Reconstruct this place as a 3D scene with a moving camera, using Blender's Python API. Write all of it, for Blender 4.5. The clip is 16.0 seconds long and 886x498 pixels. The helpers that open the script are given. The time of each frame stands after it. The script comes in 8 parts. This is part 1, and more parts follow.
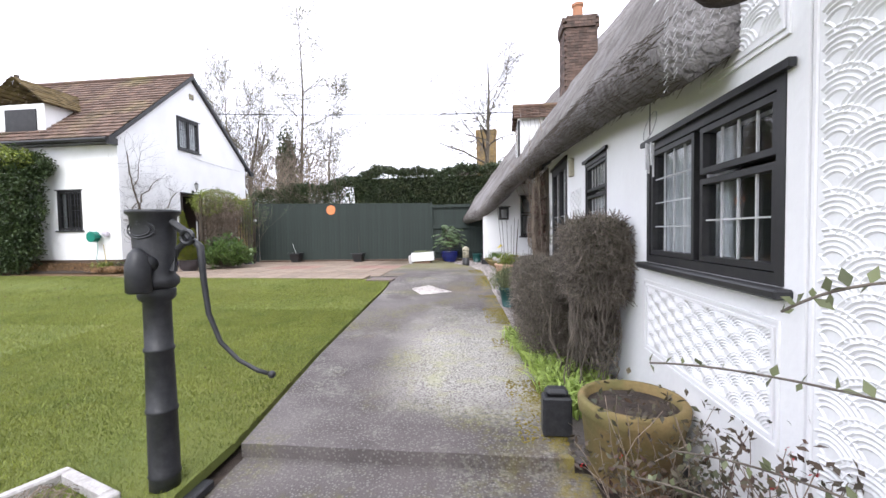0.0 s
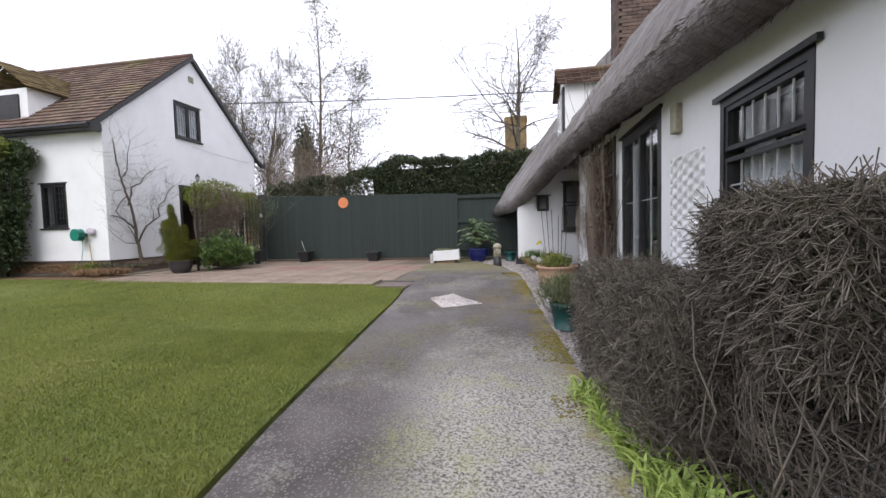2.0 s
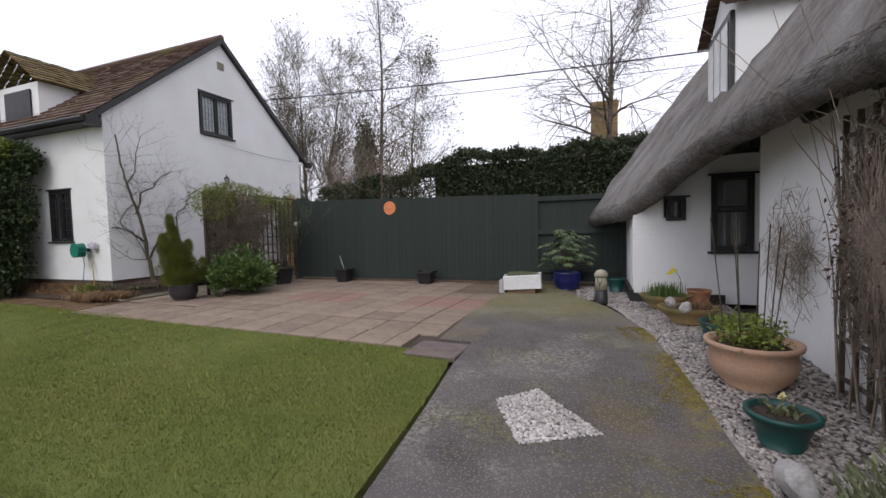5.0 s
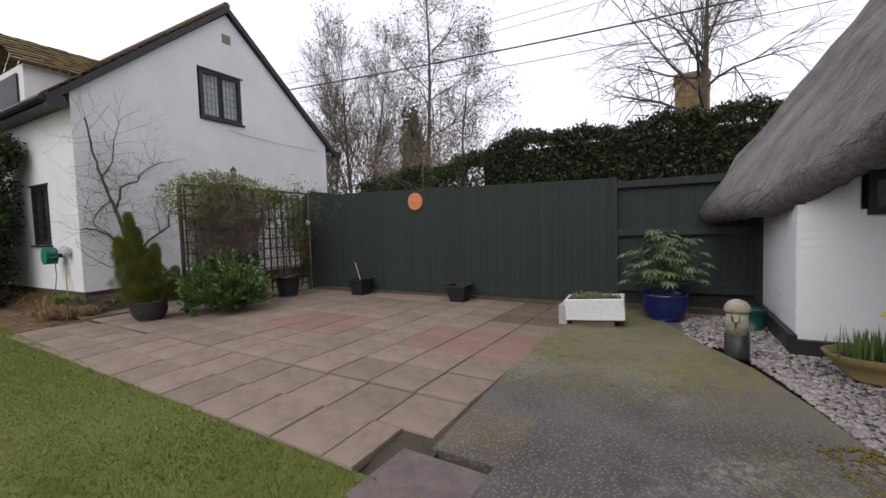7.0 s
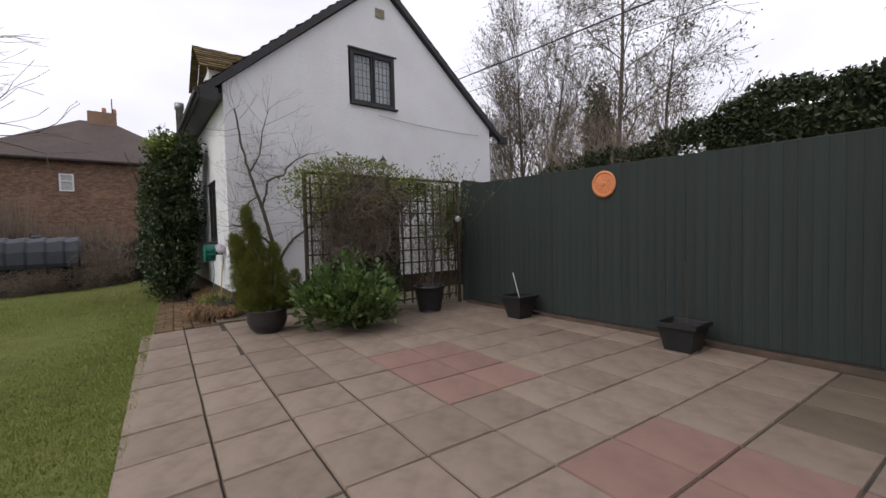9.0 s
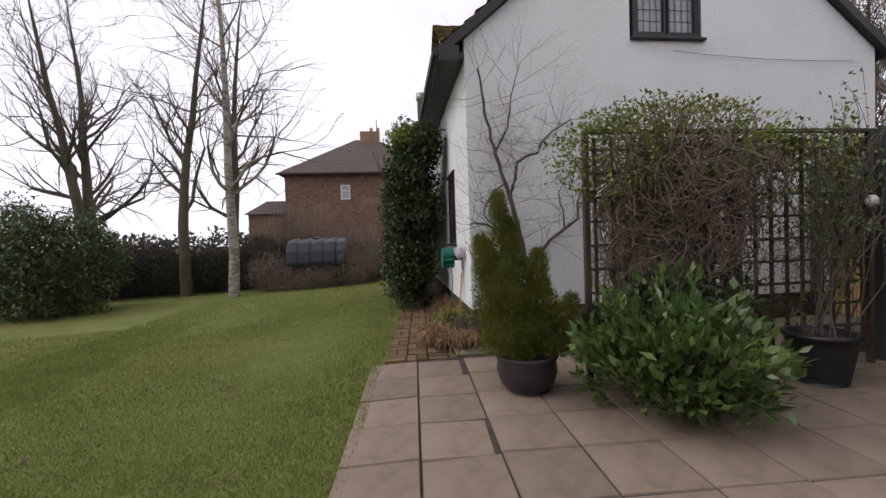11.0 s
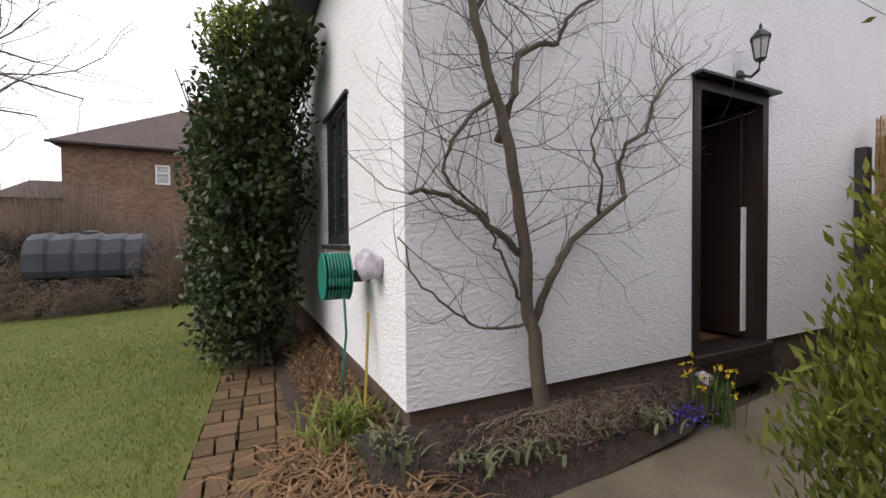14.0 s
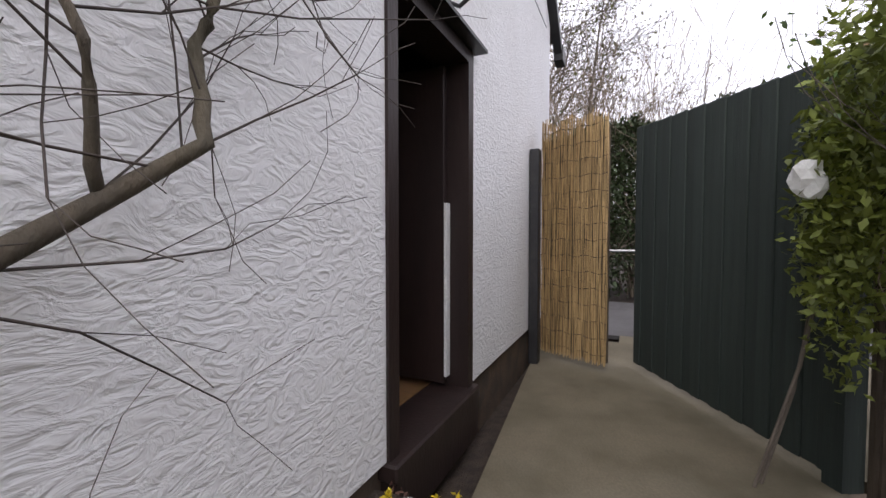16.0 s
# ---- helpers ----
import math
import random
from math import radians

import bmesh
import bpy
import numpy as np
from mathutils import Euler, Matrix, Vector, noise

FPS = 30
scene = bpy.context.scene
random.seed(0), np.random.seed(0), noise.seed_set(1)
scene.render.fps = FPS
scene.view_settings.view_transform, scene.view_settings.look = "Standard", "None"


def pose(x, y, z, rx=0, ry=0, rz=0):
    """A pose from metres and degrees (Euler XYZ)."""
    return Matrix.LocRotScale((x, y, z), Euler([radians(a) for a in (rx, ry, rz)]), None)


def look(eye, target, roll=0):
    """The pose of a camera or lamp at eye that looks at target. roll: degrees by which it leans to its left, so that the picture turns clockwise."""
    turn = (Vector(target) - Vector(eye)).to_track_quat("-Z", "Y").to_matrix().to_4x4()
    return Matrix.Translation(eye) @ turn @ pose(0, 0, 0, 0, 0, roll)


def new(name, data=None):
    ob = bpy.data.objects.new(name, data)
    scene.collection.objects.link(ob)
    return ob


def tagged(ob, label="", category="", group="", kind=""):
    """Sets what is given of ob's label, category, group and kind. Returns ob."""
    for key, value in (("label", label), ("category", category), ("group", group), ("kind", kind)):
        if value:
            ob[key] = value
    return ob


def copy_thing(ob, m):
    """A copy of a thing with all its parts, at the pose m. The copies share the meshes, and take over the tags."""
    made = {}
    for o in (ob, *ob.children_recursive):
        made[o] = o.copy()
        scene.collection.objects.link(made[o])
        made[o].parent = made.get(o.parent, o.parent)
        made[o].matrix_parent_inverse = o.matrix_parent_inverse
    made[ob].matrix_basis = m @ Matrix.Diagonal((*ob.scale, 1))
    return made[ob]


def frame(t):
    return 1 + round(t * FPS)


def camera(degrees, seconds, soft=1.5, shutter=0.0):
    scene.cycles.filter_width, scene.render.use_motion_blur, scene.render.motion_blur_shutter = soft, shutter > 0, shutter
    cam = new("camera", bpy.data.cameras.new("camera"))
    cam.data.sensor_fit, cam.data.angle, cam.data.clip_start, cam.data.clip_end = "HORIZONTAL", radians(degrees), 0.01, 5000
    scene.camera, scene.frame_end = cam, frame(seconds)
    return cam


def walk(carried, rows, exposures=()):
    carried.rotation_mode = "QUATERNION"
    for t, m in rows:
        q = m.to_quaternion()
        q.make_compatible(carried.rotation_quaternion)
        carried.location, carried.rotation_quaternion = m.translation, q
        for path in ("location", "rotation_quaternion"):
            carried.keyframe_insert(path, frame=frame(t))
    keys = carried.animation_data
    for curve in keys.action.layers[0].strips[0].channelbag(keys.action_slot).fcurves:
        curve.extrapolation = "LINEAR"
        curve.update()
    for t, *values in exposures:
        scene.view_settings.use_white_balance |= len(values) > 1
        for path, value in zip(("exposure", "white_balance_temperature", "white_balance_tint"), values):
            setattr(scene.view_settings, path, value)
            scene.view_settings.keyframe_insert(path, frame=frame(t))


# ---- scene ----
cam = camera(94.0, 16.0)
PATH = [
    (0, (1.59, 0.951, 0.921), (1.357, 2.935, 0.841), -1.0),
    (0.5, (1.581, 1.199, 0.869), (1.327, 3.181, 0.782), -1.1),
    (1, (1.537, 1.647, 0.815), (1.335, 3.635, 0.718), -1.1),
    (1.5, (1.494, 2.142, 0.835), (1.197, 4.117, 0.734), -1.2),
    (2, (1.372, 2.724, 0.896), (1.011, 4.689, 0.797), -1.5),
    (2.5, (1.25, 3.193, 0.956), (0.865, 5.153, 0.859), -1.4),
    (3, (1.112, 3.655, 1.08), (0.661, 5.602, 0.986), -1.3),
    (3.5, (1.021, 4.066, 1.141), (0.583, 6.014, 1.032), -1.6),
    (4, (0.931, 4.567, 1.172), (0.387, 6.488, 1.061), -1.7),
    (4.2, (0.901, 4.782, 1.187), (0.322, 6.694, 1.084), -1.6),
    (6.3, (0.569, 7.17, 1.228), (-0.278, 8.979, 1.123), -1.8),
    (6.5, (0.508, 7.41, 1.235), (-0.358, 9.21, 1.132), -1.8),
    (7, (0.34, 8.007, 1.257), (-0.626, 9.755, 1.152), -1.8),
    (7.5, (0.093, 8.532, 1.232), (-1.007, 10.2, 1.139), -1.6),
    (8, (-0.144, 9.095, 1.25), (-1.382, 10.663, 1.153), -1.5),
    (8.5, (-0.465, 9.556, 1.26), (-1.87, 10.976, 1.17), -1.4),
    (9, (-0.977, 9.947, 1.199), (-2.578, 11.143, 1.125), -1.5),
    (9.5, (-1.496, 10.149, 1.229), (-3.299, 11.012, 1.166), -1.6),
    (10, (-2.117, 10.263, 1.232), (-4.036, 10.822, 1.176), -1.7),
    (10.2, (-2.366, 10.264, 1.26), (-4.31, 10.73, 1.206), -1.9),
    (12.3, (-4.892, 10.241, 1.212), (-6.887, 10.37, 1.166), -1.2),
    (12.5, (-5.118, 10.245, 1.218), (-7.113, 10.379, 1.172), -1.0),
    (13, (-5.674, 10.282, 1.206), (-7.649, 10.593, 1.16), -0.8),
    (13.5, (-6.143, 10.359, 1.186), (-8.067, 10.901, 1.146), -0.3),
    (14, (-6.592, 10.469, 1.183), (-8.386, 11.353, 1.143), -0.4),
    (14.5, (-6.895, 10.718, 1.19), (-8.457, 11.966, 1.134), -0.3),
    (15, (-7.18, 11.041, 1.235), (-8.431, 12.599, 1.164), -0.0),
    (15.5, (-7.379, 11.463, 1.263), (-8.331, 13.22, 1.177), -0.2),
    (16, (-7.606, 12.021, 1.266), (-8.428, 13.843, 1.193), -0.0),
]
walk(cam, [(t, look(eye, target, roll)) for t, eye, target, roll in PATH],
     exposures=[(0, 1.25, 6150, 10), (0.7, 1.12, 6150, 10), (1.5, 0.82, 6180, 10), (2.5, 0.36, 6200, 11), (4, 0.08, 6250, 11), (7, -0.08, 6380, 10.6),
                (9.5, -0.15, 6450, 11), (12.5, 0.0, 6600, 12.5), (14, 0.40, 6600, 13), (16, 0.58, 6400, 13)])

# ---- light ----
world = bpy.data.worlds.new("world")
scene.world = world
world.use_nodes = True
wn, wl = world.node_tree.nodes, world.node_tree.links
sky = wn.new("ShaderNodeTexSky")
sky.sky_type, sky.sun_disc = "NISHITA", False
sky.sun_elevation, sky.sun_rotation = radians(45), radians(176)
sky.dust_density, sky.air_density = 3.0, 1.0
cloud = wn.new("ShaderNodeMixRGB")          # overcast: high cloud veils the blue
cloud.inputs[0].default_value = 0.9
cloud.inputs[2].default_value = (9.3, 9.15, 9.9, 1)
wl.new(sky.outputs[0], cloud.inputs[1])
wco = wn.new("ShaderNodeTexCoord")
wnoise = wn.new("ShaderNodeTexNoise")
wnoise.inputs["Scale"].default_value, wnoise.inputs["Detail"].default_value = 2.2, 5
wmap = wn.new("ShaderNodeMapping")
wmap.inputs["Scale"].default_value = (1, 1, 3)
wl.new(wco.outputs["Generated"], wmap.inputs[0])
wl.new(wmap.outputs[0], wnoise.inputs["Vector"])
wr = wn.new("ShaderNodeMapRange")
wr.inputs[1].default_value, wr.inputs[2].default_value = 0.3, 0.7
wr.inputs[3].default_value, wr.inputs[4].default_value = 0.86, 1.08
wl.new(wnoise.outputs[0], wr.inputs[0])
wm = wn.new("ShaderNodeVectorMath")
wm.operation = "SCALE"
wl.new(cloud.outputs[0], wm.inputs[0])
wl.new(wr.outputs[0], wm.inputs["Scale"])
wl.new(wm.outputs[0], wn["Background"].inputs[0])
wn["Background"].inputs[1].default_value = 0.135
sun = new("sun", bpy.data.lights.new("sun", "SUN"))
sun.data.energy, sun.data.angle, sun.data.color = 1.1, radians(35), (1.0, 0.97, 0.92)
sun.matrix_world = look((0, 0, 0), (-0.05, 0.8, -0.8))

# ---- helpers of this scene ----
ROOT = {}


def thing(name, loc=(0, 0, 0), label="", category="", group="", kind="", rz=0):
    ob = new(name)
    ob.matrix_world = pose(*loc, 0, 0, rz)
    ROOT[ob] = pose(*loc, 0, 0, rz)
    return tagged(ob, label, category, group, kind)


def finish(bm, name, material, smooth=False):
    me = bpy.data.meshes.new(name)
    bm.normal_update()
    bm.to_mesh(me)
    bm.free()
    me.materials.append(material)
    if smooth:
        me.polygons.foreach_set("use_smooth", [True] * len(me.polygons))
    return me


def part(name, bm, material, parent=None, label="", smooth=False, local=False, kind=""):
    """One mesh object under a thing or a part; bm in world places unless local."""
    root = parent
    while root is not None and root.parent is not None:
        root = root.parent
    if root is not None and not local:
        bm.transform(ROOT.get(root, Matrix()).inverted())
    ob = new(name, finish(bm, name, material, smooth))
    ob.parent = parent
    return tagged(ob, label, kind=kind)


def struct(name, bm, material, label, smooth=False):
    ob = new(name, finish(bm, name, material, smooth))
    return tagged(ob, label, kind="structure")


def data_part(name, verts, faces, material, parent=None, label="", kind="", smooth=False):
    root = parent
    while root is not None and root.parent is not None:
        root = root.parent
    v = np.asarray(verts, float).reshape(-1, 3)
    if root is not None:
        m = np.array(ROOT.get(root, Matrix()).inverted())
        v = v @ m[:3, :3].T + m[:3, 3]
    me = bpy.data.meshes.new(name)
    f = np.asarray(faces, np.int32)
    k = f.shape[1]
    me.vertices.add(len(v))
    me.vertices.foreach_set("co", v.astype(np.float32).ravel())
    me.loops.add(f.size)
    me.loops.foreach_set("vertex_index", f.ravel())
    me.polygons.add(len(f))
    me.polygons.foreach_set("loop_start", np.arange(0, f.size, k, dtype=np.int32))
    me.update(calc_edges=True)
    me.validate()
    me.materials.append(material)
    if smooth:
        me.polygons.foreach_set("use_smooth", [True] * len(me.polygons))
    ob = new(name, me)
    ob.parent = parent
    return tagged(ob, label, kind=kind)


def box(bm, x0, x1, y0, y1, z0, z1, bevel=0.0):
    m = Matrix.Translation(((x0 + x1) / 2, (y0 + y1) / 2, (z0 + z1) / 2)) @ Matrix.Diagonal((abs(x1 - x0), abs(y1 - y0), abs(z1 - z0), 1))
    r = bmesh.ops.create_cube(bm, size=1, matrix=m)
    if bevel:
        es = list({e for v in r["verts"] for e in v.link_edges})
        bmesh.ops.bevel(bm, geom=es, offset=bevel, segments=1, affect="EDGES")
    return bm


def lathe(bm, profile, centre=(0, 0, 0), seg=24, sx=1.0, sy=1.0, caps=True):
    rings = []
    for r, z in profile:
        rings.append([bm.verts.new((centre[0] + sx * r * math.cos(a), centre[1] + sy * r * math.sin(a), centre[2] + z))
                      for a in (2 * math.pi * i / seg for i in range(seg))])
    for a, b in zip(rings, rings[1:]):
        for i in range(seg):
            bm.faces.new((a[i], a[(i + 1) % seg], b[(i + 1) % seg], b[i]))
    if caps:
        bm.faces.new(rings[0][::-1])
        bm.faces.new(rings[-1])
    return bm


def tube(bm, pts, radii, seg=8):
    pts = [Vector(p) for p in pts]
    if not hasattr(radii, "__len__"):
        radii = [radii] * len(pts)
    rings = []
    for i, p in enumerate(pts):
        d = (pts[min(i + 1, len(pts) - 1)] - pts[max(i - 1, 0)]).normalized()
        up = Vector((0, 0, 1)) if abs(d.z) < 0.95 else Vector((1, 0, 0))
        u = d.cross(up).normalized()
        v = u.cross(d)
        rings.append([bm.verts.new(p + radii[i] * (math.cos(a) * u + math.sin(a) * v)) for a in (2 * math.pi * k / seg for k in range(seg))])
    for a, b in zip(rings, rings[1:]):
        for k in range(seg):
            bm.faces.new((a[k], a[(k + 1) % seg], b[(k + 1) % seg], b[k]))
    bm.faces.new(rings[0][::-1])
    bm.faces.new(rings[-1])
    return bm


def sticks(segs, sides=4):
    """Tapered prisms: rows x0 y0 z0 r0 x1 y1 z1 r1."""
    s = np.asarray(segs, float)
    a, b, ra, rb = s[:, 0:3], s[:, 4:7], s[:, 3], s[:, 7]
    d = b - a
    d /= np.linalg.norm(d, axis=1)[:, None] + 1e-9
    ref = np.where(np.abs(d[:, 2:3]) < 0.9, [[0, 0, 1.0]], [[1.0, 0, 0]])
    u = np.cross(d, ref)
    u /= np.linalg.norm(u, axis=1)[:, None]
    w = np.cross(u, d)
    ang = np.arange(sides) * 2 * math.pi / sides
    off = np.cos(ang)[None, :, None] * u[:, None] + np.sin(ang)[None, :, None] * w[:, None]
    v = np.concatenate([a[:, None] + off * ra[:, None, None], b[:, None] + off * rb[:, None, None]], 1).reshape(-1, 3)
    n = len(s)
    base = (np.arange(n) * 2 * sides)[:, None]
    f = []
    for k in range(sides):
        q = (k + 1) % sides
        f.append(np.concatenate([base + k, base + q, base + sides + q, base + sides + k], 1))
    return v, np.concatenate(f)


def leaf_mesh(p, size, seed=0, long=2.0, droop=0.0, up=0.3, aim=None, fold=0.25):
    """Leaves, each two folded triangles about a midrib, at the points p."""
    r = np.random.default_rng(seed)
    n = len(p)
    d = r.normal(size=(n, 3)) if aim is None else aim + 0.5 * r.normal(size=(n, 3))
    d[:, 2] += up - droop
    d /= np.linalg.norm(d, axis=1)[:, None]
    s = np.cross(d, r.normal(size=(n, 3)) + [0, 0, 1.5])
    s /= np.linalg.norm(s, axis=1)[:, None] + 1e-9
    nn = np.cross(s, d)
    L = (size * r.uniform(0.6, 1.25, n))[:, None]
    W = L / long / 2
    a, c = p, p + d * L
    m = p + d * L * 0.45
    b = m + s * W + nn * W * fold
    e = m - s * W + nn * W * fold
    v = np.stack([a, b, c, e], 1).reshape(-1, 3)
    k = (np.arange(n) * 4)[:, None]
    return v, np.concatenate([np.concatenate([k, k + 1, k + 2], 1), np.concatenate([k, k + 2, k + 3], 1)])


def blob(c, rad, n, seed=0, shell=0.75, rough=0.25, zmin=None):
    r = np.random.default_rng(seed)
    d = r.normal(size=(n, 3))
    d /= np.linalg.norm(d, axis=1)[:, None]
    t = shell + (1 - shell) * r.uniform(0, 1, n)
    ph = r.uniform(0, 6.28, 6)
    bump = 1 + rough * (np.sin(5 * d[:, 0] + ph[0]) * np.sin(6 * d[:, 1] + ph[1]) * 0.6 + np.sin(11 * d[:, 2] + ph[2]) * np.sin(9 * d[:, 0] + ph[3]) * 0.4)
    p = np.asarray(c) + d * (t * bump)[:, None] * np.asarray(rad)
    return p if zmin is None else p[p[:, 2] > zmin]


def grow(out, p, d, length, radius, depth, r, spread=0.55, up=0.12, kids=3, tip=0.004, wig=0.12):
    """A limb in bent pieces, with side limbs; pieces go to out, their tips are returned."""
    n = 4 if depth > 1 else 3
    tips = []
    q, rr = np.array(p, float), radius
    d = np.array(d, float) / np.linalg.norm(d)
    for i in range(n):
        d = d + wig * r.normal(size=3) + [0, 0, up * 0.5]
        d /= np.linalg.norm(d)
        q2 = q + d * length / n
        r2 = max(tip, rr * (0.86 if depth else 0.75))
        out.append((*q, rr, *q2, r2))
        q, rr = q2, r2
        if depth and i >= (1 if depth > 2 else 0):
            for _ in range(kids if i == n - 1 else max(1, kids - 1)):
                e = d * r.uniform(0.5, 1.0) + spread * r.normal(size=3)
                e[2] += up
                tips += grow(out, q, e, length * r.uniform(0.5, 0.78), rr * r.uniform(0.45, 0.7), depth - 1, r, spread, up, kids, tip, wig)
    tips.append(q)
    return tips


# ---- materials ----
def mat(name, base, second=None, rough=0.85, scale=6.0, fine=60.0, bump=0.3, metal=0.0, third=None, big=0.7, stretch=(1, 1, 1), rand=0.0, island=0.0, dist=0.01, spec=0.4, dirt=0.5):
    m = bpy.data.materials.new(name)
    m.use_nodes = True
    nt, ln = m.node_tree.nodes, m.node_tree.links
    bs = nt["Principled BSDF"]
    bs.inputs["Roughness"].default_value = rough
    bs.inputs["Metallic"].default_value = metal
    bs.inputs["Specular IOR Level"].default_value = spec
    co = nt.new("ShaderNodeTexCoord")
    mp = nt.new("ShaderNodeMapping")
    mp.inputs["Scale"].default_value = stretch
    ln.new(co.outputs["Object"], mp.inputs[0])
    n1 = nt.new("ShaderNodeTexNoise")
    n1.inputs["Scale"].default_value, n1.inputs["Detail"].default_value = scale, 6
    n2 = nt.new("ShaderNodeTexNoise")
    n2.inputs["Scale"].default_value, n2.inputs["Detail"].default_value = fine, 4
    n3 = nt.new("ShaderNodeTexNoise")
    n3.inputs["Scale"].default_value, n3.inputs["Detail"].default_value = big, 4
    for n in (n1, n2, n3):
        ln.new(mp.outputs[0], n.inputs["Vector"])
    second = second or tuple(c * 0.7 for c in base)
    third = third or tuple(c * 1.15 for c in base)
    def ramp(src, lo, hi):
        a = nt.new("ShaderNodeMapRange")
        a.inputs[1].default_value, a.inputs[2].default_value = lo, hi
        ln.new(src, a.inputs[0])
        return a.outputs[0]
    def mix(f, a, b):
        x = nt.new("ShaderNodeMixRGB")
        ln.new(f, x.inputs[0])
        for s, v in ((1, a), (2, b)):
            if isinstance(v, tuple):
                x.inputs[s].default_value = (*v, 1)
            else:
                ln.new(v, x.inputs[s])
        return x.outputs[0]
    c = mix(ramp(n1.outputs[0], 0.38, 0.66), base, second)
    c = mix(ramp(n3.outputs[0], 0.5, 0.7), c, third)
    g = mix(ramp(n2.outputs[0], 0.3, 0.75), c, tuple(v * dirt for v in base))
    x = nt.new("ShaderNodeMixRGB")
    x.inputs[0].default_value = 0.45
    ln.new(c, x.inputs[1])
    ln.new(g, x.inputs[2])
    c = x.outputs[0]
    if rand or island:
        hs = nt.new("ShaderNodeHueSaturation")
        src = nt.new("ShaderNodeObjectInfo").outputs["Random"] if rand else nt.new("ShaderNodeNewGeometry").outputs["Random Per Island"]
        a = nt.new("ShaderNodeMapRange")
        k = rand or island
        a.inputs[3].default_value, a.inputs[4].default_value = 1 - k, 1 + k
        ln.new(src, a.inputs[0])
        ln.new(a.outputs[0], hs.inputs["Value"])
        ln.new(c, hs.inputs["Color"])
        c = hs.outputs[0]
    ln.new(c, bs.inputs["Base Color"])
    if bump:
        bp = nt.new("ShaderNodeBump")
        bp.inputs["Strength"].default_value, bp.inputs["Distance"].default_value = bump, dist
        ad = nt.new("ShaderNodeMath")
        ln.new(n1.outputs[0], ad.inputs[0])
        ln.new(n2.outputs[0], ad.inputs[1])
        ln.new(ad.outputs[0], bp.inputs["Height"])
        ln.new(bp.outputs[0], bs.inputs["Normal"])
    return m


def leafmat(name, base, second, rough=0.5, island=0.4, spec=0.4, trans=0.25):
    m = mat(name, base, second, rough, scale=3, fine=25, bump=0, island=island, spec=spec)
    nt, ln = m.node_tree.nodes, m.node_tree.links
    bs = nt["Principled BSDF"]
    out = nt["Material Output"]
    tr = nt.new("ShaderNodeBsdfTranslucent")
    src = bs.inputs["Base Color"].links[0].from_socket
    ln.new(src, tr.inputs[0])
    mx = nt.new("ShaderNodeMixShader")
    mx.inputs[0].default_value = trans
    ln.new(bs.outputs[0], mx.inputs[1])
    ln.new(tr.outputs[0], mx.inputs[2])
    ln.new(mx.outputs[0], out.inputs[0])
    return m


def stucco(name, kind):
    """White masonry paint: trowelled relief on the annexe, combed fans on the cottage."""
    m = mat(name, (0.80, 0.80, 0.80), (0.74, 0.735, 0.73), 0.75, scale=1.5, fine=40, bump=0, third=(0.83, 0.83, 0.835), dirt=0.93)
    nt, ln = m.node_tree.nodes, m.node_tree.links
    bs = nt["Principled BSDF"]
    co = nt.new("ShaderNodeTexCoord")
    if kind == "trowel":
        mp = nt.new("ShaderNodeMapping")
        mp.inputs["Scale"].default_value = (1, 0.9, 1.7)
        mp.inputs["Rotation"].default_value = (0.55, 0, 0)
        ln.new(co.outputs["Object"], mp.inputs[0])
        n = nt.new("ShaderNodeTexNoise")
        n.inputs["Scale"].default_value, n.inputs["Detail"].default_value, n.inputs["Distortion"].default_value = 11, 3, 2.3
        ln.new(mp.outputs[0], n.inputs["Vector"])
        h = n.outputs[0]
        strength, dist = 0.6, 0.02
    else:
        n = nt.new("ShaderNodeTexNoise")
        n.inputs["Scale"].default_value, n.inputs["Detail"].default_value = 14, 5
        ln.new(co.outputs["Object"], n.inputs["Vector"])
        h = n.outputs[0]
        strength, dist = 0.3, 0.012
    bp = nt.new("ShaderNodeBump")
    bp.inputs["Strength"].default_value, bp.inputs["Distance"].default_value = strength, dist
    ln.new(h, bp.inputs["Height"])
    ln.new(bp.outputs[0], bs.inputs["Normal"])
    return m


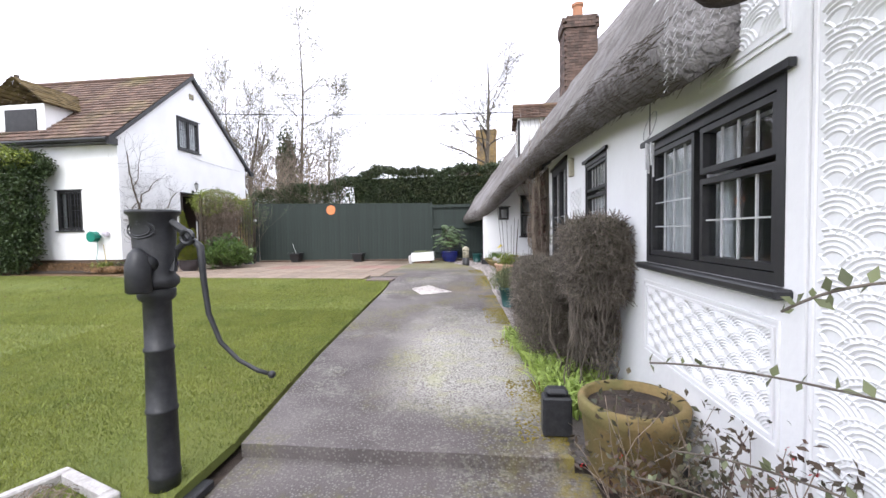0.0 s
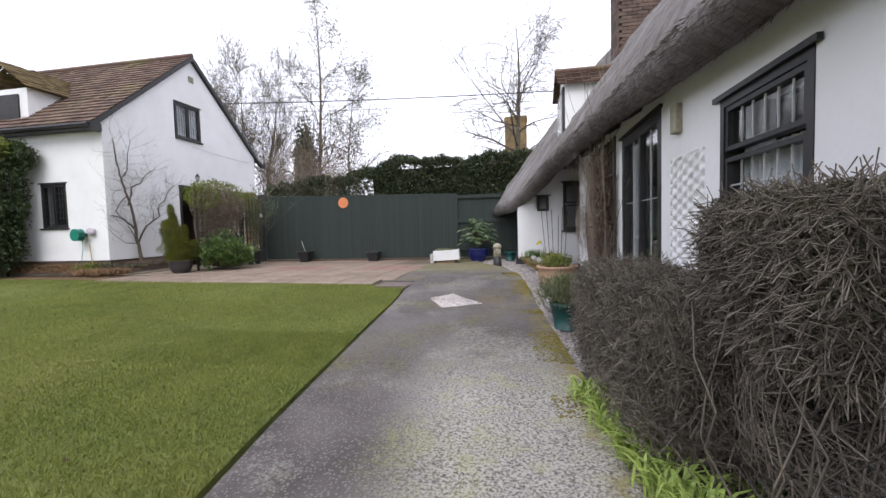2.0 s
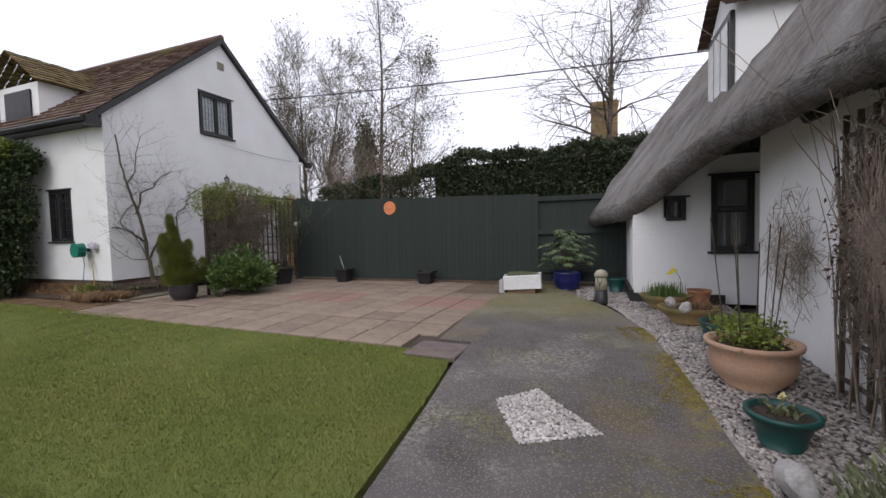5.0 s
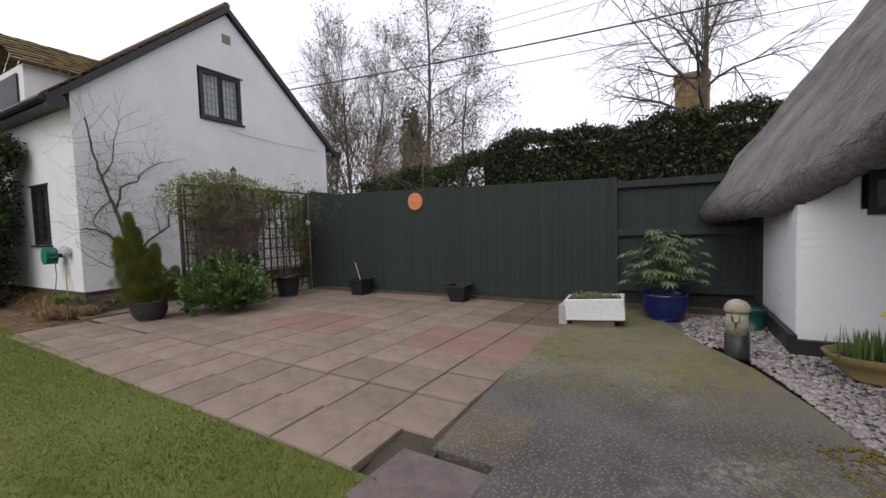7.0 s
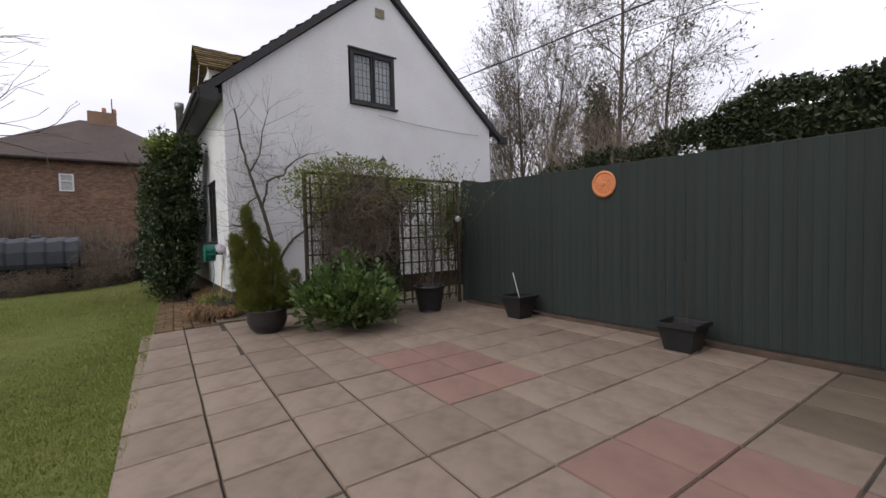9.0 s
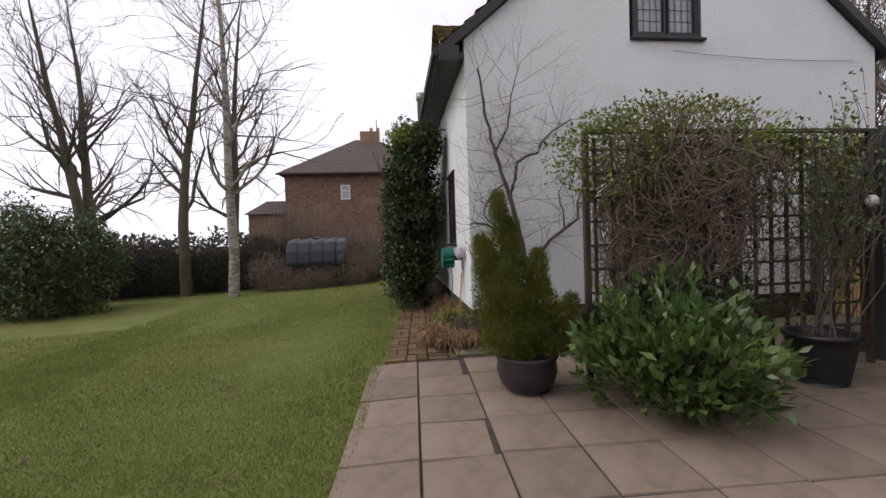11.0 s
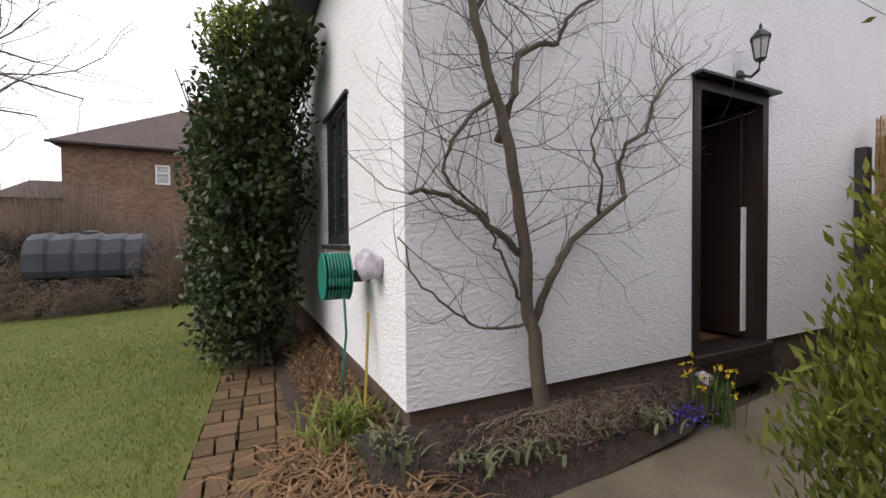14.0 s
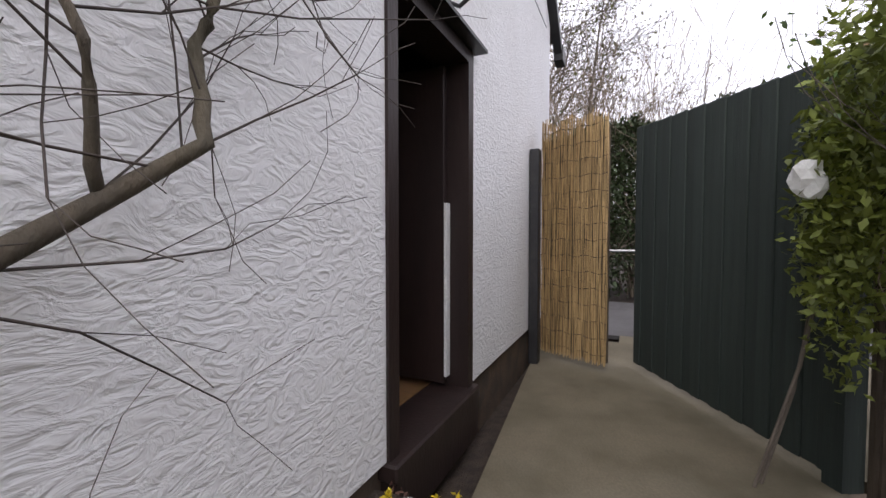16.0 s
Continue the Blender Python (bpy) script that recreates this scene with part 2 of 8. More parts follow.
def path_material():
    """Worn concrete: pale speckled aggregate, moss in drifts towards the edges and lichen patches."""
    m = mat("path_concrete", (0.118, 0.102, 0.098), (0.062, 0.053, 0.052), 0.9, scale=2.2, fine=75, bump=0.8, third=(0.165, 0.148, 0.143), big=0.5, dist=0.012, dirt=0.55)
    nt, ln = m.node_tree.nodes, m.node_tree.links
    bs = nt["Principled BSDF"]
    src = bs.inputs["Base Color"].links[0].from_socket
    co = nt.new("ShaderNodeTexCoord")
    def noise_mask(scale, lo, hi, detail=6, kind="n"):
        n = nt.new("ShaderNodeTexNoise" if kind == "n" else "ShaderNodeTexVoronoi")
        n.inputs["Scale"].default_value = scale
        if kind == "n":
            n.inputs["Detail"].default_value = detail
            n.inputs["Roughness"].default_value = 0.65
        ln.new(co.outputs["Object"], n.inputs["Vector"])
        a = nt.new("ShaderNodeMapRange")
        a.inputs[1].default_value, a.inputs[2].default_value = lo, hi
        ln.new(n.outputs[0], a.inputs[0])
        return a.outputs[0]
    def mul(a, b):
        x = nt.new("ShaderNodeMath")
        x.operation = "MULTIPLY"
        ln.new(a, x.inputs[0])
        if isinstance(b, float):
            x.inputs[1].default_value = b
        else:
            ln.new(b, x.inputs[1])
        return x.outputs[0]
    def over(f, a, col):
        x = nt.new("ShaderNodeMixRGB")
        ln.new(f, x.inputs[0])
        ln.new(a, x.inputs[1])
        x.inputs[2].default_value = (*col, 1)
        return x.outputs[0]
    c = over(mul(noise_mask(48, 0.36, 0.20, kind="v"), 0.9), src, (0.50, 0.46, 0.43))
    c = over(mul(noise_mask(48, 0.38, 0.22, kind="v"), 0.75), c, (0.05, 0.045, 0.045))
    c = over(mul(mul(noise_mask(0.8, 0.52, 0.62), noise_mask(28, 0.42, 0.62)), 0.5), c, (0.36, 0.35, 0.30))
    c = over(mul(mul(noise_mask(1.1, 0.50, 0.64), noise_mask(22, 0.40, 0.60)), 0.5), c, (0.18, 0.17, 0.05))
    c = over(mul(noise_mask(0.65, 0.57, 0.70), 0.25), c, (0.25, 0.18, 0.03))
    # lichen bloom on the drive before the day lilies, moss creeping in from the cottage side, green film at the top
    sep = nt.new("ShaderNodeSeparateXYZ")
    ln.new(co.outputs["Object"], sep.inputs[0])
    def lin(ax, ay, off, lo, hi):
        a = nt.new("ShaderNodeVectorMath")
        a.operation = "DOT_PRODUCT"
        ln.new(co.outputs["Object"], a.inputs[0])
        a.inputs[1].default_value = (ax, ay, 0)
        b = nt.new("ShaderNodeMapRange")
        b.interpolation_type = "SMOOTHSTEP"
        b.inputs[1].default_value, b.inputs[2].default_value = lo - off, hi - off
        ln.new(a.outputs["Value"], b.inputs[0])
        return b.outputs[0]
    bloom = mul(mul(lin(0, 1, 0, 3.6, 4.4), lin(0, -1, 0, -7.2, -5.4)), lin(1, 0.12, 0, 1.0, 1.7))
    c = over(mul(mul(bloom, noise_mask(60, 0.40, 0.56)), 0.75), c, (0.48, 0.46, 0.41))
    c = over(mul(mul(bloom, noise_mask(5, 0.50, 0.62)), 0.4), c, (0.30, 0.30, 0.14))
    side = lin(1, 0.088, -2.36, -0.30, -0.02)
    c = over(mul(mul(side, noise_mask(1.5, 0.40, 0.52)), mul(noise_mask(16, 0.36, 0.58), 0.85)), c, (0.20, 0.16, 0.03))
    top = lin(0, 1, 0, 10.6, 12.2)
    c = over(mul(mul(top, noise_mask(9, 0.34, 0.56)), 0.75), c, (0.17, 0.155, 0.05))
    ln.new(c, bs.inputs["Base Color"])
    return m


M_TROWEL = stucco("annexe_render", "trowel")
M_WHITE = stucco("cottage_render", "fan")
M_BLACK = mat("black_paint", (0.022, 0.022, 0.024), (0.035, 0.034, 0.034), 0.45, bump=0.15, fine=30, dist=0.004)
M_IRON = mat("iron_paint", (0.018, 0.019, 0.022), (0.034, 0.034, 0.037), 0.45, scale=18, bump=0.35, dist=0.004)
M_BROWN = mat("dark_stain", (0.028, 0.016, 0.014), (0.018, 0.011, 0.010), 0.5, bump=0.2, stretch=(1, 1, 0.15))
M_LEAD = mat("lead_came", (0.55, 0.55, 0.55), (0.4, 0.4, 0.4), 0.5, bump=0)
M_DARKLEAD = mat("dark_came", (0.10, 0.10, 0.11), (0.06, 0.06, 0.07), 0.5, bump=0)
# inner surfaces this dark put the gloom of unlit rooms into the colour
M_ROOM = mat("unlit_room", (0.07, 0.058, 0.05), (0.045, 0.038, 0.036), 0.9, bump=0)
M_WHITEPAINT = mat("white_gloss", (0.8, 0.8, 0.79), (0.72, 0.72, 0.7), 0.35, bump=0.05)
M_CURTAIN = mat("net_curtain", (0.82, 0.82, 0.84), (0.7, 0.7, 0.73), 0.9, bump=0)
M_THATCH = mat("thatch", (0.31, 0.285, 0.27), (0.17, 0.15, 0.14), 0.95, scale=16, fine=70, bump=1.0, third=(0.38, 0.36, 0.36), stretch=(0.35, 1.4, 0.35), dist=0.05, big=1.6, dirt=0.35)
M_THATCHEND = mat("thatch_cut", (0.17, 0.14, 0.115), (0.07, 0.055, 0.045), 1.0, scale=35, fine=140, bump=1.0, dist=0.04, dirt=0.3)
M_FENCE = mat("green_stain", (0.028, 0.039, 0.033), (0.017, 0.025, 0.022), 0.75, scale=5, fine=45, bump=0.5, stretch=(2.5, 2.5, 0.12), third=(0.040, 0.053, 0.046), rand=0.11, dist=0.006)
M_GRAVELBOARD = mat("gravel_board", (0.12, 0.08, 0.055), (0.06, 0.05, 0.04), 0.9)
M_PATH = path_material()
M_PATHSIDE = mat("side_concrete", (0.165, 0.14, 0.095), (0.105, 0.092, 0.058), 0.9, scale=2.4, fine=70, bump=0.5, third=(0.21, 0.185, 0.135), big=0.9, dirt=0.6)
M_DAMPSLAB = mat("damp_slab", (0.15, 0.115, 0.08), (0.11, 0.085, 0.06), 0.7, scale=3, fine=60, bump=0.3, rand=0.12, dist=0.006)
M_SLAB = mat("paving_slab", (0.240, 0.182, 0.138), (0.178, 0.135, 0.102), 0.8, scale=4, fine=70, bump=0.35, third=(0.27, 0.21, 0.16), rand=0.13, dist=0.006, dirt=0.65)
M_COVER = mat("cover_concrete", (0.17, 0.13, 0.122), (0.11, 0.088, 0.08), 0.85, scale=7, fine=70, bump=0.4, dirt=0.5)
M_REDSLAB = mat("red_slab", (0.24, 0.145, 0.113), (0.21, 0.125, 0.10), 0.8, scale=4, fine=70, bump=0.35, rand=0.10, dist=0.006, dirt=0.7)
M_JOINT = mat("joint_soil", (0.07, 0.056, 0.042), (0.03, 0.026, 0.02), 0.95)
M_BRICKPAVE = mat("paving_brick", (0.20, 0.112, 0.064), (0.135, 0.10, 0.05), 0.9, scale=9, bump=0.6, rand=0.3, third=(0.11, 0.10, 0.03), big=1.8)
M_SOIL = mat("soil", (0.075, 0.055, 0.042), (0.04, 0.03, 0.024), 0.95, scale=12, fine=80, bump=1.0, dist=0.03)
M_GRAVEL = mat("gravel", (0.36, 0.32, 0.30), (0.26, 0.235, 0.22), 0.85, bump=0.3, island=0.4)
M_GRAVELBED = mat("gravel_bed", (0.16, 0.14, 0.13), (0.09, 0.08, 0.075), 0.9, scale=30, fine=90, bump=1.0, dist=0.02)
M_TERRACOTTA = mat("terracotta", (0.42, 0.19, 0.10), (0.34, 0.18, 0.11), 0.8, bump=0.2)
M_MOSSPOT = mat("mossy_pot", (0.24, 0.17, 0.07), (0.14, 0.13, 0.045), 0.85, scale=7, bump=0.4, third=(0.32, 0.18, 0.10))
M_PEACHPOT = mat("weathered_terracotta", (0.50, 0.31, 0.20), (0.44, 0.30, 0.22), 0.8, scale=9)
M_GREENPOT = mat("green_plastic", (0.012, 0.065, 0.058), (0.010, 0.05, 0.045), 0.4, bump=0.05)
M_BLUEPOT = mat("blue_glaze", (0.012, 0.018, 0.12), (0.01, 0.014, 0.08), 0.12, bump=0.05, spec=0.6)
M_DARKPOT = mat("dark_glazed_pot", (0.045, 0.038, 0.04), (0.03, 0.026, 0.03), 0.35, bump=0.08)
M_PLASTIC = mat("black_plastic", (0.018, 0.018, 0.02), (0.03, 0.03, 0.03), 0.4, bump=0.05)
M_GLAZE = mat("sink_glaze", (0.78, 0.78, 0.79), (0.72, 0.71, 0.70), 0.2, bump=0.03, spec=0.6)
M_STONE = mat("trough_stone", (0.46, 0.44, 0.43), (0.34, 0.32, 0.31), 0.9, scale=20, bump=0.7)
M_CREAM = mat("cream_stone", (0.42, 0.38, 0.28), (0.28, 0.26, 0.2), 0.9, scale=25, bump=0.6)
M_ORANGE = mat("plaque_orange", (0.72, 0.26, 0.10), (0.66, 0.24, 0.10), 0.6, bump=0.15)
M_BRICK = mat("house_brick", (0.24, 0.155, 0.10), (0.18, 0.115, 0.08), 0.9, scale=8, fine=60, bump=0.4, rand=0.25, island=0)
M_BRICKI = mat("brick_courses", (0.25, 0.155, 0.10), (0.17, 0.11, 0.075), 0.9, scale=8, fine=60, bump=0.4, island=0.3)
M_MORTAR = mat("mortar", (0.24, 0.2, 0.16), (0.18, 0.15, 0.12), 0.95)
M_CHIMBRICK = mat("yellow_brick", (0.30, 0.21, 0.09), (0.22, 0.15, 0.07), 0.9, island=0.25)
M_STACK = mat("stack_brick", (0.15, 0.10, 0.08), (0.085, 0.065, 0.055), 0.9, scale=8, bump=0.4, island=0.3)
M_TILE = mat("clay_tiles", (0.165, 0.105, 0.08), (0.11, 0.078, 0.062), 0.9, scale=9, bump=0.5, island=0.35, third=(0.17, 0.14, 0.07))
M_MOSSTILE = mat("mossy_tiles", (0.19, 0.14, 0.06), (0.13, 0.10, 0.055), 0.95, scale=9, bump=0.6, island=0.3)
M_GREYTILE = mat("grey_tiles", (0.10, 0.075, 0.065), (0.075, 0.06, 0.055), 0.9, island=0.2)
M_BARK = mat("bark", (0.13, 0.105, 0.075), (0.075, 0.065, 0.05), 0.9, scale=14, fine=90, bump=0.8, stretch=(1, 1, 0.3), dist=0.012, third=(0.15, 0.145, 0.08))
M_TWIG = mat("bare_twigs", (0.15, 0.125, 0.10), (0.10, 0.085, 0.07), 0.9, bump=0)
M_DRYTWIG = mat("dry_stems", (0.27, 0.215, 0.165), (0.18, 0.14, 0.11), 0.9, bump=0, island=0.35)
M_BIRCH = mat("birch_bark", (0.42, 0.38, 0.33), (0.10, 0.08, 0.06), 0.8, scale=5, fine=30, bump=0.4, stretch=(1, 1, 3))
M_TIMBER = mat("weathered_timber", (0.085, 0.065, 0.045), (0.05, 0.04, 0.03), 0.9, stretch=(3, 3, 0.3), bump=0.5)
M_REED = mat("reed", (0.44, 0.30, 0.135), (0.30, 0.19, 0.085), 0.75, scale=20, bump=0.3, stretch=(3, 3, 0.3), island=0.35, third=(0.56, 0.40, 0.2))
M_HOSE = mat("green_hose", (0.012, 0.20, 0.14), (0.010, 0.14, 0.10), 0.4, bump=0)
M_TANK = mat("tank_plastic", (0.045, 0.05, 0.062), (0.035, 0.04, 0.05), 0.5, bump=0.1)
M_CABLE = mat("cable", (0.03, 0.03, 0.035), None, 0.6, bump=0)
M_METALPIPE = mat("flue_metal", (0.42, 0.42, 0.43), (0.3, 0.3, 0.3), 0.45, metal=0.6, bump=0.05)
M_GLASSLAMP = mat("lamp_glass", (0.5, 0.5, 0.48), (0.4, 0.4, 0.38), 0.15, bump=0, spec=0.7)
M_YELLOW = mat("yellow_plastic", (0.42, 0.30, 0.05), None, 0.5, bump=0)
M_BAG = mat("plastic_bag", (0.55, 0.5, 0.56), (0.4, 0.36, 0.42), 0.3, bump=0.6, spec=0.6)
M_WOODFLOOR = mat("wood_floor", (0.26, 0.14, 0.06), (0.18, 0.10, 0.05), 0.4, stretch=(1, 6, 1))
M_ASPHALT = mat("asphalt", (0.11, 0.105, 0.105), (0.08, 0.075, 0.075), 0.9, bump=0.4)
L_LAUREL = leafmat("laurel_leaf", (0.13, 0.20, 0.055), (0.07, 0.125, 0.035), 0.32, spec=0.55)
L_CONIFER = leafmat("conifer_leaf", (0.175, 0.185, 0.028), (0.075, 0.095, 0.02), 0.7, spec=0.2)
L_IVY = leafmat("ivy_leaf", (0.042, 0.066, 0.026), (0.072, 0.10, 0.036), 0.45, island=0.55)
L_HEDGE = leafmat("hedge_leaf", (0.045, 0.065, 0.028), (0.085, 0.095, 0.045), 0.5, island=0.5)
L_FATSIA = leafmat("fatsia_leaf", (0.17, 0.24, 0.11), (0.09, 0.15, 0.06), 0.3, spec=0.6)
L_DAYLILY = leafmat("fresh_blade", (0.40, 0.50, 0.13), (0.30, 0.42, 0.10), 0.45, island=0.3)
L_SPRING = leafmat("spring_leaf", (0.20, 0.24, 0.04), (0.14, 0.17, 0.04), 0.5)
L_GREYGREEN = leafmat("grey_green_leaf", (0.20, 0.22, 0.115), (0.13, 0.145, 0.075), 0.6)
L_DRY = leafmat("dry_blade", (0.28, 0.17, 0.085), (0.20, 0.13, 0.07), 0.8)
L_RUST = leafmat("rusty_leaf", (0.12, 0.06, 0.045), (0.08, 0.045, 0.035), 0.7)
L_GRASS = leafmat("grass_blade", (0.205, 0.23, 0.048), (0.15, 0.185, 0.036), 0.6, island=0.35)
L_DAFF = leafmat("daffodil_yellow", (0.75, 0.6, 0.04), (0.7, 0.5, 0.03), 0.5)
L_BLUE = leafmat("bluebell_petal", (0.08, 0.07, 0.40), (0.06, 0.05, 0.30), 0.5)
L_CATKIN = leafmat("catkin_green", (0.15, 0.15, 0.055), (0.09, 0.095, 0.045), 0.7)
M_DARKTWIG = mat("dark_twigs", (0.085, 0.068, 0.058), (0.05, 0.042, 0.038), 0.9, bump=0)
M_HEDGETWIG = mat("hedge_stems", (0.185, 0.155, 0.125), (0.10, 0.085, 0.07), 0.9, bump=0, island=0.4)


def lawn_material():
    m = mat("lawn", (0.185, 0.210, 0.046), (0.135, 0.17, 0.034), 0.9, scale=2.2, fine=160, bump=1.0, third=(0.225, 0.215, 0.058), big=0.45, dist=0.02, dirt=0.55)
    return m


M_LAWN = lawn_material()


def glass_material():
    m = bpy.data.materials.new("window_glass")
    m.use_nodes = True
    nt, ln = m.node_tree.nodes, m.node_tree.links
    nt.remove(nt["Principled BSDF"])
    lw = nt.new("ShaderNodeLayerWeight")
    lw.inputs[0].default_value = 0.5
    pw = nt.new("ShaderNodeMath")
    pw.operation = "POWER"
    pw.inputs[1].default_value = 4.0
    ln.new(lw.outputs["Facing"], pw.inputs[0])
    fr = nt.new("ShaderNodeMath")
    fr.operation = "MULTIPLY_ADD"
    fr.inputs[1].default_value, fr.inputs[2].default_value = 0.9, 0.045
    ln.new(pw.outputs[0], fr.inputs[0])
    t = nt.new("ShaderNodeBsdfTransparent")
    t.inputs[0].default_value = (0.9, 0.92, 0.92, 1)
    g = nt.new("ShaderNodeBsdfGlossy")
    g.inputs["Roughness"].default_value = 0.02
    mx = nt.new("ShaderNodeMixShader")
    ln.new(fr.outputs[0], mx.inputs[0])
    ln.new(t.outputs[0], mx.inputs[1])
    ln.new(g.outputs[0], mx.inputs[2])
    ln.new(mx.outputs[0], nt["Material Output"].inputs[0])
    return m


M_GLASS = glass_material()

# ---- the ground ----
def gz(y):
    """Height of the drive: it climbs to the patio."""
    return float(np.interp(y, [-60, -5, 3.35, 8.7, 10, 11, 60], [-0.9, -0.62, -0.4, -0.18, -0.05, 0, 0]))


def edge_l(y):
    return float(np.interp(y, [-20, 3.3, 5, 6.5, 9.5], [0.35, 0.0, -0.20, -0.32, -0.53]))


def edge_r(y):
    return float(np.interp(y, [-20, 3.5, 6, 9.5, 10.6, 12.0], [2.3, 2.05, 1.85, 1.52, 1.38, 1.1]))


def strip(rows, nx, zf, name, material, label, thick=0.0):
    """A sheet from rows of (y, x0, x1), nx cells wide, with the height zf(x, y)."""
    bm = bmesh.new()
    grid = []
    for y, x0, x1 in rows:
        grid.append([bm.verts.new((x0 + (x1 - x0) * i / nx, y, zf(x0 + (x1 - x0) * i / nx, y))) for i in range(nx + 1)])
    for a, b in zip(grid, grid[1:]):
        for i in range(nx):
            bm.faces.new((a[i], a[i + 1], b[i + 1], b[i]))
    if thick:
        rim = [e for e in bm.edges if e.is_boundary]
        r = bmesh.ops.extrude_edge_only(bm, edges=rim)
        for v in {g for g in r["geom"] if isinstance(g, bmesh.types.BMVert)}:
            v.co.z -= thick
    bmesh.ops.recalc_face_normals(bm, faces=bm.faces)
    return struct(name, bm, material, label)


ys = [-1500, -300, -60] + [y * 1.0 for y in range(-15, 20)] + [25, 60, 300, 1500]
strip([(y, -1500, 1500) for y in ys], 60, lambda x, y: gz(y) - 0.09, "ground", M_SOIL, "dark garden soil running out under everything")


def lawn_rows():
    rows = []
    for k in range(0, 76):
        y = -15 + k / 3.0
        if y > 9.66:
            break
        rows.append((y, float(np.interp(y, [-15, -3, 4, 9.7], [-25, -22, -19.3, -17.5])), edge_l(y) - 0.035))
    for y in (9.66, 9.75, 9.85, 9.95, 10.05, 10.15, 10.25, 10.35):
        rows.append((y, -17.4, -0.62 - (y - 9.66) / 0.063))
    return rows


def lawn_z(x, y):
    return gz(y) + 0.012 + 0.018 * noise.noise(Vector((x * 0.5, y * 0.5, 0)))


strip(lawn_rows(), 70, lawn_z, "lawn", M_LAWN, "mown green lawn with slightly uneven ground", 0.06)
path_rows = [(3.36 + i * 0.33, edge_l(3.36 + i * 0.33), edge_r(3.36 + i * 0.33)) for i in range(19)]
path_rows += [(9.66, -0.53, 1.5), (10.03, -0.50, 1.45), (10.04, -0.90, 1.45), (10.6, -0.90, 1.38), (11.5, -0.90, 1.15), (12.2, -0.90, 0.95), (13.0, -0.90, 0.55), (14.5, -0.90, 0.0)]
strip(path_rows, 24, lambda x, y: gz(y) + 0.006 * noise.noise(Vector((x * 2, y * 2, 3))), "garden_path", M_PATH, "worn grey exposed-aggregate concrete path with moss and lichen", 0.12)
strip([(y, edge_l(y) + 0.02, edge_r(y) + 0.1) for y in (-12, -8, -4, -2, 0, 1, 2, 2.6, 3.0, 3.36)], 24, lambda x, y: gz(y) - 0.085 + 0.006 * noise.noise(Vector((x * 2, y * 2, 3))), "lower_path", M_PATH, "lower concrete path one step down", 0.12)
strip([(y, -8.2 + max(0, y - 13) * -0.09, -7.66 if y < 12 else -6.62) for y in (10.86, 11.5, 11.99, 12.0, 12.3, 13, 14, 15, 16, 17.2)], 8, lambda x, y: 0.004, "side_path", M_PATHSIDE, "weathered brown concrete path beside the white wall", 0.1)
strip([(y, -7.7, -5.5) for y in (14.8, 17.2, 17.6)], 6, lambda x, y: -0.005, "side_apron", M_PATHSIDE, "concrete apron by the open gate", 0.08)
strip([(y, -60, 60) for y in (17.6, 19, 20.4)], 30, lambda x, y: -0.01, "road", M_ASPHALT, "grey asphalt village road beyond the fence", 0.05)
strip([(y, edge_r(y) + 0.01, 2.62) for y in [3.36 + i * 0.5 for i in range(20)]], 8, lambda x, y: gz(y) - 0.03, "gravel_strip", M_GRAVELBED, "grey gravel strip along the cottage wall")
strip([(13.0, 0.5, 1.4), (13.5, 0.4, 1.4), (14.5, -0.3, 1.4)], 6, lambda x, y: -0.02, "gravel_corner", M_GRAVELBED, "gravel corner in front of the green fence")
strip([(10.95, -8.6, -8.0), (11.2, -8.56, -8.02), (12.0, -8.56, -8.06), (12.8, -8.56, -8.10), (13.4, -8.56, -8.25)], 10, lambda x, y: 0.24 * min(1, max(0, (-8.04 - x) / 0.34)) + 0.03 * noise.noise(Vector((x * 6, y * 6, 0))), "wall_bed", M_SOIL, "narrow soil bed at the foot of the annexe wall")
strip([(10.75, -11.5, -8.2), (11.0, -11.5, -8.3), (11.3, -11.5, -8.4)], 6, lambda x, y: 0.2 * min(1, max(0, (y - 10.78) / 0.35)), "corner_bed", M_SOIL, "soil bed round the annexe corner")

# ---- walls ----
def wall_holes(bm, axis, at, thick, u0, u1, z0, z1, holes):
    """A wall on the plane axis = at, running over u, with openings (ua, ub, za, zb); thick goes away from the garden."""
    us = sorted({u0, u1, *[h[0] for h in holes], *[h[1] for h in holes]})
    for a, b in zip(us, us[1:]):
        zs = [z0]
        for h in sorted(holes, key=lambda h: h[2]):
            if h[0] < (a + b) / 2 < h[1]:
                zs += [h[2], h[3]]
        zs.append(z1)
        for c, d in zip(zs[::2], zs[1::2]):
            if d - c > 0.001:
                if axis == "x":
                    box(bm, at, at + thick, a, b, c, d)
                else:
                    box(bm, a, b, at, at + thick, c, d)
    bmesh.ops.remove_doubles(bm, verts=bm.verts, dist=0.0005)
    return bm


W1 = (2.51, 3.78, 0.71, 1.45)      # large window: y, y, sill, head
W2 = (4.73, 5.55, 0.76, 1.62)
FD = (6.62, 7.98, -0.27, 1.88)
bm = wall_holes(bmesh.new(), "x", 2.6, 0.3, -6, 11.5, -0.5, 2.3, [W1, W2, FD])
box(bm, 3.2, 3.4, 11.5, 12.9, -0.5, 2.4)
box(bm, 2.9, 3.4, 11.3, 11.5, -0.5, 2.4)
wall_holes(bm, "x", 2.6, 0.3, -6, 3.1, 2.3, 5.0, [])
struct("wall_cottage", bm, M_WHITE, "white pargeted cottage wall, slightly uneven")
V1 = (1.82, 2.09, 1.25, 1.60)
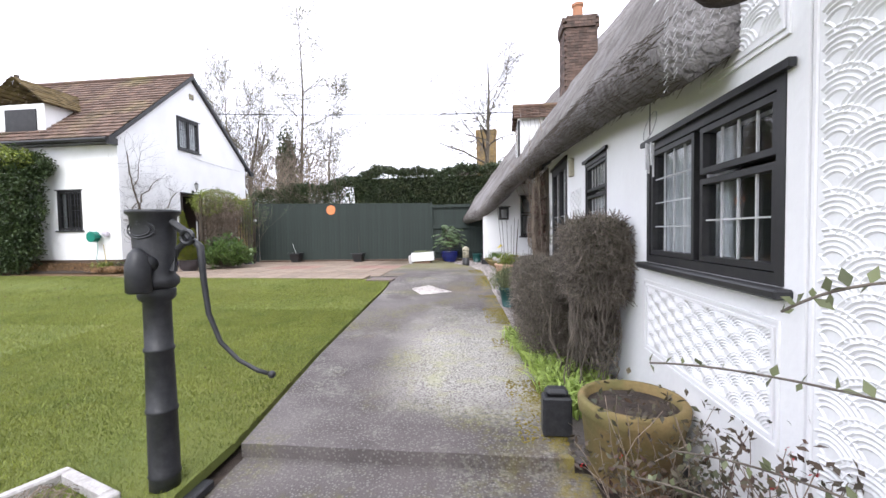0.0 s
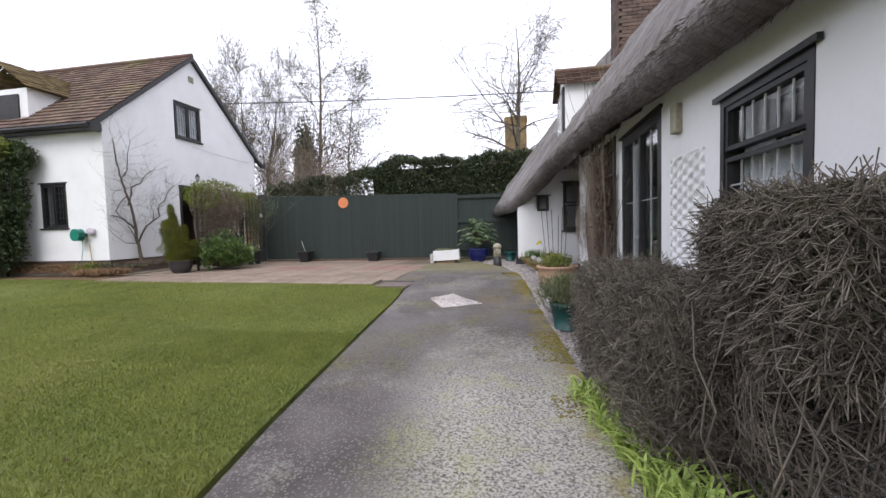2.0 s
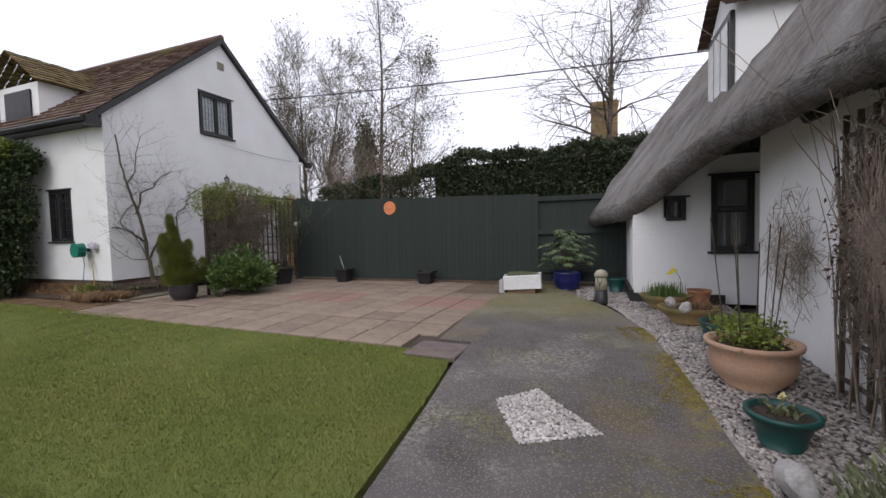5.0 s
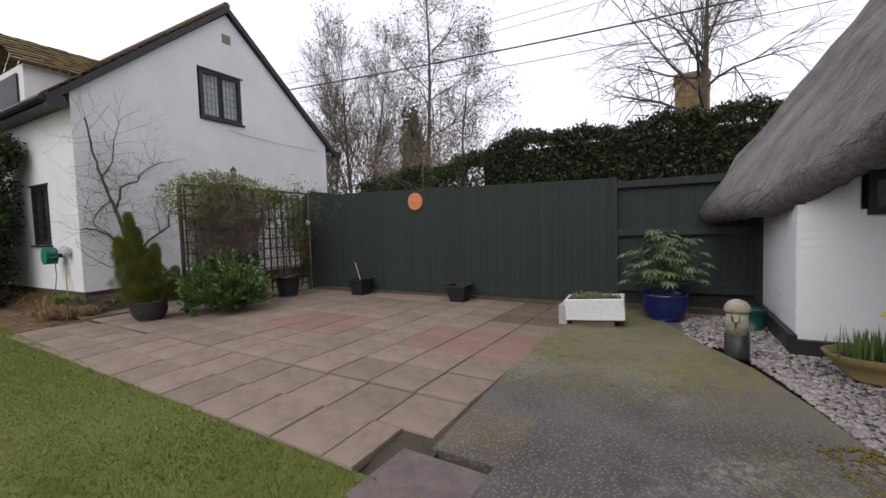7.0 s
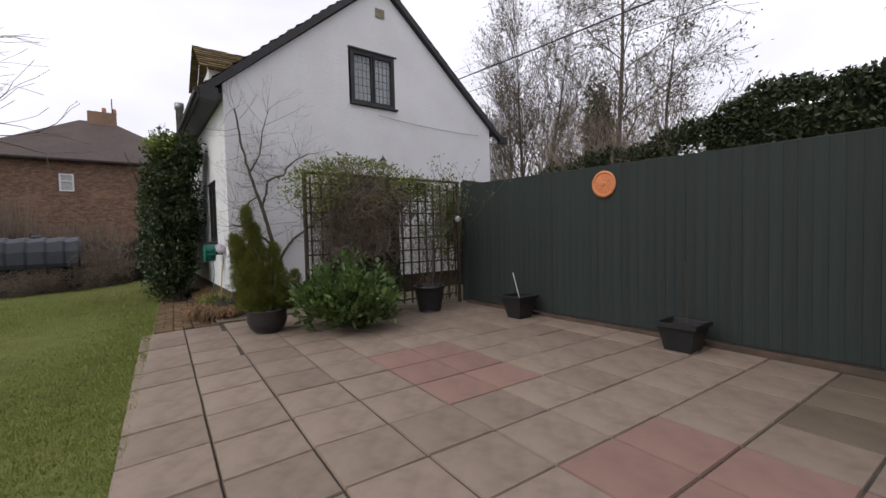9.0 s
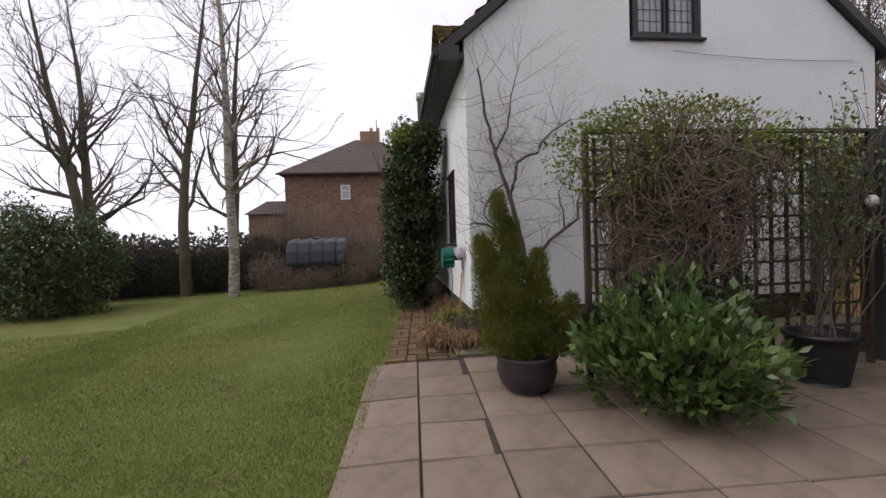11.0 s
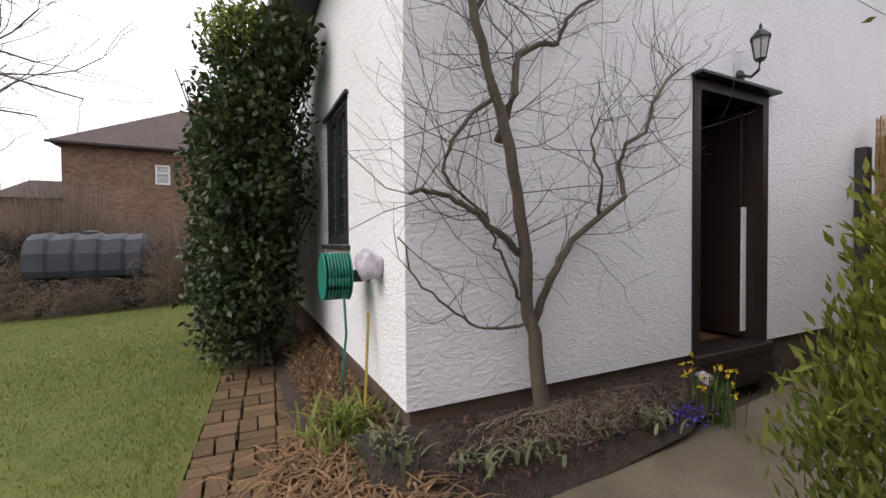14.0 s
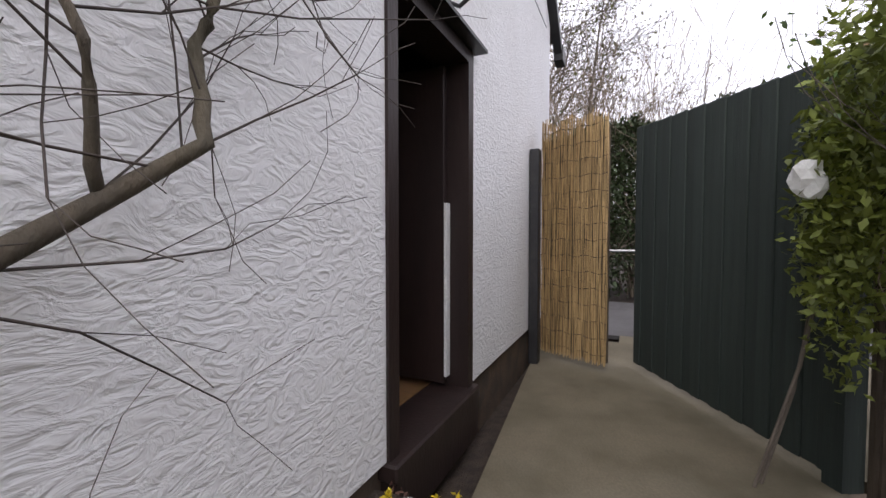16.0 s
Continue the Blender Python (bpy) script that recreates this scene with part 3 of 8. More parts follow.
W3 = (2.42, 2.96, 0.78, 1.90)
bm = wall_holes(bmesh.new(), "y", 12.9, 0.25, 1.36, 2.2, -0.02, 1.30, [(1.82, 2.09, 1.25, 1.30)])
wall_holes(bm, "y", 12.9, 0.25, 2.2, 3.4, -0.02, 2.2, [W3])
for i in range(14):
    a, b = 1.36 + 0.06 * i, 1.42 + 0.06 * i
    lo = 1.60 if 1.8 < (a + b) / 2 < 2.1 else 1.30
    hi = max(lo + 0.02, 1.36 + 0.9 * (a - 1.36))
    box(bm, a, b, 12.9, 13.15, lo, hi)
box(bm, 1.36, 1.6, 13.15, 14.5, -0.02, 1.3)
for i in range(20):
    box(bm, 1.6 + i * 0.22, 1.82 + i * 0.22, 14.3, 14.5, -0.02, 1.45 + i * 0.24)
struct("wall_outshot", bm, M_WHITE, "white painted brick end wall of the cottage")
bm = bmesh.new()
rr = random.Random(44)
for j in range(14):
    z = 0.17 + j * 0.08
    for i in range(6):
        y = 12.92 + (i - (0.5 if j % 2 else 0)) * 0.235
        ya, yb = max(y, 12.905), min(y + 0.222, 14.4)
        if yb - ya > 0.04:
            box(bm, 1.36 - rr.uniform(0.003, 0.007), 1.362, ya, yb, z, z + 0.069)
        x = 1.37 + (i - (0.5 if j % 2 else 0)) * 0.235
        xa, xb = max(x, 1.363), min(x + 0.222, 2.40)
        if xb - xa > 0.04 and not (z > 1.17 and xb > 1.8):
            box(bm, xa, xb, 12.9 - rr.uniform(0.003, 0.007), 12.902, z, z + 0.069)
pb = thing("painted_brickwork", (1.36, 12.9, 0), "soft-edged white painted brick courses on the low end wall", "brickwork", kind="stuff")
part("brick_courses", bm, M_WHITE, pb)
bm = bmesh.new()
box(bm, 2.55, 2.6, -6, 11.5, -0.5, -0.33)
box(bm, 1.3, 1.36, 12.86, 14.9, -0.05, 0.16)
box(bm, 1.3, 2.6, 12.84, 12.9, -0.05, 0.12)
struct("plinth_cottage", bm, M_BLACK, "black painted plinth at the foot of the cottage walls")
# added rooms behind the windows, their shade given by the dark wall colour
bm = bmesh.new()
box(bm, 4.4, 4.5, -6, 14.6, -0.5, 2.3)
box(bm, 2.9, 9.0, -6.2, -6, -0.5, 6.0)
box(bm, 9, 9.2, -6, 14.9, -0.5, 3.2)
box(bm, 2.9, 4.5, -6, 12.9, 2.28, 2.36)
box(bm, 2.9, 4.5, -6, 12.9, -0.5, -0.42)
struct("cottage_inner", bm, M_ROOM, "added inner and rear walls coloured dark for unlit cottage rooms")

# annexe
AX, AY0, AY1, AP, AE = -8.5, 11.2, 17.08, 14.14, 3.72
bm = wall_holes(bmesh.new(), "x", AX - 0.25, 0.25, AY0, AY1, 0.33, AE, [(13.5, 14.4, 0.33, 2.33)])
GW = (13.45, 14.42, 3.80, 4.84)
# gable triangle in strips, with the window left open
n = 48
for i in range(n):
    a, b = AY0 + (AY1 - AY0) * i / n, AY0 + (AY1 - AY0) * (i + 1) / n
    def top(y):
        return AE + (6.22 - AE) * (1 - abs(y - AP) / (AY1 - AP))
    zs = [AE, top(a), top(b)]
    spans = [(AE, None)]
    m = (a + b) / 2
    cut = GW[0] < m < GW[1]
    for lo, hi in ([(AE, GW[2]), (GW[3], None)] if cut else [(AE, None)]):
        za, zb = (top(a), top(b)) if hi is None else (hi, hi)
        vs = [bm.verts.new(p) for x in (AX - 0.25, AX) for p in ((x, a, lo), (x, b, lo), (x, b, zb), (x, a, za))]
        for f in ((0, 1, 2, 3), (7, 6, 5, 4), (0, 4, 5, 1), (3, 2, 6, 7), (0, 3, 7, 4), (1, 5, 6, 2)):
            bm.faces.new([vs[k] for k in f])
bmesh.ops.remove_doubles(bm, verts=bm.verts, dist=0.0005)
bmesh.ops.recalc_face_normals(bm, faces=bm.faces)
struct("wall_annexe_gable", bm, M_TROWEL, "white trowelled render gable wall of the annexe")
bm = wall_holes(bmesh.new(), "y", AY0, 0.25, -19, AX - 0.25, 0.33, AE, [(-10.43, -9.66, 1.16, 2.26)])
wall_holes(bm, "y", AY1 - 0.25, 0.25, -19, AX - 0.25, 0.0, AE, [])
wall_holes(bm, "x", -19, 0.25, AY0 + 0.25, AY1 - 0.25, 0.0, 5.5, [])
struct("wall_annexe_side", bm, M_TROWEL, "white rendered side wall of the annexe")
bm = bmesh.new()
box(bm, -19, AX - 0.03, AY0 + 0.03, AY0 + 0.2, -0.1, 0.33)
box(bm, AX - 0.2, AX - 0.03, AY0 + 0.2, 13.5, -0.1, 0.33)
box(bm, AX - 0.2, AX - 0.03, 14.4, AY1, -0.1, 0.33)
struct("plinth_annexe", bm, M_GRAVELBOARD, "low dark brown plinth under the white render")
bm = bmesh.new()
box(bm, -12.5, AX - 0.25, AY0 + 0.3, AY1 - 0.3, 0.28, 0.32)
struct("floor_annexe", bm, M_WOODFLOOR, "brown wooden floor inside the annexe door")
# added room behind the open door, its dimness painted into walls and ceiling
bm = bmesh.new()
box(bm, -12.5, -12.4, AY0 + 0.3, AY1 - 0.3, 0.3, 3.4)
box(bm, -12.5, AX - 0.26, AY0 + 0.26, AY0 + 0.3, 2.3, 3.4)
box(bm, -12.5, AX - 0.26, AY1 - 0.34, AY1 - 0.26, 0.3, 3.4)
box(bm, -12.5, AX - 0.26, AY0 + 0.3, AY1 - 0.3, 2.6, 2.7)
struct("annexe_inner", bm, M_ROOM, "added inner walls and ceiling coloured dark for an unlit annexe")

# ---- annexe roof, laid in courses ----
def tile_courses(bm, p0, along, upslope, length, height, course=0.16, width=0.18, thick=0.022, seed=1):
    """Rows of small tiles: p0 lower corner, unit vectors along the eave and up the slope."""
    r = random.Random(seed)
    along, upslope = Vector(along).normalized(), Vector(upslope).normalized()
    nrm = along.cross(upslope).normalized()
    if nrm.z < 0:
        nrm = -nrm
    for j in range(int(height / course) + 1):
        n = max(1, int(length / width))
        for i in range(n):
            a = p0 + along * (i * length / n + 0.003) + upslope * (j * course)
            w, t = length / n - 0.006, thick * r.uniform(0.7, 1.5)
            h = min(course + 0.02, height - j * course + 0.02)
            q = [a + nrm * (t + 0.02), a + along * w + nrm * (t + 0.02), a + along * w + upslope * h + nrm * 0.012, a + upslope * h + nrm * 0.012, a, a + along * w]
            v = [bm.verts.new(x) for x in q]
            bm.faces.new((v[0], v[1], v[2], v[3]))
            bm.faces.new((v[4], v[5], v[1], v[0]))
    return bm


rise = (6.36 - 3.62)
run = AP - (AY0 - 0.28)
slope_s = Vector((0, run, rise)).normalized()
bm = tile_courses(bmesh.new(), Vector((-19.2, AY0 - 0.28, 3.62)), (1, 0, 0), slope_s, 10.78, math.hypot(run, rise), course=0.2, width=0.24)
slope_n = Vector((0, -run, rise)).normalized()
tile_courses(bm, Vector((-19.2, AY1 + 0.28, 3.62)), (1, 0, 0), slope_n, 10.78, math.hypot(run, rise), course=0.3, width=0.5)
tube(bm, [(-19.2, AP, 6.40), (-8.42, AP, 6.40)], 0.08, 8)
struct("roof_annexe", bm, M_TILE, "brown clay tiled pitched roof of the annexe with moss")
bm = bmesh.new()
for s, y0 in ((1, AY0 - 0.30), (-1, AY1 + 0.30)):
    a, b = Vector((-8.46, y0, 3.52)), Vector((-8.46, AP, 6.30))
    d = (b - a)
    vs = []
    for x in (-8.5, -8.40):
        for p in (a, b, b - Vector((0, 0, 0.14)), a - Vector((0, 0, 0.14))):
            vs.append(bm.verts.new((x, p.y, p.z + 0.09)))
    for f in ((0, 1, 2, 3), (7, 6, 5, 4), (0, 4, 5, 1), (3, 2, 6, 7), (0, 3, 7, 4), (1, 5, 6, 2)):
        bm.faces.new([vs[k] for k in f])
    box(bm, -8.5, -8.39, y0 - 0.03, y0 + 0.22, 3.42, 3.60)
bmesh.ops.recalc_face_normals(bm, faces=bm.faces)
struct("bargeboard_annexe", bm, M_BLACK, "black bargeboards and boxed eaves on the gable")
bm = bmesh.new()
box(bm, -19, -8.5, AY0 - 0.3, AY0, 3.48, 3.56)
tube(bm, [(-19, AY0 - 0.36, 3.55), (-8.45, AY0 - 0.36, 3.55)], 0.055, 8)
struct("gutter_annexe", bm, M_BLACK, "black gutter and soffit along the annexe eaves")
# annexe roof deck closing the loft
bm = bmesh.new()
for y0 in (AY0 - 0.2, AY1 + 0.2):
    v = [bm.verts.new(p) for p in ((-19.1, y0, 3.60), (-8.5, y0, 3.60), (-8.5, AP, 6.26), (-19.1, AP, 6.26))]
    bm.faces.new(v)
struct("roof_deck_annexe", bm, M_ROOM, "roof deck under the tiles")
# its dormer
d = thing("annexe_dormer", (-11.6, 11.5, 3.6), "small dormer with mossy tiled roof on the annexe", "dormer", kind="")
bm = bmesh.new()
box(bm, -12.4, -10.85, 11.35, 12.8, 3.7, 4.75)
part("dormer_wall", bm, M_TROWEL, d)
bm = tile_courses(bmesh.new(), Vector((-12.6, 11.15, 4.72)), (0, 1, 0), Vector((1, 0, 0.75)).normalized(), 2.4, 1.22, course=0.15, width=0.17)
tile_courses(bm, Vector((-10.65, 11.15, 4.72)), (0, 1, 0), Vector((-1, 0, 0.75)).normalized(), 2.4, 1.22, course=0.15, width=0.17, seed=3)
part("dormer_roof", bm, M_MOSSTILE, d)
bm = bmesh.new()
box(bm, -12.1, -11.1, 11.31, 11.34, 3.85, 4.6)
part("dormer_window", bm, M_BLACK, d)

# ---- thatch ----
EAVE = [(2.78, 2.36, 1.52), (4, 2.36, 1.69), (6, 2.35, 1.85), (8, 2.30, 1.96), (9.5, 2.2, 2.0), (11, 2.0, 1.95), (12.2, 1.70, 1.70), (12.9, 1.38, 1.38), (13.2, 1.22, 1.28), (14.1, 0.90, 1.22), (14.55, 0.74, 1.2)]


def thatch_profile(y):
    """The section of the roof at y, from the wall under the eave round the lip and up to the ridge."""
    ye = [e[0] for e in EAVE]
    ex, ez = float(np.interp(y, ye, [e[1] for e in EAVE])), float(np.interp(y, ye, [e[2] for e in EAVE]))
    back = max(0.3, min(1.2, 3.0 - ex))
    slope = 1.36
    rx = 6.1
    top = ez + 0.34
    pts = [(ex + 0.75, ez + 0.55), (ex + 0.32, ez + 0.16), (ex + 0.06, ez + 0.0), (ex - 0.06, ez + 0.07), (ex - 0.08, ez + 0.17), (ex + 0.0, ez + 0.3)]
    sag = [0.0, 0.02, 0.03, 0.03, 0.02]
    n = 30
    for i in range(1, n + 1):
        t = i / n
        x = ex + (rx - ex) * t
        z = top + slope * (x - ex) * (1 - 0.10 * t) + 0.05 * math.sin(3.1 * t)
        pts.append((x, z))
    pts += [(rx + 0.3, pts[-1][1] - 0.1), (rx + 3.5, pts[-1][1] - 4.6)]
    return pts


bm = bmesh.new()
grid = []
NY = 260
for k in range(NY + 1):
    y = 2.78 + (14.58 - 2.78) * k / NY
    row = []
    for i, (x, z) in enumerate(thatch_profile(y)):
        w = 0.018 if 1 <= i <= 5 else 0.03
        q = Vector((x * 2.2, y * 1.3, z * 2.2))
        dn = noise.noise(q) * w * 1.3 + noise.noise(q * 4.3) * w * 0.7 + noise.noise(q * 11) * w * 0.5
        row.append(bm.verts.new((x - dn, y, z + dn)))
    grid.append(row)
for a, b in zip(grid, grid[1:]):
    for i in range(len(a) - 1):
        bm.faces.new((a[i], a[i + 1], b[i + 1], b[i]))
for row in (grid[0], grid[-1]):
    bm.faces.new(row)
bmesh.ops.recalc_face_normals(bm, faces=bm.faces)
thatch = thing("thatched_roof", (4, 8, 2), "deep grey weathered thatched roof with low rounded eave", "roof")
part("thatch", bm, M_THATCH, thatch, smooth=True)
# loose straw ends along the eave
r = np.random.default_rng(5)
segs = []
for k in range(5200):
    y = r.uniform(2.79, 14.56)
    pr = thatch_profile(y)
    i = r.integers(1, 5)
    x, z = pr[i]
    x2, z2 = pr[i + 1]
    t = r.uniform()
    x, z = x + (x2 - x) * t, z + (z2 - z) * t
    dx, dy, dz = -0.05 + 0.03 * r.normal(), 0.012 * r.normal(), -0.04 + 0.02 * r.normal()
    segs.append((x + 0.015, y, z + 0.01, 0.0022, x + dx * 0.6, y + dy, z + dz * 0.6, 0.0012))
v, f = sticks(segs, 3)
data_part("straw_ends", v, f, M_THATCHEND, thatch, "frayed brown straw ends along the eave", kind="stuff")
# wire netting on the cut end
segs = []
yy = 2.765
for i in range(-14, 16):
    for j in range(60):
        x0 = 2.3 + j * 0.035
        z0 = 1.75 + 1.3 * (x0 - 2.3) + i * 0.028 + 0.12
        segs.append((x0, yy, z0, 0.0012, x0 + 0.0175, yy, z0 + 0.03 + (0.01 if (i + j) % 2 else -0.005), 0.0012))
v, f = sticks(segs, 3)
data_part("wire_netting", v, f, M_LEAD, thatch, "fine wire netting over the cut end of the thatch", kind="stuff")
# rafter ends
raft = None
for y in (3.05, 3.75, 4.45, 5.27, 5.91, 6.55, 7.2, 8.1, 9.0, 9.9):
    e = float(np.interp(y, [q[0] for q in EAVE], [q[2] for q in EAVE]))
    if raft is None:
        raft = thing("rafter_end", (2.5, y, e + 0.12), "dark round timber rafter end under the thatch eave", "beam", "rafter ends")
        bm = bmesh.new()
        tube(bm, [(0.2, 0, 0.1), (-0.02, 0, -0.03), (-0.1, 0, -0.075)], [0.055, 0.055, 0.045], 8)
        part("beam_end", bm, M_BLACK, raft, local=True)
    else:
        copy_thing(raft, pose(2.5, y, e + 0.12))
# chimney on the cottage ridge
ch = thing("brick_chimney", (4.0, 12.8, 5), "red-brown brick chimney stack with terracotta pot on thatch", "chimney")
bm = bmesh.new()
rr = random.Random(3)
for j in range(36):
    z = 3.85 + j * 0.075
    o = 0.05 if j > 31 else 0.0
    for side in range(4):
        for i in range(4):
            u0 = -0.42 + i * 0.21 + (0.1 if j % 2 else 0) - 0.05
            u1 = min(u0 + 0.2, 0.42)
            u0 = max(u0, -0.42)
            if u1 - u0 < 0.03:
                continue
            p = 0.42 + o + rr.uniform(0, 0.006)
            a = {0: (-p, -p + 0.1, u0, u1), 1: (p - 0.1, p, u0, u1), 2: (u0, u1, -p, -p + 0.1), 3: (u0, u1, p - 0.1, p)}[side]
            box(bm, 4.0 + a[0], 4.0 + a[1], 12.8 + a[2], 12.8 + a[3], z, z + 0.065)
part("brickwork", bm, M_STACK, ch)
bm = box(bmesh.new(), 3.62, 4.38, 12.42, 13.18, 3.5, 6.53)
part("mortar", bm, M_MORTAR, ch)
bm = lathe(bmesh.new(), [(0.15, 6.5), (0.13, 6.95), (0.16, 6.99), (0.16, 7.05)], (4.0, 12.8, 0), 16)
part("chimney_pot", bm, M_TERRACOTTA, ch)
# dormer in the thatch
dm = thing("cottage_dormer", (2.6, 11.9, 3), "white dormer with black window and clay tiled gable roof", "dormer")
bm = bmesh.new()
DX = 2.3
box(bm, DX + 0.03, 3.4, 11.42, 12.48, 2.6, 3.72)
part("dormer_wall", bm, M_WHITE, dm)
vs = []
bm = bmesh.new()
for x in (DX + 0.02, DX + 0.10):
    vs += [bm.verts.new((x, 11.42, 3.70)), bm.verts.new((x, 12.48, 3.70)), bm.verts.new((x, 11.95, 4.1))]
for f in ((0, 1, 2), (5, 4, 3), (0, 3, 4, 1), (1, 4, 5, 2), (2, 5, 3, 0)):
    bm.faces.new([vs[k] for k in f])
part("dormer_gable", bm, M_WHITE, dm)
bm = bmesh.new()
hs = Vector((0, 0.66, 0.44)).normalized()
tile_courses(bm, Vector((DX - 0.12, 11.28, 3.66)), (1, 0, 0), hs, 2.4, 0.79, course=0.12, width=0.16)
tile_courses(bm, Vector((DX - 0.12, 12.62, 3.66)), (1, 0, 0), Vector((0, -0.66, 0.44)).normalized(), 2.4, 0.79, course=0.12, width=0.16, seed=4)
tube(bm, [(DX - 0.12, 11.95, 4.15), (4.8, 11.95, 4.15)], 0.05, 8)
part("dormer_roof", bm, M_TILE, dm, "small brown clay tiles")
bm = bmesh.new()
box(bm, DX - 0.02, DX + 0.03, 11.45, 12.45, 2.62, 3.66)
part("window_frame", bm, M_BLACK, dm)
for a, b in ((11.52, 11.78), (11.82, 12.08), (12.12, 12.38)):
    bm = box(bmesh.new(), DX - 0.035, DX - 0.024, a, b, 2.74, 3.56)
    part("pane", bm, M_GLASSLAMP, dm, "pale reflecting glass")

# ---- windows ----
def window(name, loc, rz, w, h, lights, label, lead=M_LEAD, sill=True, curtain=(), cat="window", depth=0.1, grid=(0.17, 0.2), outer=0.045):
    """Local x along the width, y into the house, z up from the sill. lights: (x0, x1, z0, z1)."""
    t = thing(name, loc, label, cat, rz=rz)
    bm = bmesh.new()
    box(bm, 0, outer, -0.02, depth, 0, h)
    box(bm, w - outer, w, -0.02, depth, 0, h)
    box(bm, outer, w - outer, -0.02, depth, h - outer, h)
    box(bm, outer, w - outer, -0.02, depth, 0, outer)
    box(bm, -0.05, w + 0.05, -0.045, -0.02, h, h + 0.03)
    part("window_frame", bm, M_BLACK, t, local=True)
    if sill:
        bm = box(bmesh.new(), -0.045, w + 0.045, -0.075, 0.02, -0.04, -0.004, 0.008)
        part("window_sill", bm, M_BLACK, t, local=True)
    for x0, x1, z0, z1 in lights:
        bm = bmesh.new()
        s = 0.027
        box(bm, x0, x0 + s, -0.012, 0.05, z0, z1)
        box(bm, x1 - s, x1, -0.012, 0.05, z0, z1)
        box(bm, x0 + s, x1 - s, -0.012, 0.05, z1 - s, z1)
        box(bm, x0 + s, x1 - s, -0.012, 0.05, z0, z0 + s)
        c = part("casement", bm, M_BLACK, t, local=True)
        bm = box(bmesh.new(), x0 + s, x1 - s, 0.018, 0.022, z0 + s, z1 - s)
        pn = part("pane", bm, M_GLASS, c, local=True)
        pn.visible_shadow = False
        bm = bmesh.new()
        nx, nz = max(1, round((x1 - x0 - 2 * s) / grid[0])), max(1, round((z1 - z0 - 2 * s) / grid[1]))
        for i in range(1, nx):
            x = x0 + s + (x1 - x0 - 2 * s) * i / nx
            box(bm, x - 0.004, x + 0.004, 0.008, 0.017, z0 + s, z1 - s)
        for i in range(1, nz):
            z = z0 + s + (z1 - z0 - 2 * s) * i / nz
            box(bm, x0 + s, x1 - s, 0.006, 0.015, z - 0.0035, z + 0.0035)
        if nx > 1 or nz > 1:
            part("glazing_bars", bm, lead, c, local=True)
    for x0, x1, z0, z1 in curtain:
        bm = bmesh.new()
        n = 60
        rows = []
        for z in (z0, z1):
            rows.append([bm.verts.new((x0 + (x1 - x0) * i / n, depth + 0.0 + 0.022 * math.sin(i * 1.1) + 0.01 * math.sin(i * 2.7), z)) for i in range(n + 1)])
        for i in range(n):
            bm.faces.new((rows[0][i], rows[0][i + 1], rows[1][i + 1], rows[1][i]))
        cu = thing("curtain", t.matrix_world @ Vector(((x0 + x1) / 2, depth + 0.06, z0)), "pale net curtain hanging behind the leaded window", "curtain", rz=rz)
        bm.transform(pose(-(x0 + x1) / 2, -(depth + 0.06), -z0))
        part("cloth", bm, M_CURTAIN, cu, local=True, smooth=True)
    return t


# cottage windows face -x: local x runs along -y when turned by -90
def cottage_window(name, y0, y1, z0, z1, lights, label, **k):
    return window(name, (2.615, y1, z0), -90, y1 - y0, z1 - z0, lights, label, **k)


w1 = W1[1] - W1[0]
cottage_window("window_1", *W1, [(0.05, 0.61, 0.05, 0.69), (0.67, w1 - 0.05, 0.47, 0.69), (0.67, w1 - 0.05, 0.05, 0.445)],
               "wide black timber casement window with leaded panes and a deep sill", curtain=[(0.05, 0.60, 0.0, 0.72), (0.64, 0.76, 0.0, 0.72)], grid=(0.125, 0.16))
w2 = W2[1] - W2[0]
cottage_window("window_2", *W2, [(0.05, w2 - 0.05, 0.05, 0.51), (0.05, w2 - 0.05, 0.55, 0.81)], "black timber window with a small top light and net curtain", curtain=[(0.05, w2 - 0.05, 0.0, 0.55)], grid=(0.12, 0.16))
wd = FD[1] - FD[0]
fd = cottage_window("french_doors", *FD, [(0.09, wd / 2 - 0.005, 0.06, 2.08), (wd / 2 + 0.005, wd - 0.09, 0.06, 2.08)], "pair of closed black glazed french doors with leaded glass", cat="door", sill=False, curtain=[(0.1, 0.4, 0.05, 2.05)], grid=(0.35, 0.7), outer=0.09)
for x in (wd / 2 - 0.035, wd / 2 + 0.035):
    bm = lathe(bmesh.new(), [(0.012, 0), (0.02, 0.01), (0.012, 0.03)], (0, 0, 0), 12)
    bm.transform(pose(x, -0.03, 1.02, 90))
    part("door_knob", bm, M_METALPIPE, fd, "small pale metal knob", local=True)
window("window_3", (W3[0], 12.885, W3[2]), 0, W3[1] - W3[0], W3[3] - W3[2], [(0.05, 0.49, 0.05, 0.6), (0.05, 0.49, 0.64, 1.07)], "narrow black leaded window in the end wall", grid=(0.1, 0.14))
window("window_vent", (V1[0], 12.885, V1[2]), 0, V1[1] - V1[0], V1[3] - V1[2], [(0.03, 0.24, 0.03, 0.32)], "tiny black arched window in the white painted brick wall", sill=False, grid=(0.1, 0.15), outer=0.03)
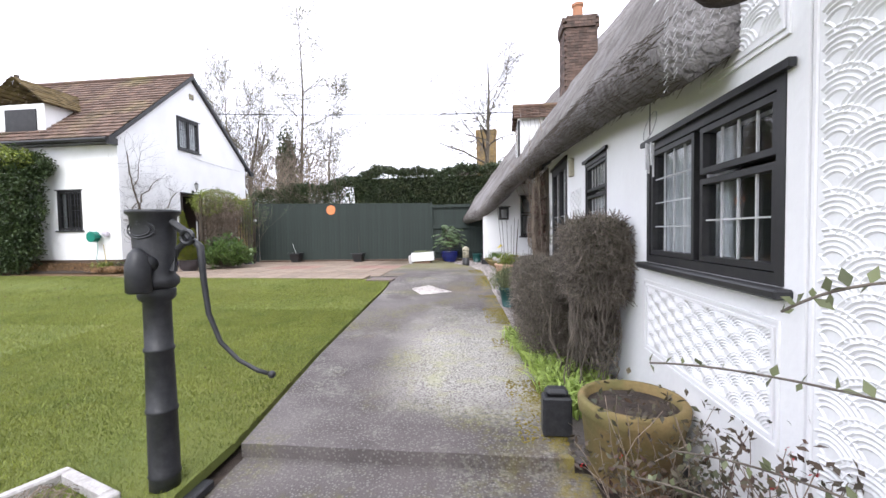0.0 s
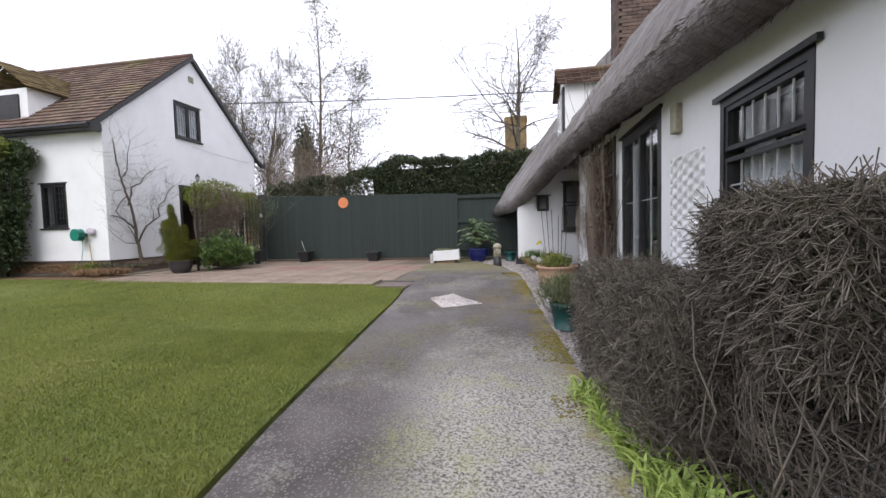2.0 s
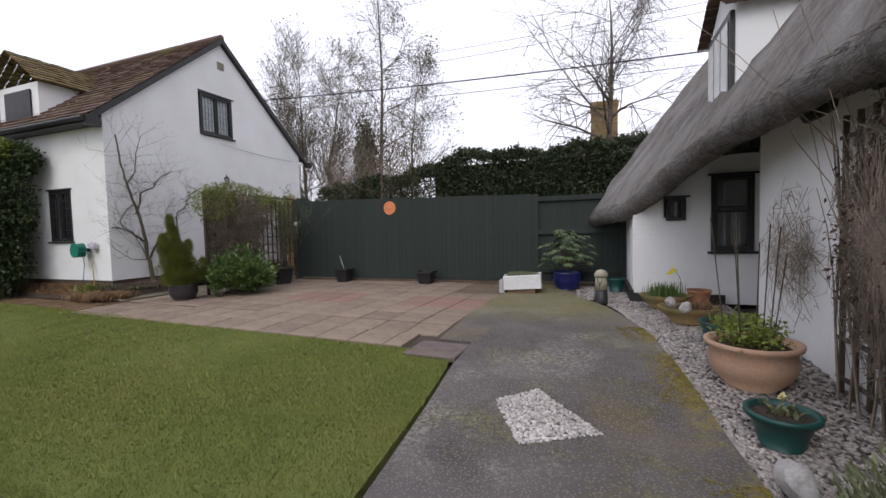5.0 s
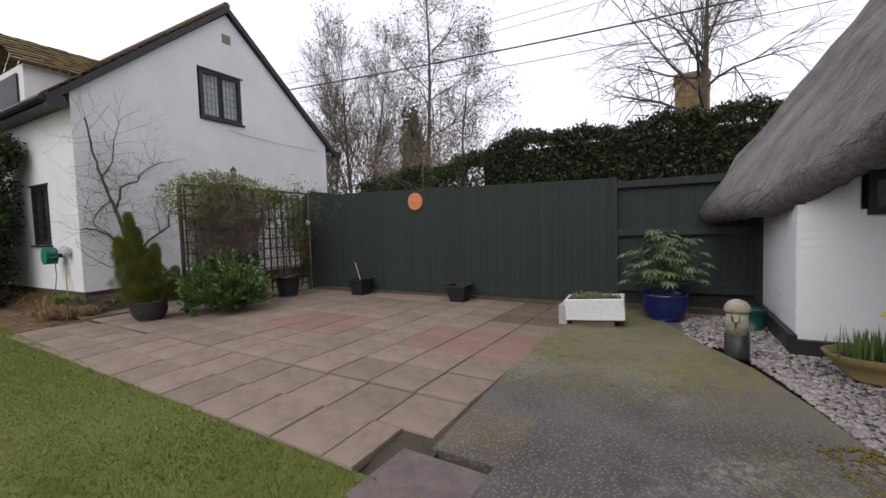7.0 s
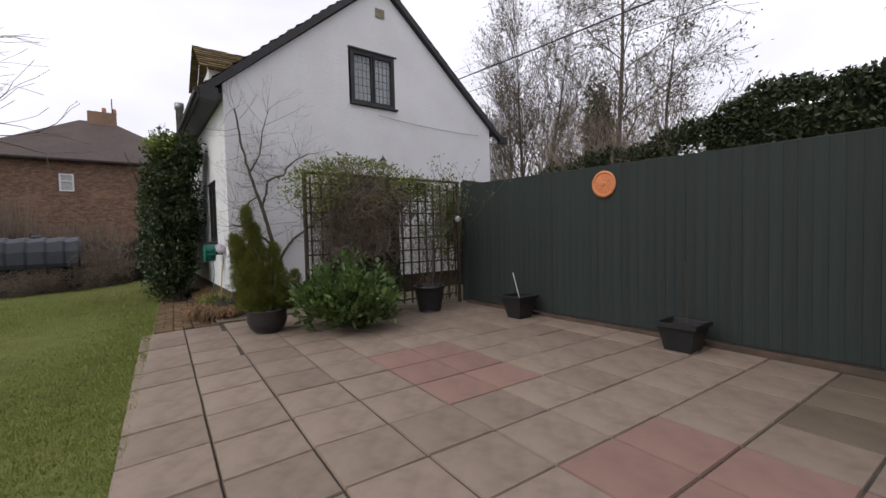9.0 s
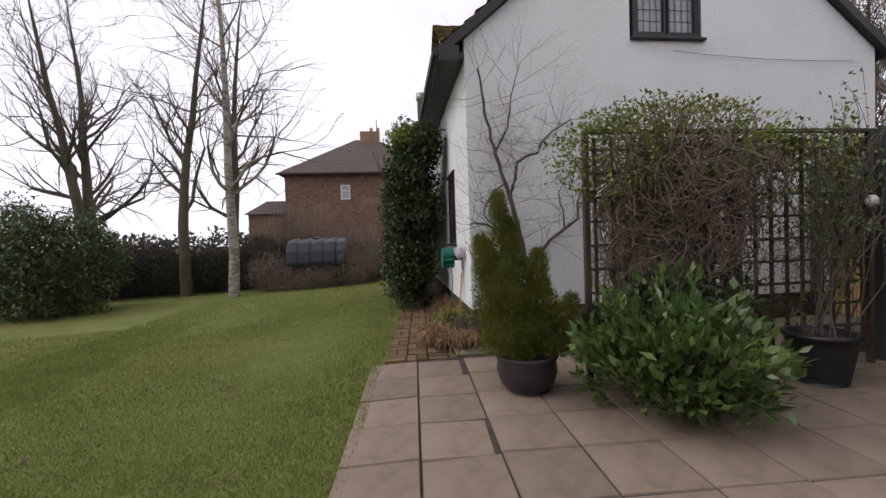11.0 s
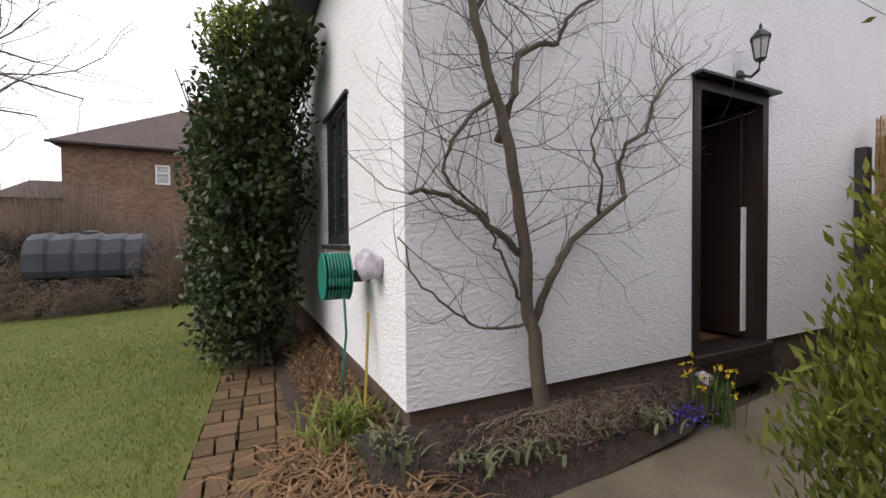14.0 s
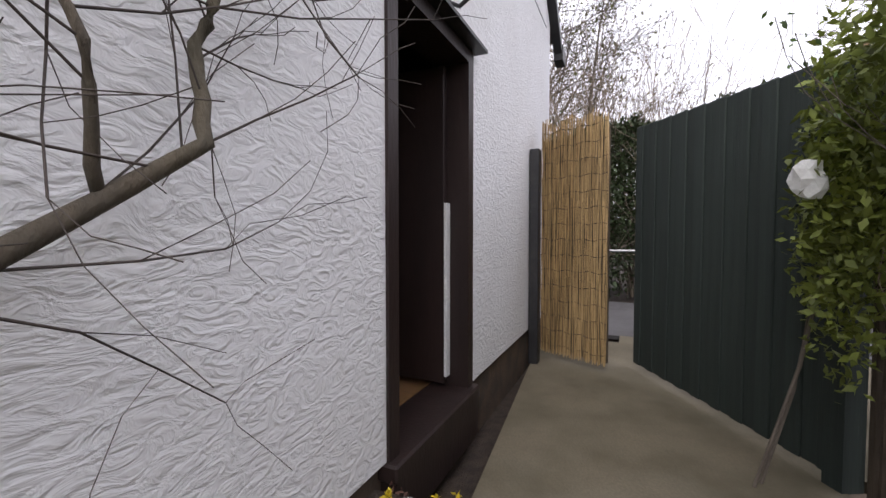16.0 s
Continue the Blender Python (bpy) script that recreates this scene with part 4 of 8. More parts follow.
# annexe windows: gable faces +x, side faces -y
window("window_gable", (AX - 0.015, GW[0], GW[2]), 90, GW[1] - GW[0], GW[3] - GW[2], [(0.05, 0.47, 0.05, 0.99), (0.50, 0.92, 0.05, 0.99)],
       "dark grey framed first floor window of two leaded lights", lead=M_DARKLEAD, grid=(0.1, 0.16), curtain=[(0.03, 0.93, 0.02, 1.0)])
window("window_side", (-10.43, AY0 + 0.015, 1.16), 0, 0.77, 1.10, [(0.05, 0.37, 0.05, 1.05), (0.40, 0.72, 0.05, 1.05)], "black ground floor window on the annexe side wall", lead=M_DARKLEAD, grid=(0.1, 0.16))

# ---- annexe door ----
dr = thing("door_1", (AX, 13.5, 0.33), "open dark brown door in a stained timber frame under a thin canopy board", "door")
bm = bmesh.new()
box(bm, AX - 0.2, AX + 0.015, 13.44, 13.52, 0.30, 2.36)
box(bm, AX - 0.2, AX + 0.015, 14.34, 14.42, 0.30, 2.36)
box(bm, AX - 0.2, AX + 0.015, 13.52, 14.34, 2.28, 2.36)
part("door_frame", bm, M_BROWN, dr)
bm = box(bmesh.new(), AX - 0.24, AX + 0.06, 13.42, 14.44, 0.25, 0.33, 0.01)
part("threshold", bm, M_BROWN, dr)
bm = box(bmesh.new(), AX - 0.03, AX + 0.05, 13.44, 14.42, 0.02, 0.248)
part("step_riser", bm, M_BROWN, dr)
bm = box(bmesh.new(), AX - 0.01, AX + 0.09, 13.42, 14.47, 2.365, 2.385)
bm.transform(Matrix.Translation((0, 0, 0)))
part("canopy_board", bm, M_BLACK, dr, "thin black weather board over the door")
bm = box(bmesh.new(), AX - 0.95, AX - 0.12, 14.28, 14.325, 0.36, 2.26, 0.003)
part("door_leaf", bm, M_BROWN, dr, "dark door leaf swung inwards")
bm = box(bmesh.new(), AX - 0.118, AX - 0.10, 14.275, 14.33, 0.40, 1.45, 0.002)
part("edge_strip", bm, M_WHITEPAINT, dr, "white strip on the door's edge")
lp = thing("wall_lantern", (AX, 14.12, 2.6), "black six-sided coach lantern on a curved wall bracket", "lamp")
bm = lathe(bmesh.new(), [(0.05, 0), (0.06, 0.012), (0.045, 0.03)], (0, 0, 0), 16)
bm.transform(pose(AX, 14.08, 2.5, 0, 90))
part("wall_plate", bm, M_BLACK, lp)
bm = tube(bmesh.new(), [(AX + 0.03, 14.08, 2.5), (AX + 0.10, 14.08, 2.46), (AX + 0.16, 14.08, 2.50), (AX + 0.17, 14.08, 2.58)], 0.014, 8)
part("bracket", bm, M_BLACK, lp)
bm = lathe(bmesh.new(), [(0.035, 0.0), (0.045, 0.02)], (AX + 0.17, 14.08, 2.58), 6)
lathe(bm, [(0.085, 0.20), (0.08, 0.215), (0.03, 0.275), (0.012, 0.29), (0.014, 0.31), (0.003, 0.345)], (AX + 0.17, 14.08, 2.58), 6)
for k in range(6):
    a = 2 * math.pi * k / 6
    tube(bm, [(AX + 0.17 + 0.045 * math.cos(a), 14.08 + 0.045 * math.sin(a), 2.60), (AX + 0.17 + 0.072 * math.cos(a), 14.08 + 0.072 * math.sin(a), 2.785)], 0.005, 4)
part("lantern_cage", bm, M_BLACK, lp)
bm = lathe(bmesh.new(), [(0.040, 0.02), (0.066, 0.2)], (AX + 0.17, 14.08, 2.58), 6)
part("lantern_glass", bm, M_GLASSLAMP, lp, "clear lantern panes")

lp.matrix_world = pose(AX, 14.05, 2.54) @ Matrix.Diagonal((0.88, 0.88, 0.82, 1))

# ---- green fence ----
FY = 14.55
fence = thing("board_fence", (-3, FY, 0), "tall dark green stained close-boarded fence", "fence")


def fence_top(x):
    return 2.03 + (x + 6.45) * -0.022


bm = box(bmesh.new(), 0, 0.105, 0, 0.022, 0, 1.0, 0.004)
board_mesh = finish(bm, "board", M_FENCE)
rr = random.Random(8)
x = -6.45
while x < -0.42:
    b = new("board", board_mesh)
    b.parent = fence
    hgt = fence_top(x) - 0.06
    b.matrix_basis = fence.matrix_world.inverted() @ pose(x, FY + rr.uniform(0, 0.006), 0.06, 0, 0, rr.uniform(-0.6, 0.6)) @ Matrix.Diagonal((1, 1, hgt, 1))
    x += 0.101
x = -0.38
while x < 1.32:
    b = new("board", board_mesh)
    b.parent = fence
    b.matrix_basis = fence.matrix_world.inverted() @ pose(x, FY + 0.04, 0.06) @ Matrix.Diagonal((1, 1, 1.72, 1))
    x += 0.101
for z in (1.74, 1.05, 0.25):
    part("rail", box(bmesh.new(), -0.34, 1.28, FY - 0.02, FY + 0.035, z, z + 0.10, 0.004), M_FENCE, fence)
part("post", box(bmesh.new(), -0.42, -0.34, FY - 0.03, FY + 0.05, 0, 1.9, 0.004), M_FENCE, fence)
part("post", box(bmesh.new(), 1.28, 1.36, FY - 0.03, FY + 0.05, 0, 1.85, 0.004), M_FENCE, fence)
bm = box(bmesh.new(), -6.45, 1.36, FY - 0.03, FY - 0.004, -0.05, 0.045)
part("gravel_board", bm, M_GRAVELBOARD, fence, "pale brown board along the foot of the fence")
pl = thing("wall_plaque", (-3.83, FY - 0.03, 1.75), "round orange terracotta sun plaque hung on the green fence", "ornament")
bm = lathe(bmesh.new(), [(0.155, 0), (0.16, 0.012), (0.14, 0.022), (0.125, 0.012), (0.03, 0.018), (0.02, 0.028)], (0, 0, 0), 28)
bm.transform(pose(-3.83, FY - 0.006, 1.75, 90))
part("disc", bm, M_ORANGE, pl)
bm = bmesh.new()
for k in range(12):
    a = 2 * math.pi * k / 12
    tube(bm, [(-3.83 + 0.04 * math.cos(a), FY - 0.024, 1.75 + 0.04 * math.sin(a)), (-3.83 + 0.11 * math.cos(a), FY - 0.021, 1.75 + 0.11 * math.sin(a))], 0.004, 4)
part("rays", bm, M_ORANGE, pl)
# gate leaf and reed screen
gt = thing("board_gate", (-7.2, 15.6, 0), "dark green boarded gate leaf standing open beside the concrete path", "gate")
ga, gb = Vector((-7.56, 16.29, 0)), Vector((-6.68, 14.7, 0))
dirg = (gb - ga).normalized()
ang = math.degrees(math.atan2(dirg.y, dirg.x))
Lg = (gb - ga).length
k = 0.0
bm = box(bmesh.new(), 0, 0.105, 0, 0.022, 0, 1.0, 0.006)
gate_mesh = finish(bm, "gate_board", M_FENCE)
i = 0
while k < Lg:
    b = new("gate_board", gate_mesh)
    b.parent = gt
    b.matrix_basis = gt.matrix_world.inverted() @ (Matrix.Translation(ga + dirg * k) @ pose(0, 0, 0.05, 0, 0, ang)) @ Matrix.Translation((0, 0.012 * (i % 2), 0)) @ Matrix.Diagonal((1, 1, 2.2 - 0.06 * k, 1))
    k += 0.098
    i += 1
for z in (0.35, 1.1, 1.85):
    bm = box(bmesh.new(), 0, Lg, 0.036, 0.075, z, z + 0.09)
    bm.transform(Matrix.Translation(ga) @ pose(0, 0, 0, 0, 0, ang))
    part("gate_rail", bm, M_FENCE, gt)
bm = box(bmesh.new(), Lg, Lg + 0.1, -0.02, 0.1, 0, 2.1)
bm.transform(Matrix.Translation(ga) @ pose(0, 0, 0, 0, 0, ang))
part("gate_post", bm, M_FENCE, gt)
rs = thing("reed_gate", (-8.2, 16.2, 0), "gate faced with tan reed screening wired in rows, standing ajar", "gate")
ra, rb = Vector((-8.42, 16.28, 0)), Vector((-7.78, 15.98, 0))
dr_ = (rb - ra).normalized()
r = np.random.default_rng(4)
segs = []
Lr = (rb - ra).length
nn_ = 150
for k in range(nn_):
    t = (k + 0.5) / nn_ * Lr
    p = ra + dr_ * t + Vector((dr_.y, -dr_.x, 0)) * (0.008 * r.normal() + 0.012)
    z0, z1 = 0.06 + 0.04 * r.uniform(), 2.30 + 0.08 * r.uniform() + 0.03 * math.sin(k * 0.12)
    for a in range(6):
        za, zb = z0 + (z1 - z0) * a / 6, z0 + (z1 - z0) * (a + 1) / 6
        o = 0.006 * math.sin(a * 2.1 + k)
        o2 = 0.006 * math.sin((a + 1) * 2.1 + k)
        segs.append((p.x + o * dr_.x, p.y + o * dr_.y, za, 0.0034, p.x + o2 * dr_.x, p.y + o2 * dr_.y, zb, 0.0031))
v, f = sticks(segs, 5)
data_part("reeds", v, f, M_REED, rs, "tan reed stems", kind="stuff")
bm = bmesh.new()
for i in range(15):
    z = 0.16 + i * 0.15
    pts = [ra + dr_ * (Lr * q / 12) + Vector((dr_.y, -dr_.x, 0)) * 0.022 + Vector((0, 0, z + 0.012 * math.sin(q * 1.7 + i))) for q in range(13)]
    tube(bm, pts, 0.0028, 4)
part("binding_wires", bm, M_BROWN, rs)
bm = bmesh.new()
box(bm, 0, Lr, -0.03, -0.004, 0.1, 2.2)
bm.transform(Matrix.Translation(ra - Vector((dr_.y, -dr_.x, 0)) * 0.0) @ pose(0, 0, 0, 0, 0, math.degrees(math.atan2(dr_.y, dr_.x))) @ Matrix.Translation((0, 0.035, 0)))
part("gate_frame", bm, M_TIMBER, rs)
gp = thing("gate_post", (-8.44, 16.12, 0), "dark timber gate post against the white wall", "post")
bm = box(bmesh.new(), -8.49, -8.40, 16.0, 16.12, 0, 2.08, 0.006)
part("post", bm, M_BLACK, gp)

# ---- trellis with climber ----
TX = -6.58
tr = thing("garden_trellis", (TX, 13.15, 0), "weathered square timber trellis screen with posts beside the patio", "trellis")
bm = box(bmesh.new(), -0.012, 0.012, 0, 1, -0.008, 0.008)
lath_h = finish(bm, "trellis_lath", M_TIMBER)
rr = random.Random(2)
for y0, y1 in ((11.85, 13.15), (13.15, 14.45)):
    for i in range(10):
        z = 0.17 + i * 0.195
        b = new("horizontal_lath", lath_h)
        b.parent = tr
        b.matrix_basis = tr.matrix_world.inverted() @ pose(TX + 0.012, y0, z, rr.uniform(-0.3, 0.3)) @ Matrix.Diagonal((1, y1 - y0, 1.3, 1))
    n = 9
    for i in range(n):
        y = y0 + 0.05 + (y1 - y0 - 0.1) * i / (n - 1)
        b = new("vertical_lath", lath_h)
        b.parent = tr
        b.matrix_basis = tr.matrix_world.inverted() @ pose(TX - 0.006, y, 0.1, 90) @ Matrix.Diagonal((1, 1.92, 1.3, 1))
for y in (11.82, 13.15, 14.47):
    part("post", box(bmesh.new(), TX - 0.024, TX + 0.024, y - 0.024, y + 0.024, 0, 2.06, 0.004), M_TIMBER, tr)
part("top_rail", box(bmesh.new(), TX - 0.03, TX + 0.03, 11.8, 14.5, 2.06, 2.09, 0.003), M_TIMBER, tr)
knob = thing("white_ornament", (TX + 0.06, 14.42, 1.45), "small white ceramic ornament on the trellis post", "ornament")
part("ornament", lathe(bmesh.new(), [(0.01, -0.06), (0.045, -0.03), (0.05, 0.01), (0.02, 0.05)], (TX + 0.06, 14.42, 1.45), 12), M_WHITEPAINT, knob, smooth=True)


def tangle(c, rad, n, length, seed, hang=0.3, r0=0.004):
    """Thin stems wandering through an ellipsoid."""
    g = np.random.default_rng(seed)
    segs = []
    c, rad = np.asarray(c, float), np.asarray(rad, float)
    for _ in range(n):
        d = g.normal(size=3)
        d /= np.linalg.norm(d)
        p = c + d * rad * g.uniform(0.2, 1.0)
        e = g.normal(size=3)
        e[2] -= hang
        k = int(g.integers(3, 6))
        rr_ = r0 * g.uniform(0.5, 1.2)
        for i in range(k):
            e = e / np.linalg.norm(e) + 0.45 * g.normal(size=3) - np.array([0, 0, hang * 0.25])
            e /= np.linalg.norm(e)
            q = p + e * length / k
            off = (q - c) / rad
            m_ = np.linalg.norm(off)
            if m_ > 1.12:
                q = c + off / m_ * 1.1 * rad
            segs.append((*p, rr_, *q, rr_ * 0.8))
            p, rr_ = q, rr_ * 0.8
    return segs


cl = thing("climbing_shrub", (TX, 12.8, 0), "tangled half-bare climber with fresh green tips sprawling over the trellis", "shrub")
seg = []
g = np.random.default_rng(11)
for k in range(9):
    y = 12.75 + 0.2 * g.normal()
    grow(seg, (TX + 0.03 * g.normal(), y, 0), (0.02 * g.normal(), 0.25 * g.normal(), 1), 1.5, 0.02, 1, g, 0.2, 0.3, 2, 0.004, 0.06)
seg = [q_ for q_ in seg if q_[4] > TX - 0.4 and q_[6] < 2.35]
seg += tangle((TX + 0.02, 12.65, 1.7), (0.42, 0.85, 0.58), 850, 0.8, 1, 0.35, 0.0065)
seg += tangle((TX + 0.04, 12.65, 1.15), (0.30, 0.60, 0.7), 600, 0.8, 21, 0.5, 0.006)
seg += tangle((TX - 0.05, 12.25, 1.2), (0.16, 0.36, 0.95), 800, 0.8, 23, 0.6)
seg += tangle((TX, 13.7, 1.2), (0.16, 0.7, 0.85), 150, 0.6, 22, 0.3)
v, f = sticks(seg, 3)
data_part("stem_mass", v, f, M_DRYTWIG, cl, "brown tangled stems", kind="stuff")
p = np.concatenate([blob((TX, 12.6, 1.95), (0.5, 0.95, 0.36), 2600, 3), blob((TX, 13.5, 1.8), (0.25, 0.8, 0.35), 1300, 4), blob((TX + 0.05, 13.7, 1.1), (0.2, 0.6, 0.7), 450, 5), blob((TX + 0.1, 12.0, 1.85), (0.35, 0.5, 0.35), 1600, 6), blob((TX + 0.05, 12.5, 2.15), (0.35, 0.7, 0.2), 900, 7)])
v, f = leaf_mesh(p, 0.042, 3, up=0.0)
data_part("leaves", v, f, L_SPRING, cl, "small yellow-green leaves", kind="stuff")
p = blob((TX, 12.75, 1.15), (0.25, 0.6, 0.65), 450, 13, shell=0.3)
v, f = leaf_mesh(p, 0.06, 3, droop=0.5)
data_part("dead_leaves", v, f, L_RUST, cl, "withered brown leaves", kind="stuff")

# ---- pots and plants on the patio ----
def pot(name, c, profile, material, label, seg=28, soil=None, sx=1.0, sy=1.0, part_name="pot", cat="plant pot", rz=0, group=""):
    t = thing(name, c, label, cat, group, rz=rz)
    bm = lathe(bmesh.new(), profile, (0, 0, 0), seg, sx, sy, caps=False)
    lathe(bm, [(profile[0][0], profile[0][1]), (profile[0][0] * 0.5, profile[0][1])], (0, 0, 0), seg, sx, sy, caps=False)
    bmesh.ops.remove_doubles(bm, verts=bm.verts, dist=0.0005)
    part(part_name, bm, material, t, local=True, smooth=seg > 8)
    if soil:
        bm = lathe(bmesh.new(), [(soil[0] * 0.98, soil[1]), (soil[0] * 0.5, soil[1] + 0.015), (0.01, soil[1] + 0.02)], (0, 0, 0), seg, sx, sy)
        part("soil", bm, M_SOIL, t, "dark potting soil", local=True)
    return t


# conifer
cp = pot("conifer_pot", (-6.58, 11.28, 0), [(0.15, 0), (0.21, 0.06), (0.245, 0.16), (0.235, 0.25), (0.255, 0.285), (0.25, 0.30), (0.22, 0.29), (0.2, 0.22)], M_DARKPOT, "squat dark glazed round pot standing on the paving", soil=(0.2, 0.25))
co = thing("potted_conifer", (-6.58, 11.28, 0.25), "dwarf conifer with feathery golden green foliage growing in the dark pot", "shrub")
seg, pts, aim = [], [], []
g = np.random.default_rng(31)
spires = [(0, -0.20, 1.33, 0.24), (-0.02, -0.10, 1.12, 0.25), (0.06, 0.10, 0.86, 0.24), (0.14, -0.2, 0.75, 0.28), (-0.14, -0.28, 0.95, 0.26), (0.15, 0.33, 0.50, 0.24), (-0.1, 0.20, 0.62, 0.26), (0.04, -0.36, 0.98, 0.20), (0.1, -0.1, 0.6, 0.32), (0.12, 0.46, 0.30, 0.2)]
for dx, dy, h, rad in spires:
    base = np.array([-6.58 + dx * 0.5, 11.28 + dy * 0.6, 0.27])
    tipp = np.array([-6.58 + dx, 11.28 + dy, 0.27 + h])
    seg.append((*base, 0.016, *tipp, 0.004))
    n = int(1700 * h)
    for _ in range(n):
        t = g.uniform(0.03, 1.0) ** 0.9
        prof = rad * min(1, 0.55 + t * 2.0) * (1 - t) ** 0.6 * (0.8 + 0.3 * math.sin(14 * t + dx * 20)) + 0.02
        a = g.uniform(0, 2 * math.pi)
        prof *= 0.86 + 0.2 * math.sin(a * 3 + t * 9 + dx * 7)
        q = prof * (0.45 + 0.55 * g.uniform() ** 0.5)
        c0 = base + (tipp - base) * t
        o = np.array([math.cos(a), math.sin(a), 0])
        p0 = c0 + o * q
        for _k in range(9):
            pts.append(p0 + 0.016 * g.normal(size=3))
            aim.append(o * 0.5 + [0, 0, 1.0])
        if g.uniform() < 0.06:
            seg.append((*c0, 0.004, *p0, 0.0015))
v, f = sticks(seg, 4)
data_part("stem_mass", v, f, M_BARK, co, kind="stuff")
v, f = leaf_mesh(np.array(pts), 0.018, 5, long=3.2, aim=np.array(aim) * 0.9, up=0.3)
data_part("foliage", v, f, L_CONIFER, co, "feathery golden green sprays", kind="stuff")

# laurel
la = thing("laurel_bush", (-6.08, 12.17, 0), "low rounded laurel bush with glossy bright green leaves on the paving", "shrub")
seg, tips = [], []
g = np.random.default_rng(41)
for k in range(46):
    a, e = g.uniform(0, 6.28), g.uniform(0.15, 1.1)
    d = np.array([math.cos(a) * math.cos(e), math.sin(a) * math.cos(e), math.sin(e)])
    tips += grow(seg, (-6.08, 12.17, 0.04), d, 0.31 + 0.25 * d[2], 0.008, 1, g, 0.4, 0.1, 3, 0.003)
v, f = sticks(seg, 4)
data_part("stem_mass", v, f, M_TWIG, la, kind="stuff")
tips = np.array([t for t in tips if t[2] > 0.02])
pts = np.repeat(tips, 14, axis=0) + g.normal(size=(len(tips) * 14, 3)) * 0.035
pts[:, 2] = np.maximum(pts[:, 2], 0.03)
pts[:, 0] = np.maximum(pts[:, 0], -6.62)
am = pts - np.array([-6.08, 12.17, 0.1])
am /= np.linalg.norm(am, axis=1)[:, None]
v, f = leaf_mesh(pts, 0.095, 7, long=2.0, aim=am, up=0.4)
data_part("leaves", v, f, L_LAUREL, la, "glossy bright green laurel leaves", kind="stuff")
# dark leaf filler stands in for the shade behind the laurel
core = thing("shade_shrub", (-6.3, 12.5, 0), "added dark leaves for the shade between laurel and trellis", "shrub")
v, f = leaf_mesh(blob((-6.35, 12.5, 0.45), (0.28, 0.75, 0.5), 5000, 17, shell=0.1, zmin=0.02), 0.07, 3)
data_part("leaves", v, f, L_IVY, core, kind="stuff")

pot("tall_pot", (-6.28, 13.62, 0), [(0.17, 0), (0.18, 0.05), (0.225, 0.30), (0.235, 0.36), (0.255, 0.365), (0.25, 0.40), (0.215, 0.395), (0.205, 0.33)], M_PLASTIC, "tall dark ribbed plastic pot with a pale rim by the trellis", soil=(0.2, 0.35))
rose = thing("bare_rose", (-6.28, 13.62, 0.35), "thin leafy rose stems growing in the tall pot", "shrub")
seg, tips = [], []
g = np.random.default_rng(51)
for k in range(9):
    tips += grow(seg, (-6.28 + 0.05 * g.normal(), 13.62 + 0.05 * g.normal(), 0.35), (0.15 * g.normal(), 0.25 * g.normal(), 1), 0.95, 0.007, 2, g, 0.3, 0.2, 2, 0.002)
v, f = sticks(seg, 4)
data_part("stem_mass", v, f, M_TWIG, rose, kind="stuff")
tp = np.array(tips)
v, f = leaf_mesh(np.repeat(tp, 4, axis=0) + 0.03 * g.normal(size=(len(tp) * 4, 3)), 0.04, 9)
data_part("leaves", v, f, L_LAUREL, rose, "small sparse green leaves", kind="stuff")


def square_pot(c, label):
    t = thing("square_planter", c, label, "plant pot", "black planters by the fence")
    bm = bmesh.new()
    s = math.sqrt(2)
    for prof in ([(0.115 * s, 0), (0.17 * s, 0.27), (0.195 * s, 0.27), (0.195 * s, 0.31), (0.165 * s, 0.31), (0.155 * s, 0.25)],):
        rings = []
        for rr_, z in prof:
            rings.append([bm.verts.new((rr_ * math.cos(math.pi / 4 + k * math.pi / 2), rr_ * math.sin(math.pi / 4 + k * math.pi / 2), z)) for k in range(4)])
        for a, b in zip(rings, rings[1:]):
            for i in range(4):
                bm.faces.new((a[i], a[(i + 1) % 4], b[(i + 1) % 4], b[i]))
        bm.faces.new(rings[0][::-1])
    part("pot", bm, M_PLASTIC, t, local=True)
    part("soil", box(bmesh.new(), -0.15, 0.15, -0.15, 0.15, 0.24, 0.262), M_SOIL, t, local=True)
    return t


square_pot((-4.98, 14.25, 0), "small black square tapered plastic planter against the green fence")
square_pot((-2.80, 14.22, -0.03), "small black square tapered plastic planter against the green fence")
for x, lean in ((-4.98, -0.14), (-2.80, -0.02)):
    cn = thing("plant_cane", (x, 14.25, 0.25), "pale thin cane stuck in the black planter", "cane")
    part("cane", tube(bmesh.new(), [(x + 0.03, 14.25, 0.2), (x + 0.03 + lean, 14.25, 0.62 if lean < -0.1 else 0.86)], 0.006, 6), M_WHITEPAINT if lean < -0.1 else M_TIMBER, cn)

# butler sink
sk = thing("butler_sink", (-0.48, 13.42, 0), "white glazed butler sink planted with low succulents, tilted on bricks", "planter", rz=4)
bm = bmesh.new()
x0, x1, y0, y1 = -0.34, 0.34, -0.21, 0.21
t_ = 0.035
box(bm, x0, x1, y0, y0 + t_, 0.07, 0.33, 0.008)
box(bm, x0, x1, y1 - t_, y1, 0.07, 0.33, 0.008)
box(bm, x0, x0 + t_, y0 + t_, y1 - t_, 0.07, 0.33)
box(bm, x1 - t_, x1, y0 + t_, y1 - t_, 0.07, 0.33)
box(bm, x0 + t_, x1 - t_, y0 + t_, y1 - t_, 0.07, 0.11)
bm.transform(pose(0, 0, 0, 0, -3.0))
part("basin", bm, M_GLAZE, sk, local=True)
